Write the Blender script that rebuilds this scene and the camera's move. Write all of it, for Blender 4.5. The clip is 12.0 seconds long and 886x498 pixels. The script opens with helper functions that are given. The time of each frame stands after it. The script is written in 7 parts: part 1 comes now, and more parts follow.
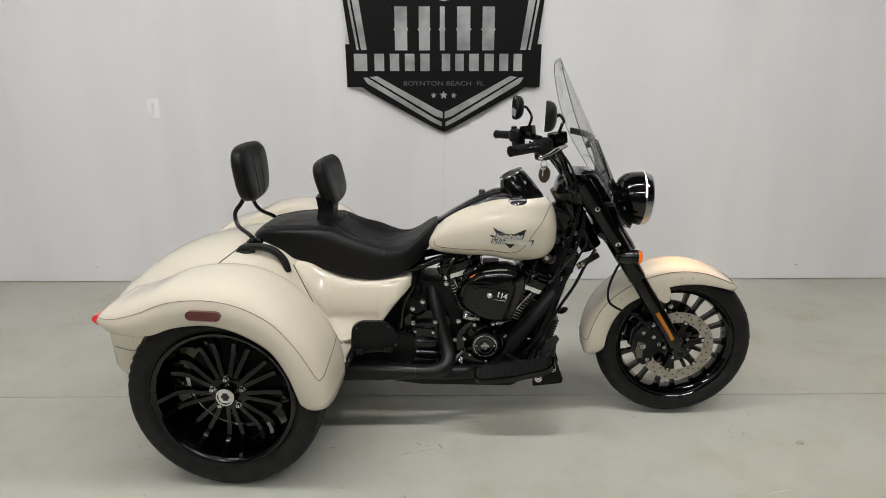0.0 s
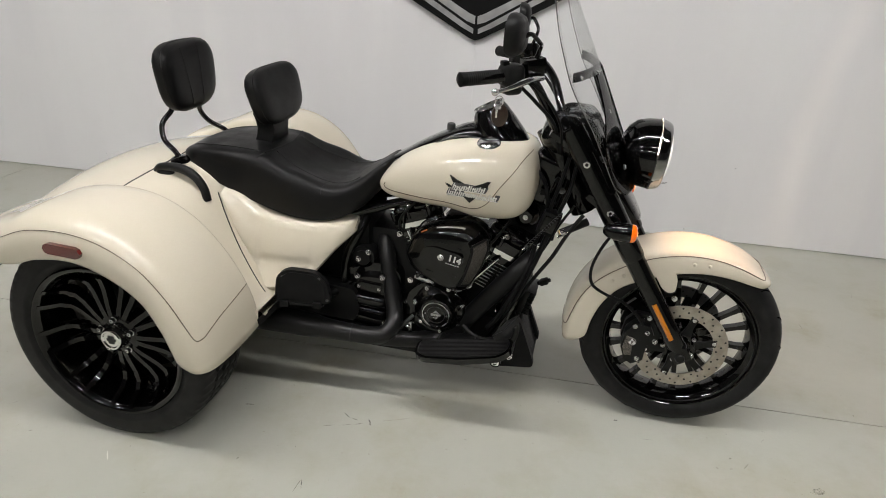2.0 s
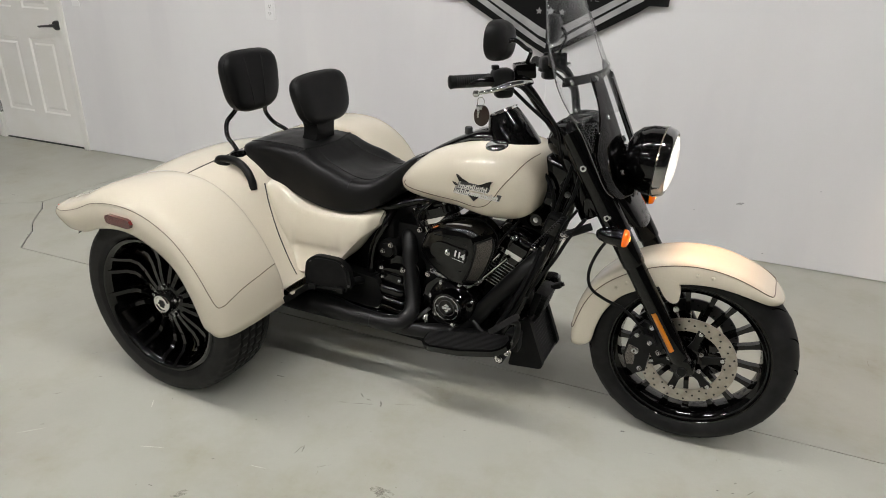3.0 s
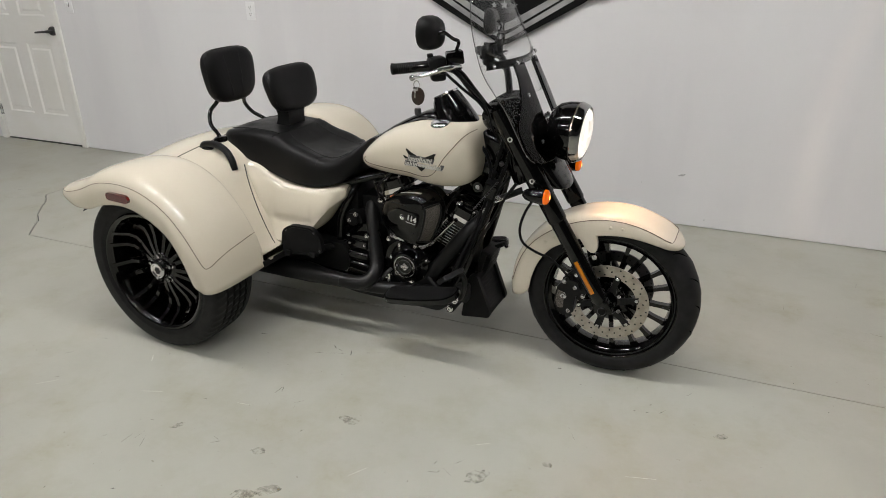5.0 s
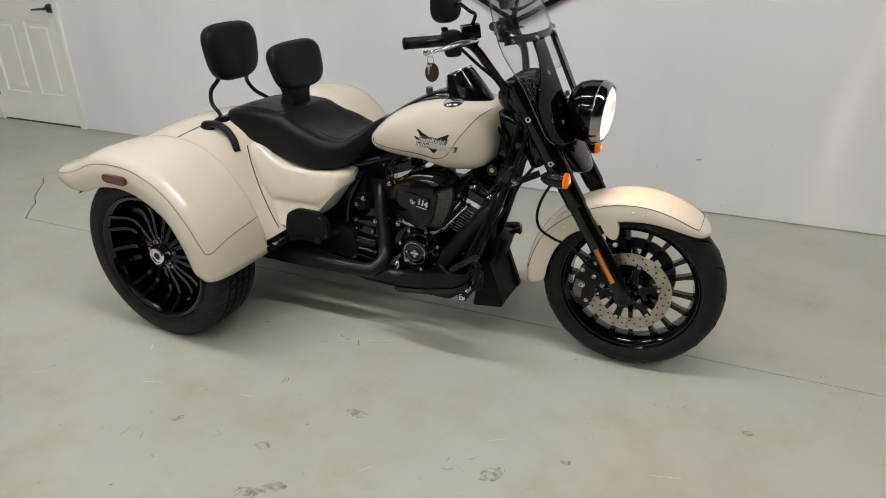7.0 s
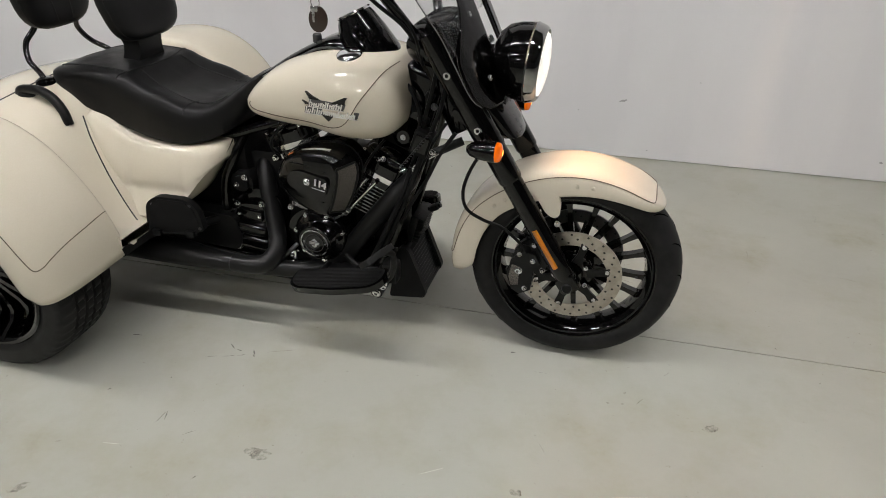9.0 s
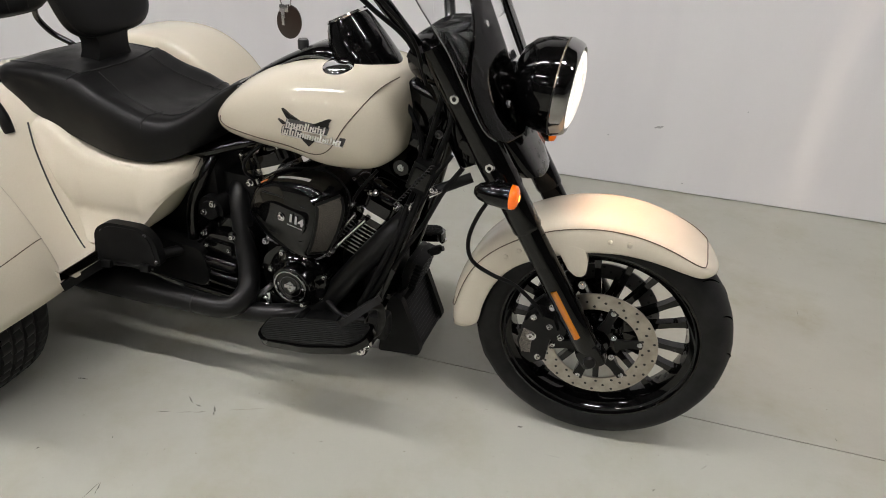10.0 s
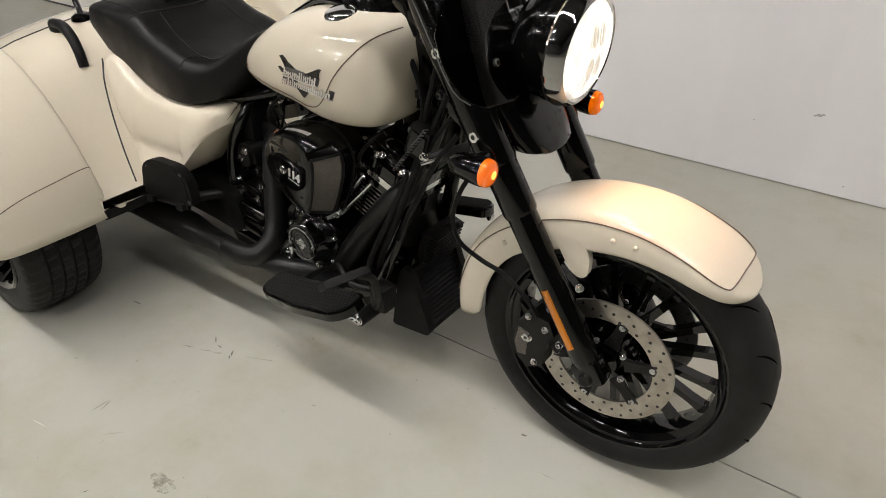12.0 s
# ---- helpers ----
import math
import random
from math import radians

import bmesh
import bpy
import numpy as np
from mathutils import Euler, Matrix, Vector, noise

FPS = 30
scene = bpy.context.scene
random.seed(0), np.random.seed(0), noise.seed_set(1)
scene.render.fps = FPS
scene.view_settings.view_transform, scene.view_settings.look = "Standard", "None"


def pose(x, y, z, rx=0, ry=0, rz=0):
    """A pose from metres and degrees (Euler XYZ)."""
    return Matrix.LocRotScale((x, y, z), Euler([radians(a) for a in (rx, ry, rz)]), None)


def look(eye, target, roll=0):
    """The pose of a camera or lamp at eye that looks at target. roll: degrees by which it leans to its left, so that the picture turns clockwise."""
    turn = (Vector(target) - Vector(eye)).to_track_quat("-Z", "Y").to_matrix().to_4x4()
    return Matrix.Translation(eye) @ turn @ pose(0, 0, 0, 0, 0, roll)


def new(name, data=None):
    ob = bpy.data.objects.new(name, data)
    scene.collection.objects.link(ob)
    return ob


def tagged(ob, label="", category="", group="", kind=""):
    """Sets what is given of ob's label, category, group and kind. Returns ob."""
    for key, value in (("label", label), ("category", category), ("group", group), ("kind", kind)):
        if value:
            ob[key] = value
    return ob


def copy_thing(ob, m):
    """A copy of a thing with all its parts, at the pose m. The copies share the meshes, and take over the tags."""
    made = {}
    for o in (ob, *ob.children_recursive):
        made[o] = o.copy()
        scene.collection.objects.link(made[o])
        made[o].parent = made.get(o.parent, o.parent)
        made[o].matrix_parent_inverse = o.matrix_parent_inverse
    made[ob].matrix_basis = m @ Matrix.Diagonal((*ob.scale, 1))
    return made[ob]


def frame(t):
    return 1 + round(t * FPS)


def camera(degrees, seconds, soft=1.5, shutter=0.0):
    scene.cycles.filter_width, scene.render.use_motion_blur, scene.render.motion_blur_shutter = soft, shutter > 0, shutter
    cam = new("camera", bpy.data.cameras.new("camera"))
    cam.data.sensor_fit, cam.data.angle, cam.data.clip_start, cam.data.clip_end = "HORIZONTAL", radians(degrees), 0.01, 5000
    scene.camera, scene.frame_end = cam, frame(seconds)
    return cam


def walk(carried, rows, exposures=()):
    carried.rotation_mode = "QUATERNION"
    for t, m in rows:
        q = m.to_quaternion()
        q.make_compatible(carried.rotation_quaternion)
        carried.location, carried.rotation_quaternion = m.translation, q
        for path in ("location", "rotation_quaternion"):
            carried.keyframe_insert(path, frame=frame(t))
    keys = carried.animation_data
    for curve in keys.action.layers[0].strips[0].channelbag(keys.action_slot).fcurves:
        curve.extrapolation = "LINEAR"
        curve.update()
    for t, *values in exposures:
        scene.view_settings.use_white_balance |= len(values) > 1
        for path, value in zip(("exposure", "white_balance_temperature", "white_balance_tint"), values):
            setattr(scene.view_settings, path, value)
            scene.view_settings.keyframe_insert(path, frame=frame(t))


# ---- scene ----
cam = camera(68.3, 12.0, soft=0.95)
PATH = [
    (0, (0.857, -2.512, 1.443), (0.747, -0.601, 0.863), -0.0),
    (0.5, (0.982, -2.371, 1.46), (0.875, -0.508, 0.741), -0.7),
    (1, (1.1, -2.229, 1.451), (0.934, -0.41, 0.634), 0.4),
    (1.5, (1.209, -2.033, 1.453), (0.936, -0.246, 0.596), 2.1),
    (2, (1.293, -1.946, 1.436), (0.898, -0.182, 0.58), 3.1),
    (2.5, (1.44, -1.896, 1.457), (0.83, -0.203, 0.585), 3.4),
    (2.7, (1.569, -1.903, 1.422), (0.801, -0.249, 0.602), 2.6),
    (4.3, (1.927, -2.166, 1.466), (1.126, -0.518, 0.665), -0.8),
    (4.5, (1.979, -2.179, 1.464), (1.181, -0.529, 0.662), -0.7),
    (5, (2.014, -2.184, 1.463), (1.225, -0.544, 0.635), -0.2),
    (5.5, (2.02, -2.177, 1.46), (1.228, -0.544, 0.618), -0.1),
    (6, (2.016, -2.167, 1.461), (1.221, -0.542, 0.61), -0.1),
    (6.5, (1.996, -2.151, 1.449), (1.202, -0.528, 0.593), -0.1),
    (6.7, (1.975, -2.131, 1.436), (1.181, -0.508, 0.578), -0.0),
    (8.3, (1.757, -1.935, 1.397), (1.178, -0.31, 0.385), -0.5),
    (8.5, (1.743, -1.862, 1.392), (1.219, -0.232, 0.359), -0.2),
    (9, (1.742, -1.706, 1.378), (1.261, -0.073, 0.329), 0.8),
    (9.5, (1.721, -1.546, 1.34), (1.221, 0.087, 0.3), 2.1),
    (10, (1.676, -1.371, 1.309), (1.147, 0.258, 0.275), 3.0),
    (10.5, (1.669, -1.255, 1.268), (1.123, 0.372, 0.242), 4.6),
    (11, (1.747, -1.11, 1.237), (1.095, 0.456, 0.178), 5.0),
    (11.5, (1.86, -1.053, 1.219), (0.956, 0.343, 0.108), 2.3),
    (12, (1.992, -1.042, 1.245), (0.978, 0.268, 0.124), 0.0),
]
walk(cam, [(t, look(eye, target, roll)) for t, eye, target, roll in PATH],
     exposures=((0.0, -0.05, 6420, 10), (2.7, 0.0, 6480, 11), (4.3, -0.12, 6450, 11), (6.7, -0.12, 6450, 11), (8.3, -0.12, 6420, 11), (9.5, -0.10, 6450, 12), (10.5, 0.05, 6580, 13), (12.0, 0.08, 6700, 13)))

# ---- world, light ----
world = bpy.data.worlds.new("world")
scene.world = world
world.use_nodes = True
world.node_tree.nodes["Background"].inputs[0].default_value = (0.9, 0.95, 1.0, 1)
world.node_tree.nodes["Background"].inputs[1].default_value = 0.02

TUBE_POWER = 124.0
HEADLIGHT_POWER = 6.0


# ---- materials ----
def material(name, color, rough=0.5, metal=0.0, coat=0.0, coat_rough=0.03, emit=0.0, emit_color=None, spec=0.5):
    m = bpy.data.materials.new(name)
    m.use_nodes = True
    b = m.node_tree.nodes["Principled BSDF"]
    b.inputs["Base Color"].default_value = (*color, 1)
    b.inputs["Roughness"].default_value = rough
    b.inputs["Metallic"].default_value = metal
    b.inputs["Coat Weight"].default_value = coat
    b.inputs["Specular IOR Level"].default_value = spec
    b.inputs["Coat IOR"].default_value = 1.5
    b.inputs["Coat Roughness"].default_value = coat_rough
    if emit:
        b.inputs["Emission Color"].default_value = (*(emit_color or color), 1)
        b.inputs["Emission Strength"].default_value = emit
    return m


def node(m, kind, **inputs):
    n = m.node_tree.nodes.new(kind)
    for key, value in inputs.items():
        n.inputs[key.replace("_", " ")].default_value = value
    return n


def wire(m, a, b):
    m.node_tree.links.new(a, b)


def noise_tex(m, scale, detail=4.0, rough=0.55, stretch=None):
    co = m.node_tree.nodes.new("ShaderNodeTexCoord")
    n = node(m, "ShaderNodeTexNoise", Scale=scale, Detail=detail, Roughness=rough)
    if stretch:
        mp = m.node_tree.nodes.new("ShaderNodeMapping")
        mp.inputs["Scale"].default_value = stretch
        wire(m, co.outputs["Object"], mp.inputs["Vector"])
        wire(m, mp.outputs["Vector"], n.inputs["Vector"])
    else:
        wire(m, co.outputs["Object"], n.inputs["Vector"])
    return n


def ramp(m, fac, stops):
    r = m.node_tree.nodes.new("ShaderNodeValToRGB")
    while len(r.color_ramp.elements) < len(stops):
        r.color_ramp.elements.new(0.5)
    for e, (p, c) in zip(r.color_ramp.elements, stops):
        e.position, e.color = p, (*c, 1) if len(c) == 3 else c
    wire(m, fac, r.inputs["Fac"])
    return r


def grain(m, scale, strength, dist=0.002, detail=4.0):
    """Fine relief on a material."""
    b = m.node_tree.nodes["Principled BSDF"]
    n = noise_tex(m, scale, detail)
    k = node(m, "ShaderNodeBump", Strength=strength, Distance=dist)
    wire(m, n.outputs["Fac"], k.inputs["Height"])
    wire(m, k.outputs["Normal"], b.inputs["Normal"])
    return m


def vary(m, scale, lo, hi, a=0.35, z=0.65, detail=5.0, socket="Base Color"):
    """Uneven colour (or roughness) between two values."""
    b = m.node_tree.nodes["Principled BSDF"]
    r = ramp(m, noise_tex(m, scale, detail).outputs["Fac"], [(a, lo), (z, hi)])
    wire(m, r.outputs["Color"], b.inputs[socket])
    return m


def g(v):
    return (v, v, v)


CREAM = material("cream_paint", (0.64, 0.586, 0.474), 0.6, coat=1.0, coat_rough=0.01, spec=0.0)
vary(CREAM, 260.0, (0.632, 0.578, 0.466), (0.65, 0.596, 0.484), 0.3, 0.7, 2.0)
GLOSS = material("gloss_black_paint", g(0.0015), 0.25, coat=0.75, coat_rough=0.015, spec=0.05)
vary(GLOSS, 30.0, g(0.16), g(0.3), socket="Roughness")
SATIN = material("satin_black_metal", g(0.004), 0.42, spec=0.25)
vary(SATIN, 40.0, g(0.36), g(0.52), socket="Roughness")
grain(SATIN, 900.0, 0.06, 0.0006)
PLASTIC = material("matt_black_plastic", g(0.005), 0.5, spec=0.14)
vary(PLASTIC, 25.0, g(0.004), g(0.008))
grain(PLASTIC, 1100.0, 0.15, 0.0006)
PIPE = material("black_heat_shield", g(0.006), 0.4, spec=0.3)
vary(PIPE, 9.0, g(0.32), g(0.5), socket="Roughness")
WRINKLE = material("wrinkle_black_engine", g(0.005), 0.5, spec=0.35)
grain(WRINKLE, 700.0, 0.35, 0.001)
LEATHER = material("black_vinyl", g(0.005), 0.42, spec=0.22)
vary(LEATHER, 14.0, g(0.36), g(0.5), socket="Roughness")
grain(LEATHER, 520.0, 0.25, 0.0012, 6.0)
RUBBER = material("tyre_rubber", g(0.011), 0.58, spec=0.22)
vary(RUBBER, 22.0, g(0.008), g(0.015))
grain(RUBBER, 600.0, 0.12, 0.0008)
TREAD = material("rubber_pad", g(0.010), 0.6, spec=0.22)
grain(TREAD, 500.0, 0.2, 0.0008)
STITCH = material("stitch_thread", g(0.010), 0.7)
GROOVE = material("tread_groove", g(0.0015), 0.9, spec=0.0)
STRIPE = material("brown_pinstripe", (0.10, 0.07, 0.045), 0.35, coat=0.6)
CHROME = material("chrome", g(0.75), 0.09, metal=1.0)
DARK_CHROME = material("dark_chrome", g(0.34), 0.06, metal=1.0)
ALU = material("polished_aluminium", g(0.55), 0.25, metal=1.0)
vary(ALU, 60.0, g(0.2), g(0.34), socket="Roughness")
STEEL = material("brake_disc_steel", (0.42, 0.39, 0.34), 0.34, metal=1.0)
vary(STEEL, 35.0, (0.36, 0.33, 0.29), (0.48, 0.45, 0.40))
DARKSTEEL = material("dark_steel", g(0.12), 0.35, metal=1.0)
BRASS = material("brass", (0.55, 0.42, 0.2), 0.3, metal=1.0)
AMBER = material("amber_lens", (0.7, 0.10, 0.002), 0.15, coat=1.0, emit=0.34, emit_color=(1.0, 0.20, 0.0))
AMBER_HOT = material("amber_bulb", (1, 0.4, 0.03), 0.3, emit=2.2, emit_color=(1.0, 0.42, 0.05))
AMBER_REFLECTOR = material("amber_reflector", (0.48, 0.16, 0.006), 0.25, coat=1.0)
RED = material("red_reflector", (0.10, 0.003, 0.003), 0.2, coat=1.0)
RED_LAMP = material("red_tail_lens", (0.45, 0.006, 0.012), 0.15, coat=1.0, emit=0.25, emit_color=(1, 0.01, 0.02))
LAMP_LENS = material("headlight_lens", g(0.9), 0.2, coat=1.0, emit=1.0, emit_color=(1.0, 0.93, 0.82))
_v = node(LAMP_LENS, "ShaderNodeTexVoronoi", Scale=46.0)
_c = LAMP_LENS.node_tree.nodes.new("ShaderNodeTexCoord")
wire(LAMP_LENS, _c.outputs["Object"], _v.inputs["Vector"])
wire(LAMP_LENS, ramp(LAMP_LENS, _v.outputs["Distance"], [(0.15, g(1.25)), (0.75, g(0.55))]).outputs["Color"], LAMP_LENS.node_tree.nodes["Principled BSDF"].inputs["Emission Strength"])
LAMP_DIM = material("headlight_reflector", (0.75, 0.70, 0.60), 0.3, emit=0.32, emit_color=(1.0, 0.9, 0.75))
MIRROR = material("mirror_glass", g(0.85), 0.02, metal=1.0)
WHITE = material("white_plastic", g(0.88), 0.3)
SLOT = material("slot_black", g(0.02), 0.6)
SILVER_PRINT = material("silver_print", g(0.62), 0.35, metal=0.6)
FOB = material("brown_leather_fob", (0.030, 0.016, 0.010), 0.4, coat=0.3)
BADGE = material("chrome_badge", g(0.82), 0.10, metal=1.0)
MESH = material("woven_metal_mesh", g(0.05), 0.45, metal=0.6)
_w = node(MESH, "ShaderNodeTexWave", Scale=420.0, Distortion=0.0)
_c = MESH.node_tree.nodes.new("ShaderNodeTexCoord")
wire(MESH, _c.outputs["Object"], _w.inputs["Vector"])
wire(MESH, ramp(MESH, _w.outputs["Fac"], [(0.35, (0.03, 0.028, 0.025)), (0.65, (0.24, 0.22, 0.195))]).outputs["Color"], MESH.node_tree.nodes["Principled BSDF"].inputs["Base Color"])
SIGN_BLACK = material("sign_black_metal", g(0.006), 0.5, spec=0.15)
grain(SIGN_BLACK, 260.0, 0.1, 0.001)
SIGN_SILVER = material("sign_brushed_metal", g(0.42), 0.45, metal=0.35)
vary(SIGN_SILVER, 5.0, g(0.26), g(0.54), 0.35, 0.7, 3.0)
SIGN_GREY = material("sign_dull_print", g(0.10), 0.5, metal=0.2)
TUBE = material("light_diffuser", g(0.9), 0.4, emit=TUBE_POWER, emit_color=(1.0, 0.98, 0.955))
FIXTURE = material("white_enamel", g(0.8), 0.4)
CEILING = material("dark_ceiling", g(0.055), 0.8)
vary(CEILING, 1.2, g(0.04), g(0.07))
FAR_WALL = material("grey_far_wall", g(0.14), 0.6)
vary(FAR_WALL, 0.8, g(0.11), g(0.17))

WALL = material("painted_drywall", (0.74, 0.73, 0.735), 0.5)
# Faint upright bands of light and shade, put into the wall's colour.
_r = ramp(WALL, noise_tex(WALL, 1.0, 5.0, 0.5, (1.6, 1.0, 0.35)).outputs["Fac"], [(0.34, (0.74, 0.73, 0.74)), (0.47, (0.77, 0.76, 0.77)), (0.50, (0.785, 0.775, 0.782)), (0.68, (0.81, 0.805, 0.81))])
wire(WALL, _r.outputs["Color"], WALL.node_tree.nodes["Principled BSDF"].inputs["Base Color"])
grain(WALL, 140.0, 0.12, 0.002, 6.0)
DOOR_PAINT = material("white_door_paint", (0.86, 0.85, 0.81), 0.38)
vary(DOOR_PAINT, 3.0, (0.83, 0.815, 0.765), (0.87, 0.86, 0.83))


def floor_material():
    m = material("grey_floor_paint", (0.36, 0.365, 0.32), 0.33, spec=0.3)
    b = m.node_tree.nodes["Principled BSDF"]
    big = ramp(m, noise_tex(m, 0.9, 6.0, 0.6).outputs["Fac"], [(0.3, (0.365, 0.36, 0.31)), (0.5, (0.415, 0.415, 0.36)), (0.7, (0.445, 0.45, 0.395))])
    stain = ramp(m, noise_tex(m, 3.1, 5.0, 0.65).outputs["Fac"], [(0.48, (1, 1, 1)), (0.62, (0.94, 0.925, 0.88)), (0.78, (0.78, 0.73, 0.62))])
    speck = ramp(m, noise_tex(m, 46.0, 6.0, 0.7).outputs["Fac"], [(0.27, (0.50, 0.48, 0.43)), (0.34, (1, 1, 1))])
    mix = m.node_tree.nodes.new("ShaderNodeMix")
    mix.data_type, mix.blend_type = "RGBA", "MULTIPLY"
    mix.inputs[0].default_value = 1.0
    wire(m, big.outputs["Color"], mix.inputs[6])
    wire(m, stain.outputs["Color"], mix.inputs[7])
    mix2 = m.node_tree.nodes.new("ShaderNodeMix")
    mix2.data_type, mix2.blend_type = "RGBA", "MULTIPLY"
    mix2.inputs[0].default_value = 1.0
    wire(m, mix.outputs[2], mix2.inputs[6])
    wire(m, speck.outputs["Color"], mix2.inputs[7])
    wire(m, mix2.outputs[2], b.inputs["Base Color"])
    r = ramp(m, noise_tex(m, 5.0, 6.0, 0.6).outputs["Fac"], [(0.25, g(0.30)), (0.8, g(0.37))])
    wire(m, r.outputs["Color"], b.inputs["Roughness"])
    k = node(m, "ShaderNodeBump", Strength=0.10, Distance=0.004)
    wire(m, noise_tex(m, 60.0, 8.0, 0.6).outputs["Fac"], k.inputs["Height"])
    wire(m, k.outputs["Normal"], b.inputs["Normal"])
    return m


FLOOR = floor_material()
JOINT = material("dark_joint", g(0.05), 0.9)
SCUFF = material("floor_scuff", (0.15, 0.145, 0.13), 0.8)
STAIN = material("floor_rust_stain", (0.30, 0.265, 0.18), 0.45, spec=0.2)
_t = STAIN.node_tree.nodes.new("ShaderNodeBsdfTransparent")
_m = STAIN.node_tree.nodes.new("ShaderNodeMixShader")
wire(STAIN, ramp(STAIN, noise_tex(STAIN, 38.0, 6.0, 0.65).outputs["Fac"], [(0.42, g(0.0)), (0.72, g(0.75))]).outputs["Color"], _m.inputs[0])
wire(STAIN, _t.outputs[0], _m.inputs[1])
wire(STAIN, STAIN.node_tree.nodes["Principled BSDF"].outputs[0], _m.inputs[2])
wire(STAIN, _m.outputs[0], STAIN.node_tree.nodes["Material Output"].inputs[0])


def clear_sheet(name, tint, clearness, haze=0.0):
    m = bpy.data.materials.new(name)
    m.use_nodes = True
    t = m.node_tree
    t.nodes.clear()
    out = t.nodes.new("ShaderNodeOutputMaterial")
    see = t.nodes.new("ShaderNodeBsdfTransparent")
    see.inputs[0].default_value = (*tint, 1)
    gloss = t.nodes.new("ShaderNodeBsdfGlossy")
    gloss.inputs["Roughness"].default_value = 0.03
    mix = t.nodes.new("ShaderNodeMixShader")
    lw = t.nodes.new("ShaderNodeLayerWeight")
    lw.inputs[0].default_value = 0.5
    power = t.nodes.new("ShaderNodeMath")
    power.operation, power.inputs[1].default_value = "POWER", 4.0
    scaled = t.nodes.new("ShaderNodeMath")
    scaled.operation, scaled.inputs[1].default_value, scaled.inputs[2].default_value = "MULTIPLY_ADD", 0.5, clearness
    t.links.new(lw.outputs["Facing"], power.inputs[0])
    t.links.new(power.outputs[0], scaled.inputs[0])
    t.links.new(scaled.outputs[0], mix.inputs[0])
    veil = t.nodes.new("ShaderNodeMixShader")
    veil.inputs[0].default_value = haze
    dust = t.nodes.new("ShaderNodeBsdfDiffuse")
    dust.inputs[0].default_value = (0.25, 0.25, 0.25, 1)
    t.links.new(see.outputs[0], veil.inputs[1])
    t.links.new(dust.outputs[0], veil.inputs[2])
    t.links.new(veil.outputs[0], mix.inputs[1])
    t.links.new(gloss.outputs[0], mix.inputs[2])
    t.links.new(mix.outputs[0], out.inputs[0])
    return m


CLEAR = clear_sheet("clear_polycarbonate", (0.96, 0.965, 0.965), 0.02)
SMOKE = clear_sheet("smoked_polycarbonate", (0.20, 0.20, 0.205), 0.04, 0.0)
EDGE = material("polycarbonate_edge", g(0.10), 0.2)


# ---- mesh helpers ----
def finish(name, bm, mat, angle=38.0):
    bmesh.ops.recalc_face_normals(bm, faces=bm.faces)
    me = bpy.data.meshes.new(name)
    bm.to_mesh(me)
    bm.free()
    me.materials.append(mat)
    me.polygons.foreach_set("use_smooth", [True] * len(me.polygons))
    me.set_sharp_from_angle(angle=radians(angle))
    return me


def part(name, bm, mat, parent=None, label="", at=None, angle=38.0):
    ob = new(name, finish(name, bm, mat, angle))
    if parent:
        ob.parent = parent
    if at is not None:
        ob.matrix_basis = at
    return tagged(ob, label)


def again(ob, at, parent=None):
    """Another object on the same mesh."""
    c = new(ob.name.split(".")[0], ob.data)
    c.parent = parent or ob.parent
    c.matrix_basis = at
    return c


def thing(name, label, category, group="", at=None):
    ob = new(name)
    ob.empty_display_size = 0.1
    if at is not None:
        ob.matrix_basis = at
    return tagged(ob, label, category, group)


def spline(pts, res=6, closed=False):
    """Points on a smooth curve through pts."""
    p = [Vector(q) for q in pts]
    n = len(p)
    if n < 3:
        return p
    out = []
    spans = n if closed else n - 1
    for i in range(spans):
        a = p[(i - 1) % n] if closed or i else p[0] * 2 - p[1]
        b, c = p[i], p[(i + 1) % n]
        d = p[(i + 2) % n] if closed or i + 2 < n else p[-1] * 2 - p[-2]
        for k in range(res):
            t = k / res
            out.append(0.5 * (2 * b + (c - a) * t + (2 * a - 5 * b + 4 * c - d) * t * t + (3 * b - a - 3 * c + d) * t ** 3))
    if not closed:
        out.append(p[-1])
    return out


def loft(rings, cap=True, bm=None, wrap=True):
    bm = bm or bmesh.new()
    rows = [[bm.verts.new(v) for v in r] for r in rings]
    n = len(rows[0])
    for a, b in zip(rows, rows[1:]):
        for i in range(n if wrap else n - 1):
            j = (i + 1) % n
            bm.faces.new((a[i], a[j], b[j], b[i]))
    if cap and wrap:
        bm.faces.new(rows[0])
        bm.faces.new(list(reversed(rows[-1])))
    return bm


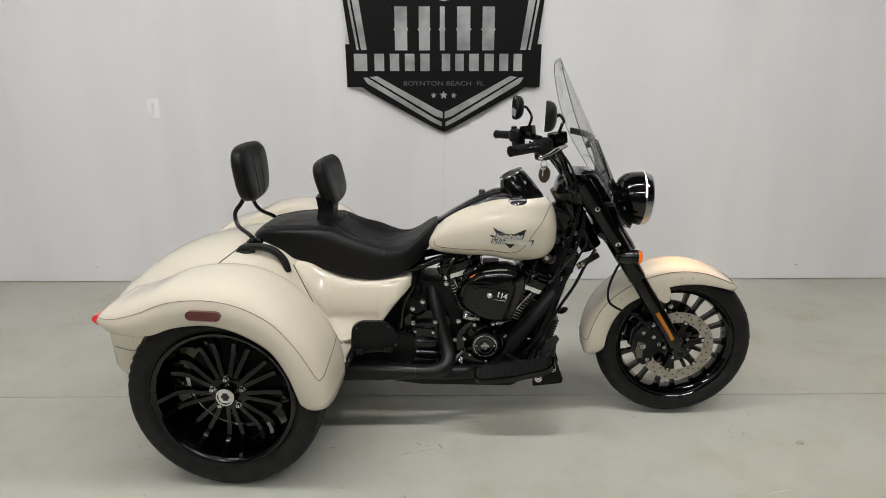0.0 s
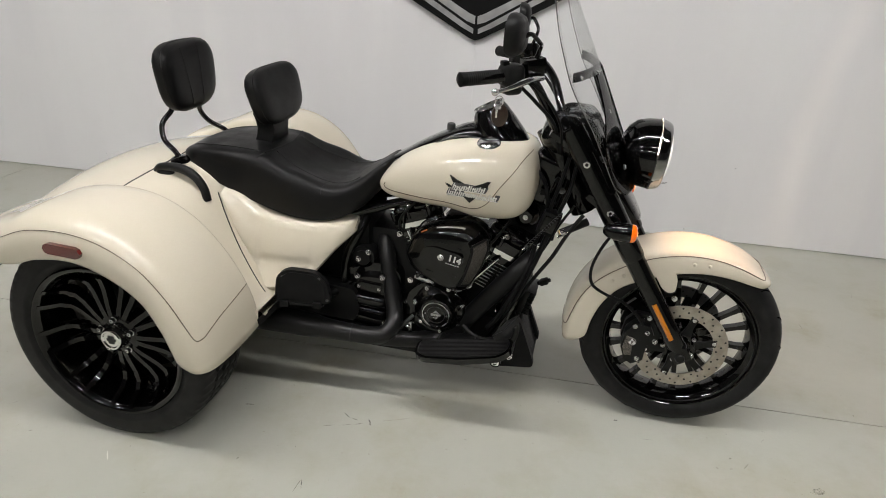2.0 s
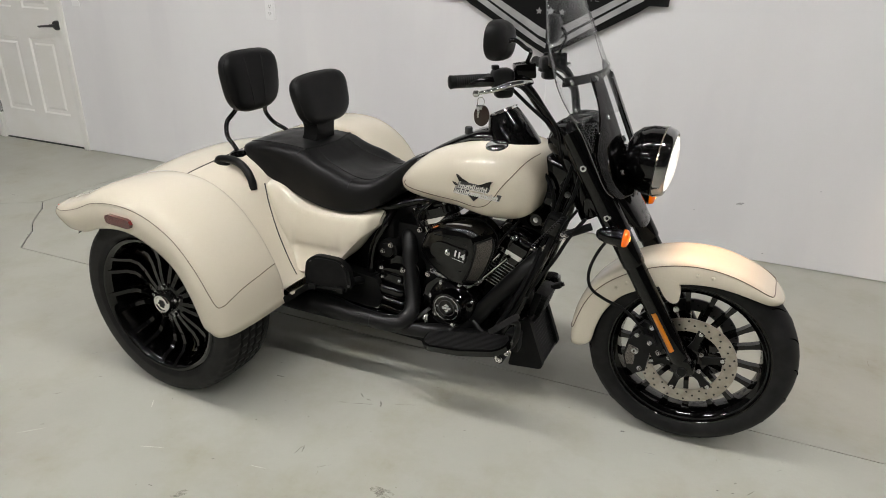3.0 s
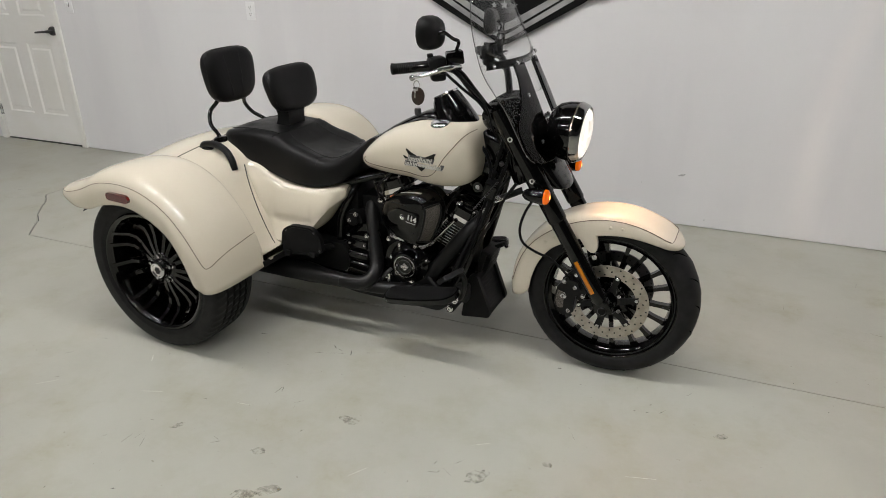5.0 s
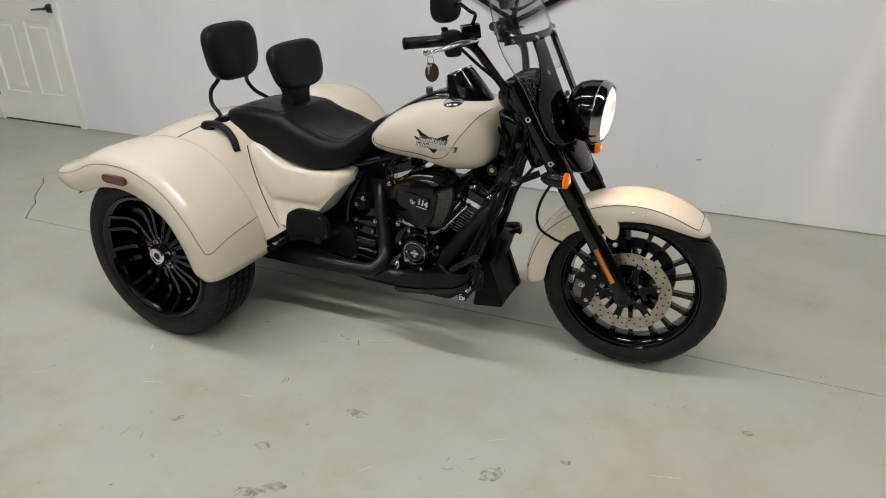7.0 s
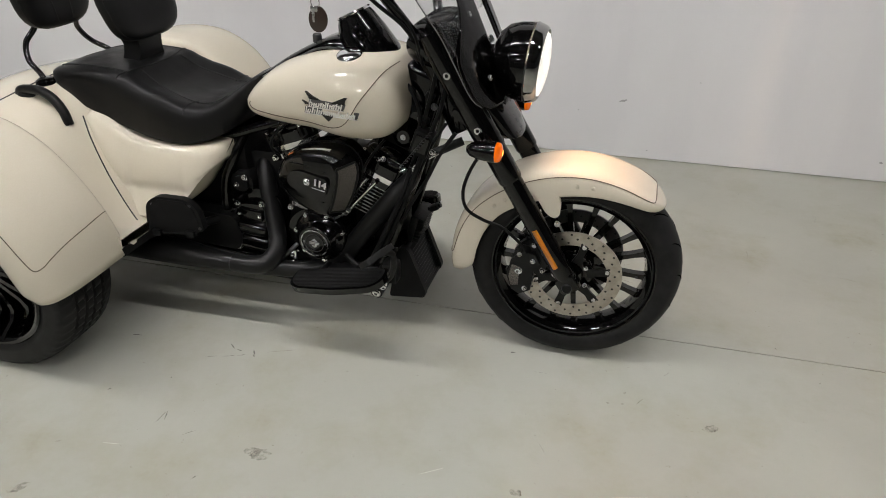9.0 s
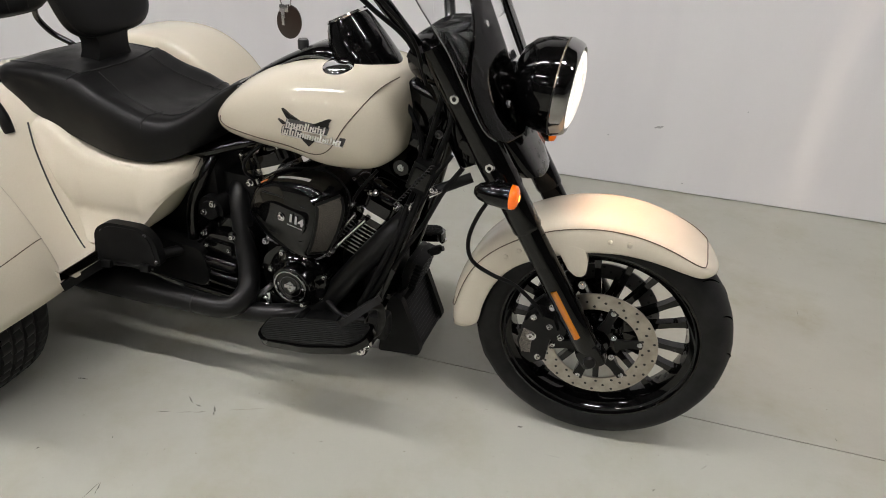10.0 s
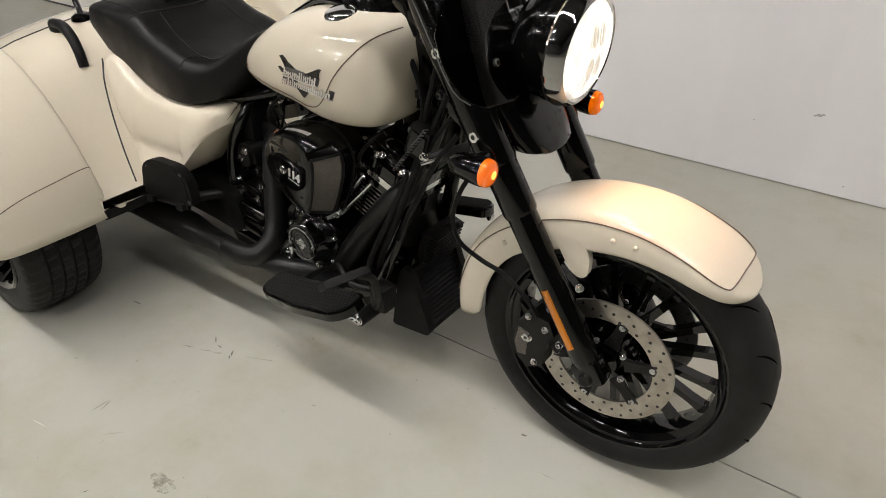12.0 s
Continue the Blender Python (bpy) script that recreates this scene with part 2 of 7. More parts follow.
def tube(pts, r, n=12, res=6, smooth=True, flat=1.0, bm=None, closed=False):
    """A round bar along pts; r is one radius or one for each point."""
    q = spline(pts, res, closed) if smooth else [Vector(p) for p in pts]
    rs = [r] * len(pts) if isinstance(r, (int, float)) else list(r)
    u = np.linspace(0, 1, len(rs))
    rr = [float(v) for v in np.interp(np.linspace(0, 1, len(q)), u, rs)]
    side = None
    rings = []
    for i, p in enumerate(q):
        d = (q[min(i + 1, len(q) - 1)] - q[max(i - 1, 0)]) if not closed else q[(i + 1) % len(q)] - q[i - 1]
        d.normalize()
        if side is None:
            side = d.cross(Vector((0, 0, 1)) if abs(d.z) < 0.9 else Vector((0, 1, 0)))
        side = (side - d * side.dot(d)).normalized()
        up = side.cross(d)
        rings.append([p + rr[i] * (math.cos(a) * side + flat * math.sin(a) * up) for a in (2 * math.pi * k / n for k in range(n))])
    if closed:
        rings.append(rings[0])
        out = loft(rings, cap=False, bm=bm)
        bmesh.ops.remove_doubles(out, verts=out.verts, dist=1e-6)
        return out
    return loft(rings, bm=bm)


def lathe(profile, n=48, closed=False, axis="y", at=(0, 0, 0), bm=None):
    """Turn (radius, place along the axis) round an axis."""
    bm = bm or bmesh.new()
    o = Vector(at)
    rows = []
    for r, a in profile:
        row = []
        for k in range(n):
            c, s = math.cos(2 * math.pi * k / n), math.sin(2 * math.pi * k / n)
            v = {"y": (r * c, a, r * s), "x": (a, r * c, r * s), "z": (r * c, r * s, a)}[axis]
            row.append(bm.verts.new(o + Vector(v)))
            if r < 1e-6:
                break
        rows.append(row)
    if closed:
        rows.append(rows[0])
    for a, b in zip(rows, rows[1:]):
        for k in range(n):
            j = (k + 1) % n
            if len(a) == 1 and len(b) == 1:
                break
            if len(a) == 1:
                bm.faces.new((a[0], b[k], b[j]))
            elif len(b) == 1:
                bm.faces.new((a[k], a[j], b[0]))
            else:
                bm.faces.new((a[k], a[j], b[j], b[k]))
    return bm


def bevel(bm, width, segments=2, angle=30.0):
    es = [e for e in bm.edges if len(e.link_faces) == 2 and e.calc_face_angle(0) > radians(angle)]
    if width > 0 and es:
        bmesh.ops.bevel(bm, geom=es, offset=width, segments=segments, affect="EDGES", clamp_overlap=True, profile=0.6)
    return bm


def box(c, s, b=0.004, turn=(0, 0, 0), segments=2):
    """A block with softened edges: centre, size, bevel, turn in degrees."""
    bm = bmesh.new()
    bmesh.ops.create_cube(bm, size=1.0)
    for v in bm.verts:
        v.co = Vector((v.co.x * s[0], v.co.y * s[1], v.co.z * s[2]))
    bevel(bm, b, segments)
    bmesh.ops.transform(bm, matrix=pose(*c, *turn), verts=bm.verts)
    return bm


def plate(outline, a0, a1, b=0.003, axis="y", segments=2, smooth=0):
    """An outline in the plane across an axis, with thickness from a0 to a1."""
    pts = outline
    if smooth:
        pts = [(v.x, v.y) for v in spline([(p[0], p[1], 0) for p in outline], smooth, True)]
    put = {"y": lambda u, v, a: (u, a, v), "z": lambda u, v, a: (u, v, a), "x": lambda u, v, a: (a, u, v)}[axis]
    bm = bmesh.new()
    r0 = [bm.verts.new(put(u, v, a0)) for u, v in pts]
    r1 = [bm.verts.new(put(u, v, a1)) for u, v in pts]
    bm.faces.new(r0)
    bm.faces.new(list(reversed(r1)))
    for i in range(len(pts)):
        j = (i + 1) % len(pts)
        bm.faces.new((r0[i], r1[i], r1[j], r0[j]))
    return bevel(bm, b, segments, 50.0)


def rounded(poly, r, n=5):
    """An outline with its corners rounded off."""
    out = []
    for i, p in enumerate(poly):
        p, a, b = Vector((*p, 0)), Vector((*poly[i - 1], 0)), Vector((*poly[(i + 1) % len(poly)], 0))
        s = p + (a - p).normalized() * min(r, (a - p).length * 0.48)
        e = p + (b - p).normalized() * min(r, (b - p).length * 0.48)
        for k in range(n + 1):
            t = k / n
            q = s * (1 - t) ** 2 + p * 2 * t * (1 - t) + e * t * t
            out.append((q.x, q.y))
    return out


def rod(a, b, r, n=14, bev=0.0):
    a, b = Vector(a), Vector(b)
    bm = tube([a, b], r, n, smooth=False)
    return bevel(bm, bev, 2, 60.0)


def move(bm, m):
    bmesh.ops.transform(bm, matrix=m, verts=bm.verts)
    return bm


def join(*bms):
    out = bmesh.new()
    for b in bms:
        me = bpy.data.meshes.new("tmp")
        b.to_mesh(me)
        b.free()
        out.from_mesh(me)
        bpy.data.meshes.remove(me)
    return out


def ball(c, r, squash=(1, 1, 1), u=16, v=10):
    bm = bmesh.new()
    bmesh.ops.create_uvsphere(bm, u_segments=u, v_segments=v, radius=r)
    return move(bm, Matrix.Translation(c) @ Matrix.Diagonal((*squash, 1)))


def pad(c, s, turn=(0, 0, 0), power=3.2, u=32, v=20):
    """A plump cushion: a rounded block."""
    bm = bmesh.new()
    bmesh.ops.create_uvsphere(bm, u_segments=u, v_segments=v, radius=1.0)
    for w in bm.verts:
        k = (abs(w.co.x) ** power + abs(w.co.y) ** power + abs(w.co.z) ** power) ** (-1 / power)
        w.co = Vector((w.co.x * k * s[0] / 2, w.co.y * k * s[1] / 2, w.co.z * k * s[2] / 2))
    return move(bm, pose(*c, *turn))


def bolt(name, at, direction, r, h, mat, parent, n=6):
    """A bolt head on a surface."""
    d = Vector(direction).normalized()
    m = Matrix.Translation(at) @ d.to_track_quat("Z", "Y").to_matrix().to_4x4()
    # a domed head with a hexagon socket
    bm = lathe([(r * 1.25, -0.002), (r * 1.25, h * 0.18), (r, h * 0.2), (r, h * 0.7), (r * 0.86, h * 0.95), (r * 0.55, h), (r * 0.42, h * 0.98), (r * 0.36, h * 0.45), (0, h * 0.42)], 16, axis="z")
    return part(name, move(bm, m), mat, parent, angle=30)

# ---- the room ----
WALL_AT = pose(0, 1.49, 0, 0, 0, 4.0)  # along the back wall; its face is y = 0, the room is at y < 0
ROOM_L, ROOM_R, ROOM_FRONT, ROOM_H = -5.6, 11.0, -12.4, 4.0
DOOR_L, DOOR_R, DOOR_H = -3.845, -2.945, 2.05


def wall_piece(name, u0, u1, z0, z1, at=WALL_AT, deep=0.15):
    z0 = max(z0, 0.005)
    return tagged(part(name, box(((u0 + u1) / 2, deep / 2, (z0 + z1) / 2), (u1 - u0, deep, z1 - z0), 0), WALL, at=at), kind="structure")


back = wall_piece("wall_north", 0.6305, ROOM_R, 0, ROOM_H)
tagged(back, "light grey-white painted drywall with faint scuffs", "wall")
for u0, u1, z0, z1 in ((DOOR_R, 0.6295, 0, ROOM_H), (ROOM_L, DOOR_L, 0, ROOM_H), (DOOR_L, DOOR_R, DOOR_H, ROOM_H)):
    w = wall_piece("wall_north", u0, u1, z0, z1)
    tagged(w, "light grey-white painted drywall with faint scuffs", "wall")

END = WALL_AT @ Vector((ROOM_L, 0, 0))
END_R = WALL_AT @ Vector((ROOM_R, 0, 0))
MID_X, MID_Y = (ROOM_L + ROOM_R) / 2, (ROOM_FRONT + 2.4) / 2
for name, c, s in (("wall_west", (END.x - 0.075, MID_Y - 0.6, ROOM_H / 2), (0.15, 2.4 - ROOM_FRONT, ROOM_H)),
                   ("wall_east", (END_R.x + 0.075, MID_Y - 0.2, ROOM_H / 2), (0.15, 2.4 - ROOM_FRONT, ROOM_H)),
                   ("wall_south", (MID_X, ROOM_FRONT - 0.075, ROOM_H / 2), (17.2, 0.15, ROOM_H))):
    tagged(part(name, box(c, s, 0), FAR_WALL), "plain mid grey painted wall", "wall", kind="structure")
tagged(part("ceiling", box((MID_X, MID_Y, ROOM_H + 0.05), (17.6, 15.4, 0.1), 0), CEILING), "dark ceiling with rows of strip lights", "ceiling", kind="structure")

# floor: painted concrete slabs with a saw-cut joint, a cross joint and a cracked corner
floor = tagged(part("floor", box((MID_X, MID_Y, -0.06), (17.6, 15.4, 0.1), 0), JOINT), "grey-green painted concrete floor with joints and scuffs", "floor", kind="structure")
G = 0.0022


def joint_y(x):
    return -0.012 + 0.066 * x


crack = [(-1.60, -0.118), (-1.69, -0.03), (-1.76, 0.05), (-1.86, 0.115), (-1.95, 0.20), (-2.03, 0.29), (-2.15, 0.375)]
far_line = [(-2.36, 0.20), (-2.9, 0.10), (-5.9, -0.2)]
south = [(11.4, joint_y(11.4) - G)] + [(x - G, y - G) for x, y in crack] + [(x, y - G) for x, y in far_line] + [(-5.9, -12.6), (11.4, -12.6)]
north = [(11.4, joint_y(11.4) + G)] + [(x + G, y + G) for x, y in crack] + [(-2.15 + G, 2.65), (11.4, 2.65)]
west = [(-2.15 - G, 0.375 + G)] + [(x - G, y + G) for x, y in far_line] + [(-5.9, 2.65), (-2.15 - G, 2.65)]
for pts in (south, north, west):
    part("slab", plate(pts, -0.03, 0.0, 0, "z"), FLOOR, floor)

# trim round the door, the door, its lever
door = tagged(new("door_1"), "closed white six-panel door with a dark lever handle", "door", kind="structure")
door.matrix_basis = WALL_AT
for u0, u1, z0, z1 in ((DOOR_L - 0.04, DOOR_L + 0.012, 0, DOOR_H + 0.04), (DOOR_R - 0.012, DOOR_R + 0.04, 0, DOOR_H + 0.04), (DOOR_L + 0.012, DOOR_R - 0.012, DOOR_H - 0.012, DOOR_H + 0.04)):
    part("door_frame", box(((u0 + u1) / 2, 0.035, (z0 + z1) / 2), (u1 - u0, 0.10, z1 - z0), 0.004), DOOR_PAINT, door)


def door_leaf():
    """A leaf with six recessed panels."""
    cells_u = [DOOR_L + 0.016, -3.725, -3.45, -3.34, -3.065, DOOR_R - 0.016]
    cells_z = [0.012, 0.245, 0.81, 1.02, 1.60, 1.70, 1.90, DOOR_H - 0.016]
    bm = bmesh.new()
    for i in range(5):
        for j in range(7):
            u0, u1, z0, z1 = cells_u[i], cells_u[i + 1], cells_z[j], cells_z[j + 1]
            if i in (1, 3) and j in (1, 3, 5):
                rows = []
                for inset, y in ((0, 0.012), (0.012, 0.022), (0.035, 0.024), (0.05, 0.016)):
                    rows.append([(u0 + inset, y, z0 + inset), (u1 - inset, y, z0 + inset), (u1 - inset, y, z1 - inset), (u0 + inset, y, z1 - inset)])
                loft(rows, cap=False, bm=bm)
                bm.faces.new([bm.verts.new(v) for v in rows[-1]])
            else:
                bm.faces.new([bm.verts.new(v) for v in ((u0, 0.012, z0), (u1, 0.012, z0), (u1, 0.012, z1), (u0, 0.012, z1))])
    bmesh.ops.remove_doubles(bm, verts=bm.verts, dist=1e-5)
    u0, u1, z0, z1 = cells_u[0], cells_u[-1], cells_z[0], cells_z[-1]
    loft([[(u0, y, z0), (u1, y, z0), (u1, y, z1), (u0, y, z1)] for y in (0.012, 0.05)], cap=False, bm=bm)
    bm.faces.new([bm.verts.new(v) for v in ((u0, 0.05, z0), (u1, 0.05, z0), (u1, 0.05, z1), (u0, 0.05, z1))])
    bmesh.ops.remove_doubles(bm, verts=bm.verts, dist=1e-5)
    return bm


part("door_leaf", door_leaf(), DOOR_PAINT, door, angle=20)
lever = part("door_handle", lathe([(0, -0.012), (0.030, -0.010), (0.034, 0.0), (0.034, 0.014), (0, 0.014)], 32, at=(-3.005, 0, 0.915)), DARKSTEEL, door, "dark metal lever handle")
part("lever", join(rod((-3.005, -0.05, 0.915), (-3.005, 0, 0.915), 0.011), tube([(-3.0, -0.05, 0.915), (-3.05, -0.055, 0.912), (-3.125, -0.05, 0.905)], [0.012, 0.011, 0.009], flat=0.8)), DARKSTEEL, lever)
for z in (0.25, 1.05, 1.80):
    part("hinge", join(rod((DOOR_L + 0.013, -0.004, z - 0.045), (DOOR_L + 0.013, -0.004, z + 0.045), 0.006), box((DOOR_L + 0.013, 0.008, z), (0.022, 0.004, 0.09), 0)), ALU, door, "metal hinge")
part("threshold", box(((DOOR_L + DOOR_R) / 2, 0.05, 0.006), (DOOR_R - DOOR_L - 0.03, 0.09, 0.012), 0.002), DARKSTEEL, door, "dark metal threshold")


def wall_plate(name, label, category, u, z, toggles):
    t = thing(name, label, category, at=WALL_AT @ Matrix.Translation((u, 0, z)))
    part("cover_plate", box((0, -0.003, 0), (0.070, 0.006, 0.116), 0.0025), WHITE, t)
    if toggles:
        part("toggle", box((0, -0.011, 0.003), (0.009, 0.014, 0.022), 0.002, (25, 0, 0)), WHITE, t)
        part("surround", box((0, -0.0065, 0), (0.013, 0.002, 0.03), 0.0), SLOT, t)
    else:
        for dz in (-0.021, 0.021):
            s = part("socket", box((0, -0.0065, dz), (0.034, 0.003, 0.029), 0.001), WHITE, t)
            for dx, h in ((-0.007, 0.009), (0.007, 0.007)):
                part("slot", box((dx, -0.0082, dz + 0.004), (0.0025, 0.001, h), 0), SLOT, s)
            part("slot", box((0, -0.0082, dz - 0.008), (0.005, 0.001, 0.005), 0), SLOT, s)
    part("screw", lathe([(0, -0.0078), (0.0025, -0.0072), (0.0028, -0.006)], 10), ALU, t)


wall_plate("wall_outlet", "white duplex power outlet on the painted wall", "outlet", -1.127, 1.111, False)
wall_plate("light_switch", "white toggle light switch beside the door", "light switch", -2.765, 1.115, True)

# small scuffs on wall and floor
smudges = bmesh.new()
for u, z, r in ((1.703, 0.302, 0.011), (1.690, 0.298, 0.006), (1.716, 0.306, 0.007), (1.49, 0.235, 0.004), (2.95, 0.10, 0.009), (-1.62, 0.10, 0.006), (-1.63, 0.13, 0.004), (2.05, 0.42, 0.004), (1.86, 0.05, 0.005)):
    n = 9
    smudges.faces.new([smudges.verts.new((u + r * (0.6 + 0.5 * random.random()) * math.cos(6.283 * k / n), -0.0012, z + 0.7 * r * (0.5 + 0.6 * random.random()) * math.sin(6.283 * k / n))) for k in range(n)])
tagged(part("wall_scuffs", smudges, material("grey_smudge", g(0.42), 0.7), at=WALL_AT), "small grey scuff marks on the wall", "scuffs", kind="stuff")


def scuff_marks():
    """Skid flecks and short scratches on the floor."""
    bm = bmesh.new()

    def fleck(x, y, length, width, turn, k=6):
        c, s = math.cos(turn), math.sin(turn)
        top, low = [], []
        for i in range(k + 1):
            a = (i / k - 0.5) * length
            w = 0.62 * width * (0.2 + random.random()) * (1 - abs(2 * i / k - 1) ** 2 + 0.1) / 2
            o = 0.15 * width * random.uniform(-1, 1)
            top.append((x + a * c - (o + w) * s, y + a * s + (o + w) * c, 0.0009))
            low.append((x + a * c - (o - w) * s, y + a * s + (o - w) * c, 0.0009))
        bm.faces.new([bm.verts.new(v) for v in top + low[::-1]])

    rnd = random.Random(5)
    marks = [(0.722, -0.348, 0.03, 0.008, -0.9), (0.728, -0.362, 0.018, 0.007, -0.7), (0.64, -0.341, 0.03, 0.006, -0.6), (0.672, -0.352, 0.02, 0.006, -0.1),
             (0.69, -0.37, 0.03, 0.004, 0.5), (0.655, -0.385, 0.05, 0.003, 0.45), (0.60, -0.405, 0.04, 0.003, 0.4), (0.80, -0.315, 0.09, 0.003, 0.45), (0.315, -0.383, 0.022, 0.009, 0.2),
             (1.507, -0.098, 0.016, 0.010, 0.3), (1.817, -0.233, 0.009, 0.008, 0), (1.862, -0.177, 0.009, 0.008, 0.5), (1.858, -0.225, 0.009, 0.007, 0), (1.905, -0.20, 0.035, 0.003, 1.0),
             (0.40, -0.62, 0.012, 0.006, 1.0), (-0.42, -0.42, 0.012, 0.006, 0.4),
             (0.326, -1.096, 0.05, 0.0025, 1.57), (0.605, -0.985, 0.045, 0.0025, 0.7), (0.596, -0.970, 0.03, 0.003, -0.3), (0.625, -0.66, 0.035, 0.006, 1.9), (-0.263, -0.697, 0.012, 0.005, 0.3),
             (0.409, -0.826, 0.014, 0.003, 0.5), (0.474, -1.274, 0.014, 0.007, 0.6), (0.813, -1.131, 0.03, 0.004, 1.3), (0.826, -0.821, 0.022, 0.004, 1.1), (0.328, -0.993, 0.016, 0.004, 0.2),
             (0.615, -0.67, 0.05, 0.003, 1.5), (1.038, -0.341, 0.012, 0.005, 0.3), (0.304, -0.386, 0.016, 0.008, 0.2), (1.311, -0.801, 0.03, 0.005, 0.3), (1.325, -0.792, 0.012, 0.006, 1.2), (1.349, -0.782, 0.05, 0.003, -0.5), (1.369, -0.723, 0.04, 0.003, 0.9), (1.30, -0.76, 0.02, 0.004, 1.4),
             (0.726, -0.694, 0.05, 0.002, 0.8), (-0.198, -0.965, 0.014, 0.007, 0.8), (-0.441, -0.88, 0.008, 0.006, 0), (-0.306, -0.834, 0.03, 0.0025, 0.9), (0.823, -1.147, 0.05, 0.003, 1.35)]
    for m in marks:
        fleck(*m)
    for _ in range(150):
        x, y = rnd.uniform(-2.6, 4.5), rnd.uniform(-2.2, 1.35)
        kind = rnd.random()
        if kind < 0.6:
            fleck(x, y, rnd.uniform(0.004, 0.010), rnd.uniform(0.003, 0.006), rnd.uniform(0, 3.1), 4)
        else:
            fleck(x, y, rnd.uniform(0.02, 0.08), rnd.uniform(0.0012, 0.003), rnd.uniform(0, 3.1), 6)
    return bm


def floor_patches(spots, seed):
    """Thin uneven patches on the floor: middle, length, width, turn."""
    rnd = random.Random(seed)
    bm = bmesh.new()
    for x, y, a, b, turn in spots:
        c, s = math.cos(turn), math.sin(turn)
        ring = []
        for k in range(18):
            t = 2 * math.pi * k / 18
            q = rnd.uniform(0.7, 1.05)
            u, v = a * q * math.cos(t), b * q * math.sin(t)
            ring.append(bm.verts.new((x + u * c - v * s, y + u * s + v * c, 0.0006)))
        bm.faces.new(ring)
    return bm


tagged(part("floor_scratches", floor_patches([(0.20, -0.876, 0.045, 0.0015, 0.39), (0.03, -0.72, 0.022, 0.002, -0.9), (0.55, -0.79, 0.03, 0.001, 0.2), (1.4, -0.62, 0.04, 0.001, 0.6), (1.9, -0.55, 0.05, 0.0012, 0.3), (-0.2, -1.0, 0.05, 0.001, 0.8), (1.1, -0.9, 0.04, 0.001, 1.0)], 3), material("scratched_paint", (0.60, 0.60, 0.54), 0.5)), "pale scratches in the painted floor", "scratches", kind="stuff")
tagged(part("floor_stains", floor_patches([(0.429, -0.977, 0.032, 0.014, 0.8), (0.92, -0.70, 0.022, 0.014, 0.4), (0.950, -0.705, 0.030, 0.020, 0.4), (1.62, -0.62, 0.02, 0.012, 0.2), (2.1, -0.25, 0.028, 0.014, 0.5), (0.762, -0.958, 0.03, 0.018, 0.5), (1.443, -0.761, 0.045, 0.028, 0.9), (0.898, -1.08, 0.05, 0.022, 0.6), (0.847, -1.12, 0.04, 0.02, 0.2)], 8), STAIN), "faint brown stains on the painted floor", "stains", kind="stuff")
tagged(part("floor_scuffs", scuff_marks(), SCUFF), "dark scuffs and scratches on the painted floor", "scuffs", kind="stuff")


# ---- ceiling lights ----
def ceiling_light(at):
    t = thing("ceiling_light", "long white strip light fixed to the ceiling", "ceiling light", "ceiling strip lights", at)
    part("housing", box((0, 0, -0.035), (1.26, 0.16, 0.07), 0.010), FIXTURE, t)
    part("diffuser", box((0, 0, -0.072), (1.18, 0.09, 0.012), 0.003), TUBE, t)
    return t


# The strip at -4.1 is added to brighten the door and nearby wall.
first = None
for y0, places in ((-1.08, (-1.9, -0.4, 1.1, 2.7, 4.8)), (-4.2, (-4.1, -1.5, 1.2)), (-7.5, (-2.5, 0.2, 2.9))):
    for x in places:
        m = pose(x, y0 + 0.07 * (x - 0.9), ROOM_H, 0, 0, 4.0)
        if first is None:
            first = ceiling_light(m)
        else:
            copy_thing(first, m)


# ---- wall sign ----
def text_mesh(name, words, size, u, z, y, mat, parent, width=None, bold=0.0):
    cu = bpy.data.curves.new(name, "FONT")
    cu.body, cu.size, cu.align_x, cu.align_y, cu.extrude = words, size, "CENTER", "CENTER", 0.001
    cu.offset = bold
    ob = bpy.data.objects.new(name, cu)
    scene.collection.objects.link(ob)
    me = bpy.data.meshes.new_from_object(ob.evaluated_get(bpy.context.evaluated_depsgraph_get()))
    bpy.data.objects.remove(ob)
    wide = max(v.co.x for v in me.vertices) - min(v.co.x for v in me.vertices)
    k = (width / wide) if width else 1.0
    me.materials.clear()
    me.materials.append(mat)
    t = new(name, me)
    t.parent = parent
    t.matrix_basis = pose(u, y, z, 90, 0, 0) @ Matrix.Diagonal((k, 1, 1, 1))
    return t


sign = thing("wall_sign", "black cut metal shield sign with silver lettering blocks", "sign", at=WALL_AT @ Matrix.Translation((0.629, -0.03, 0)))
half = [(0, 0.972), (0.03, 0.982), (0.12, 1.03), (0.30, 1.128), (0.44, 1.205), (0.485, 1.236), (0.575, 1.236), (0.578, 1.482), (0.553, 1.482), (0.585, 1.74), (0.60, 2.02), (0.45, 2.05), (0.22, 2.10), (0, 2.18)]
outline = half + [(-u, z) for u, z in reversed(half[1:-1])]
part("sign_plate", plate(outline, 0.0, 0.006, 0.001), SIGN_BLACK, sign)
for dx, z in ((-0.45, 1.40), (0.45, 1.40), (0.0, 1.9), (0.0, 1.10)):
    part("standoff", rod((dx, 0.004, z), (dx, 0.03, z), 0.01), SIGN_BLACK, sign)


def inlay(pts, name="inlay"):
    part(name, plate(pts, -0.003, 0.001, 0.0006), SIGN_SILVER, sign)


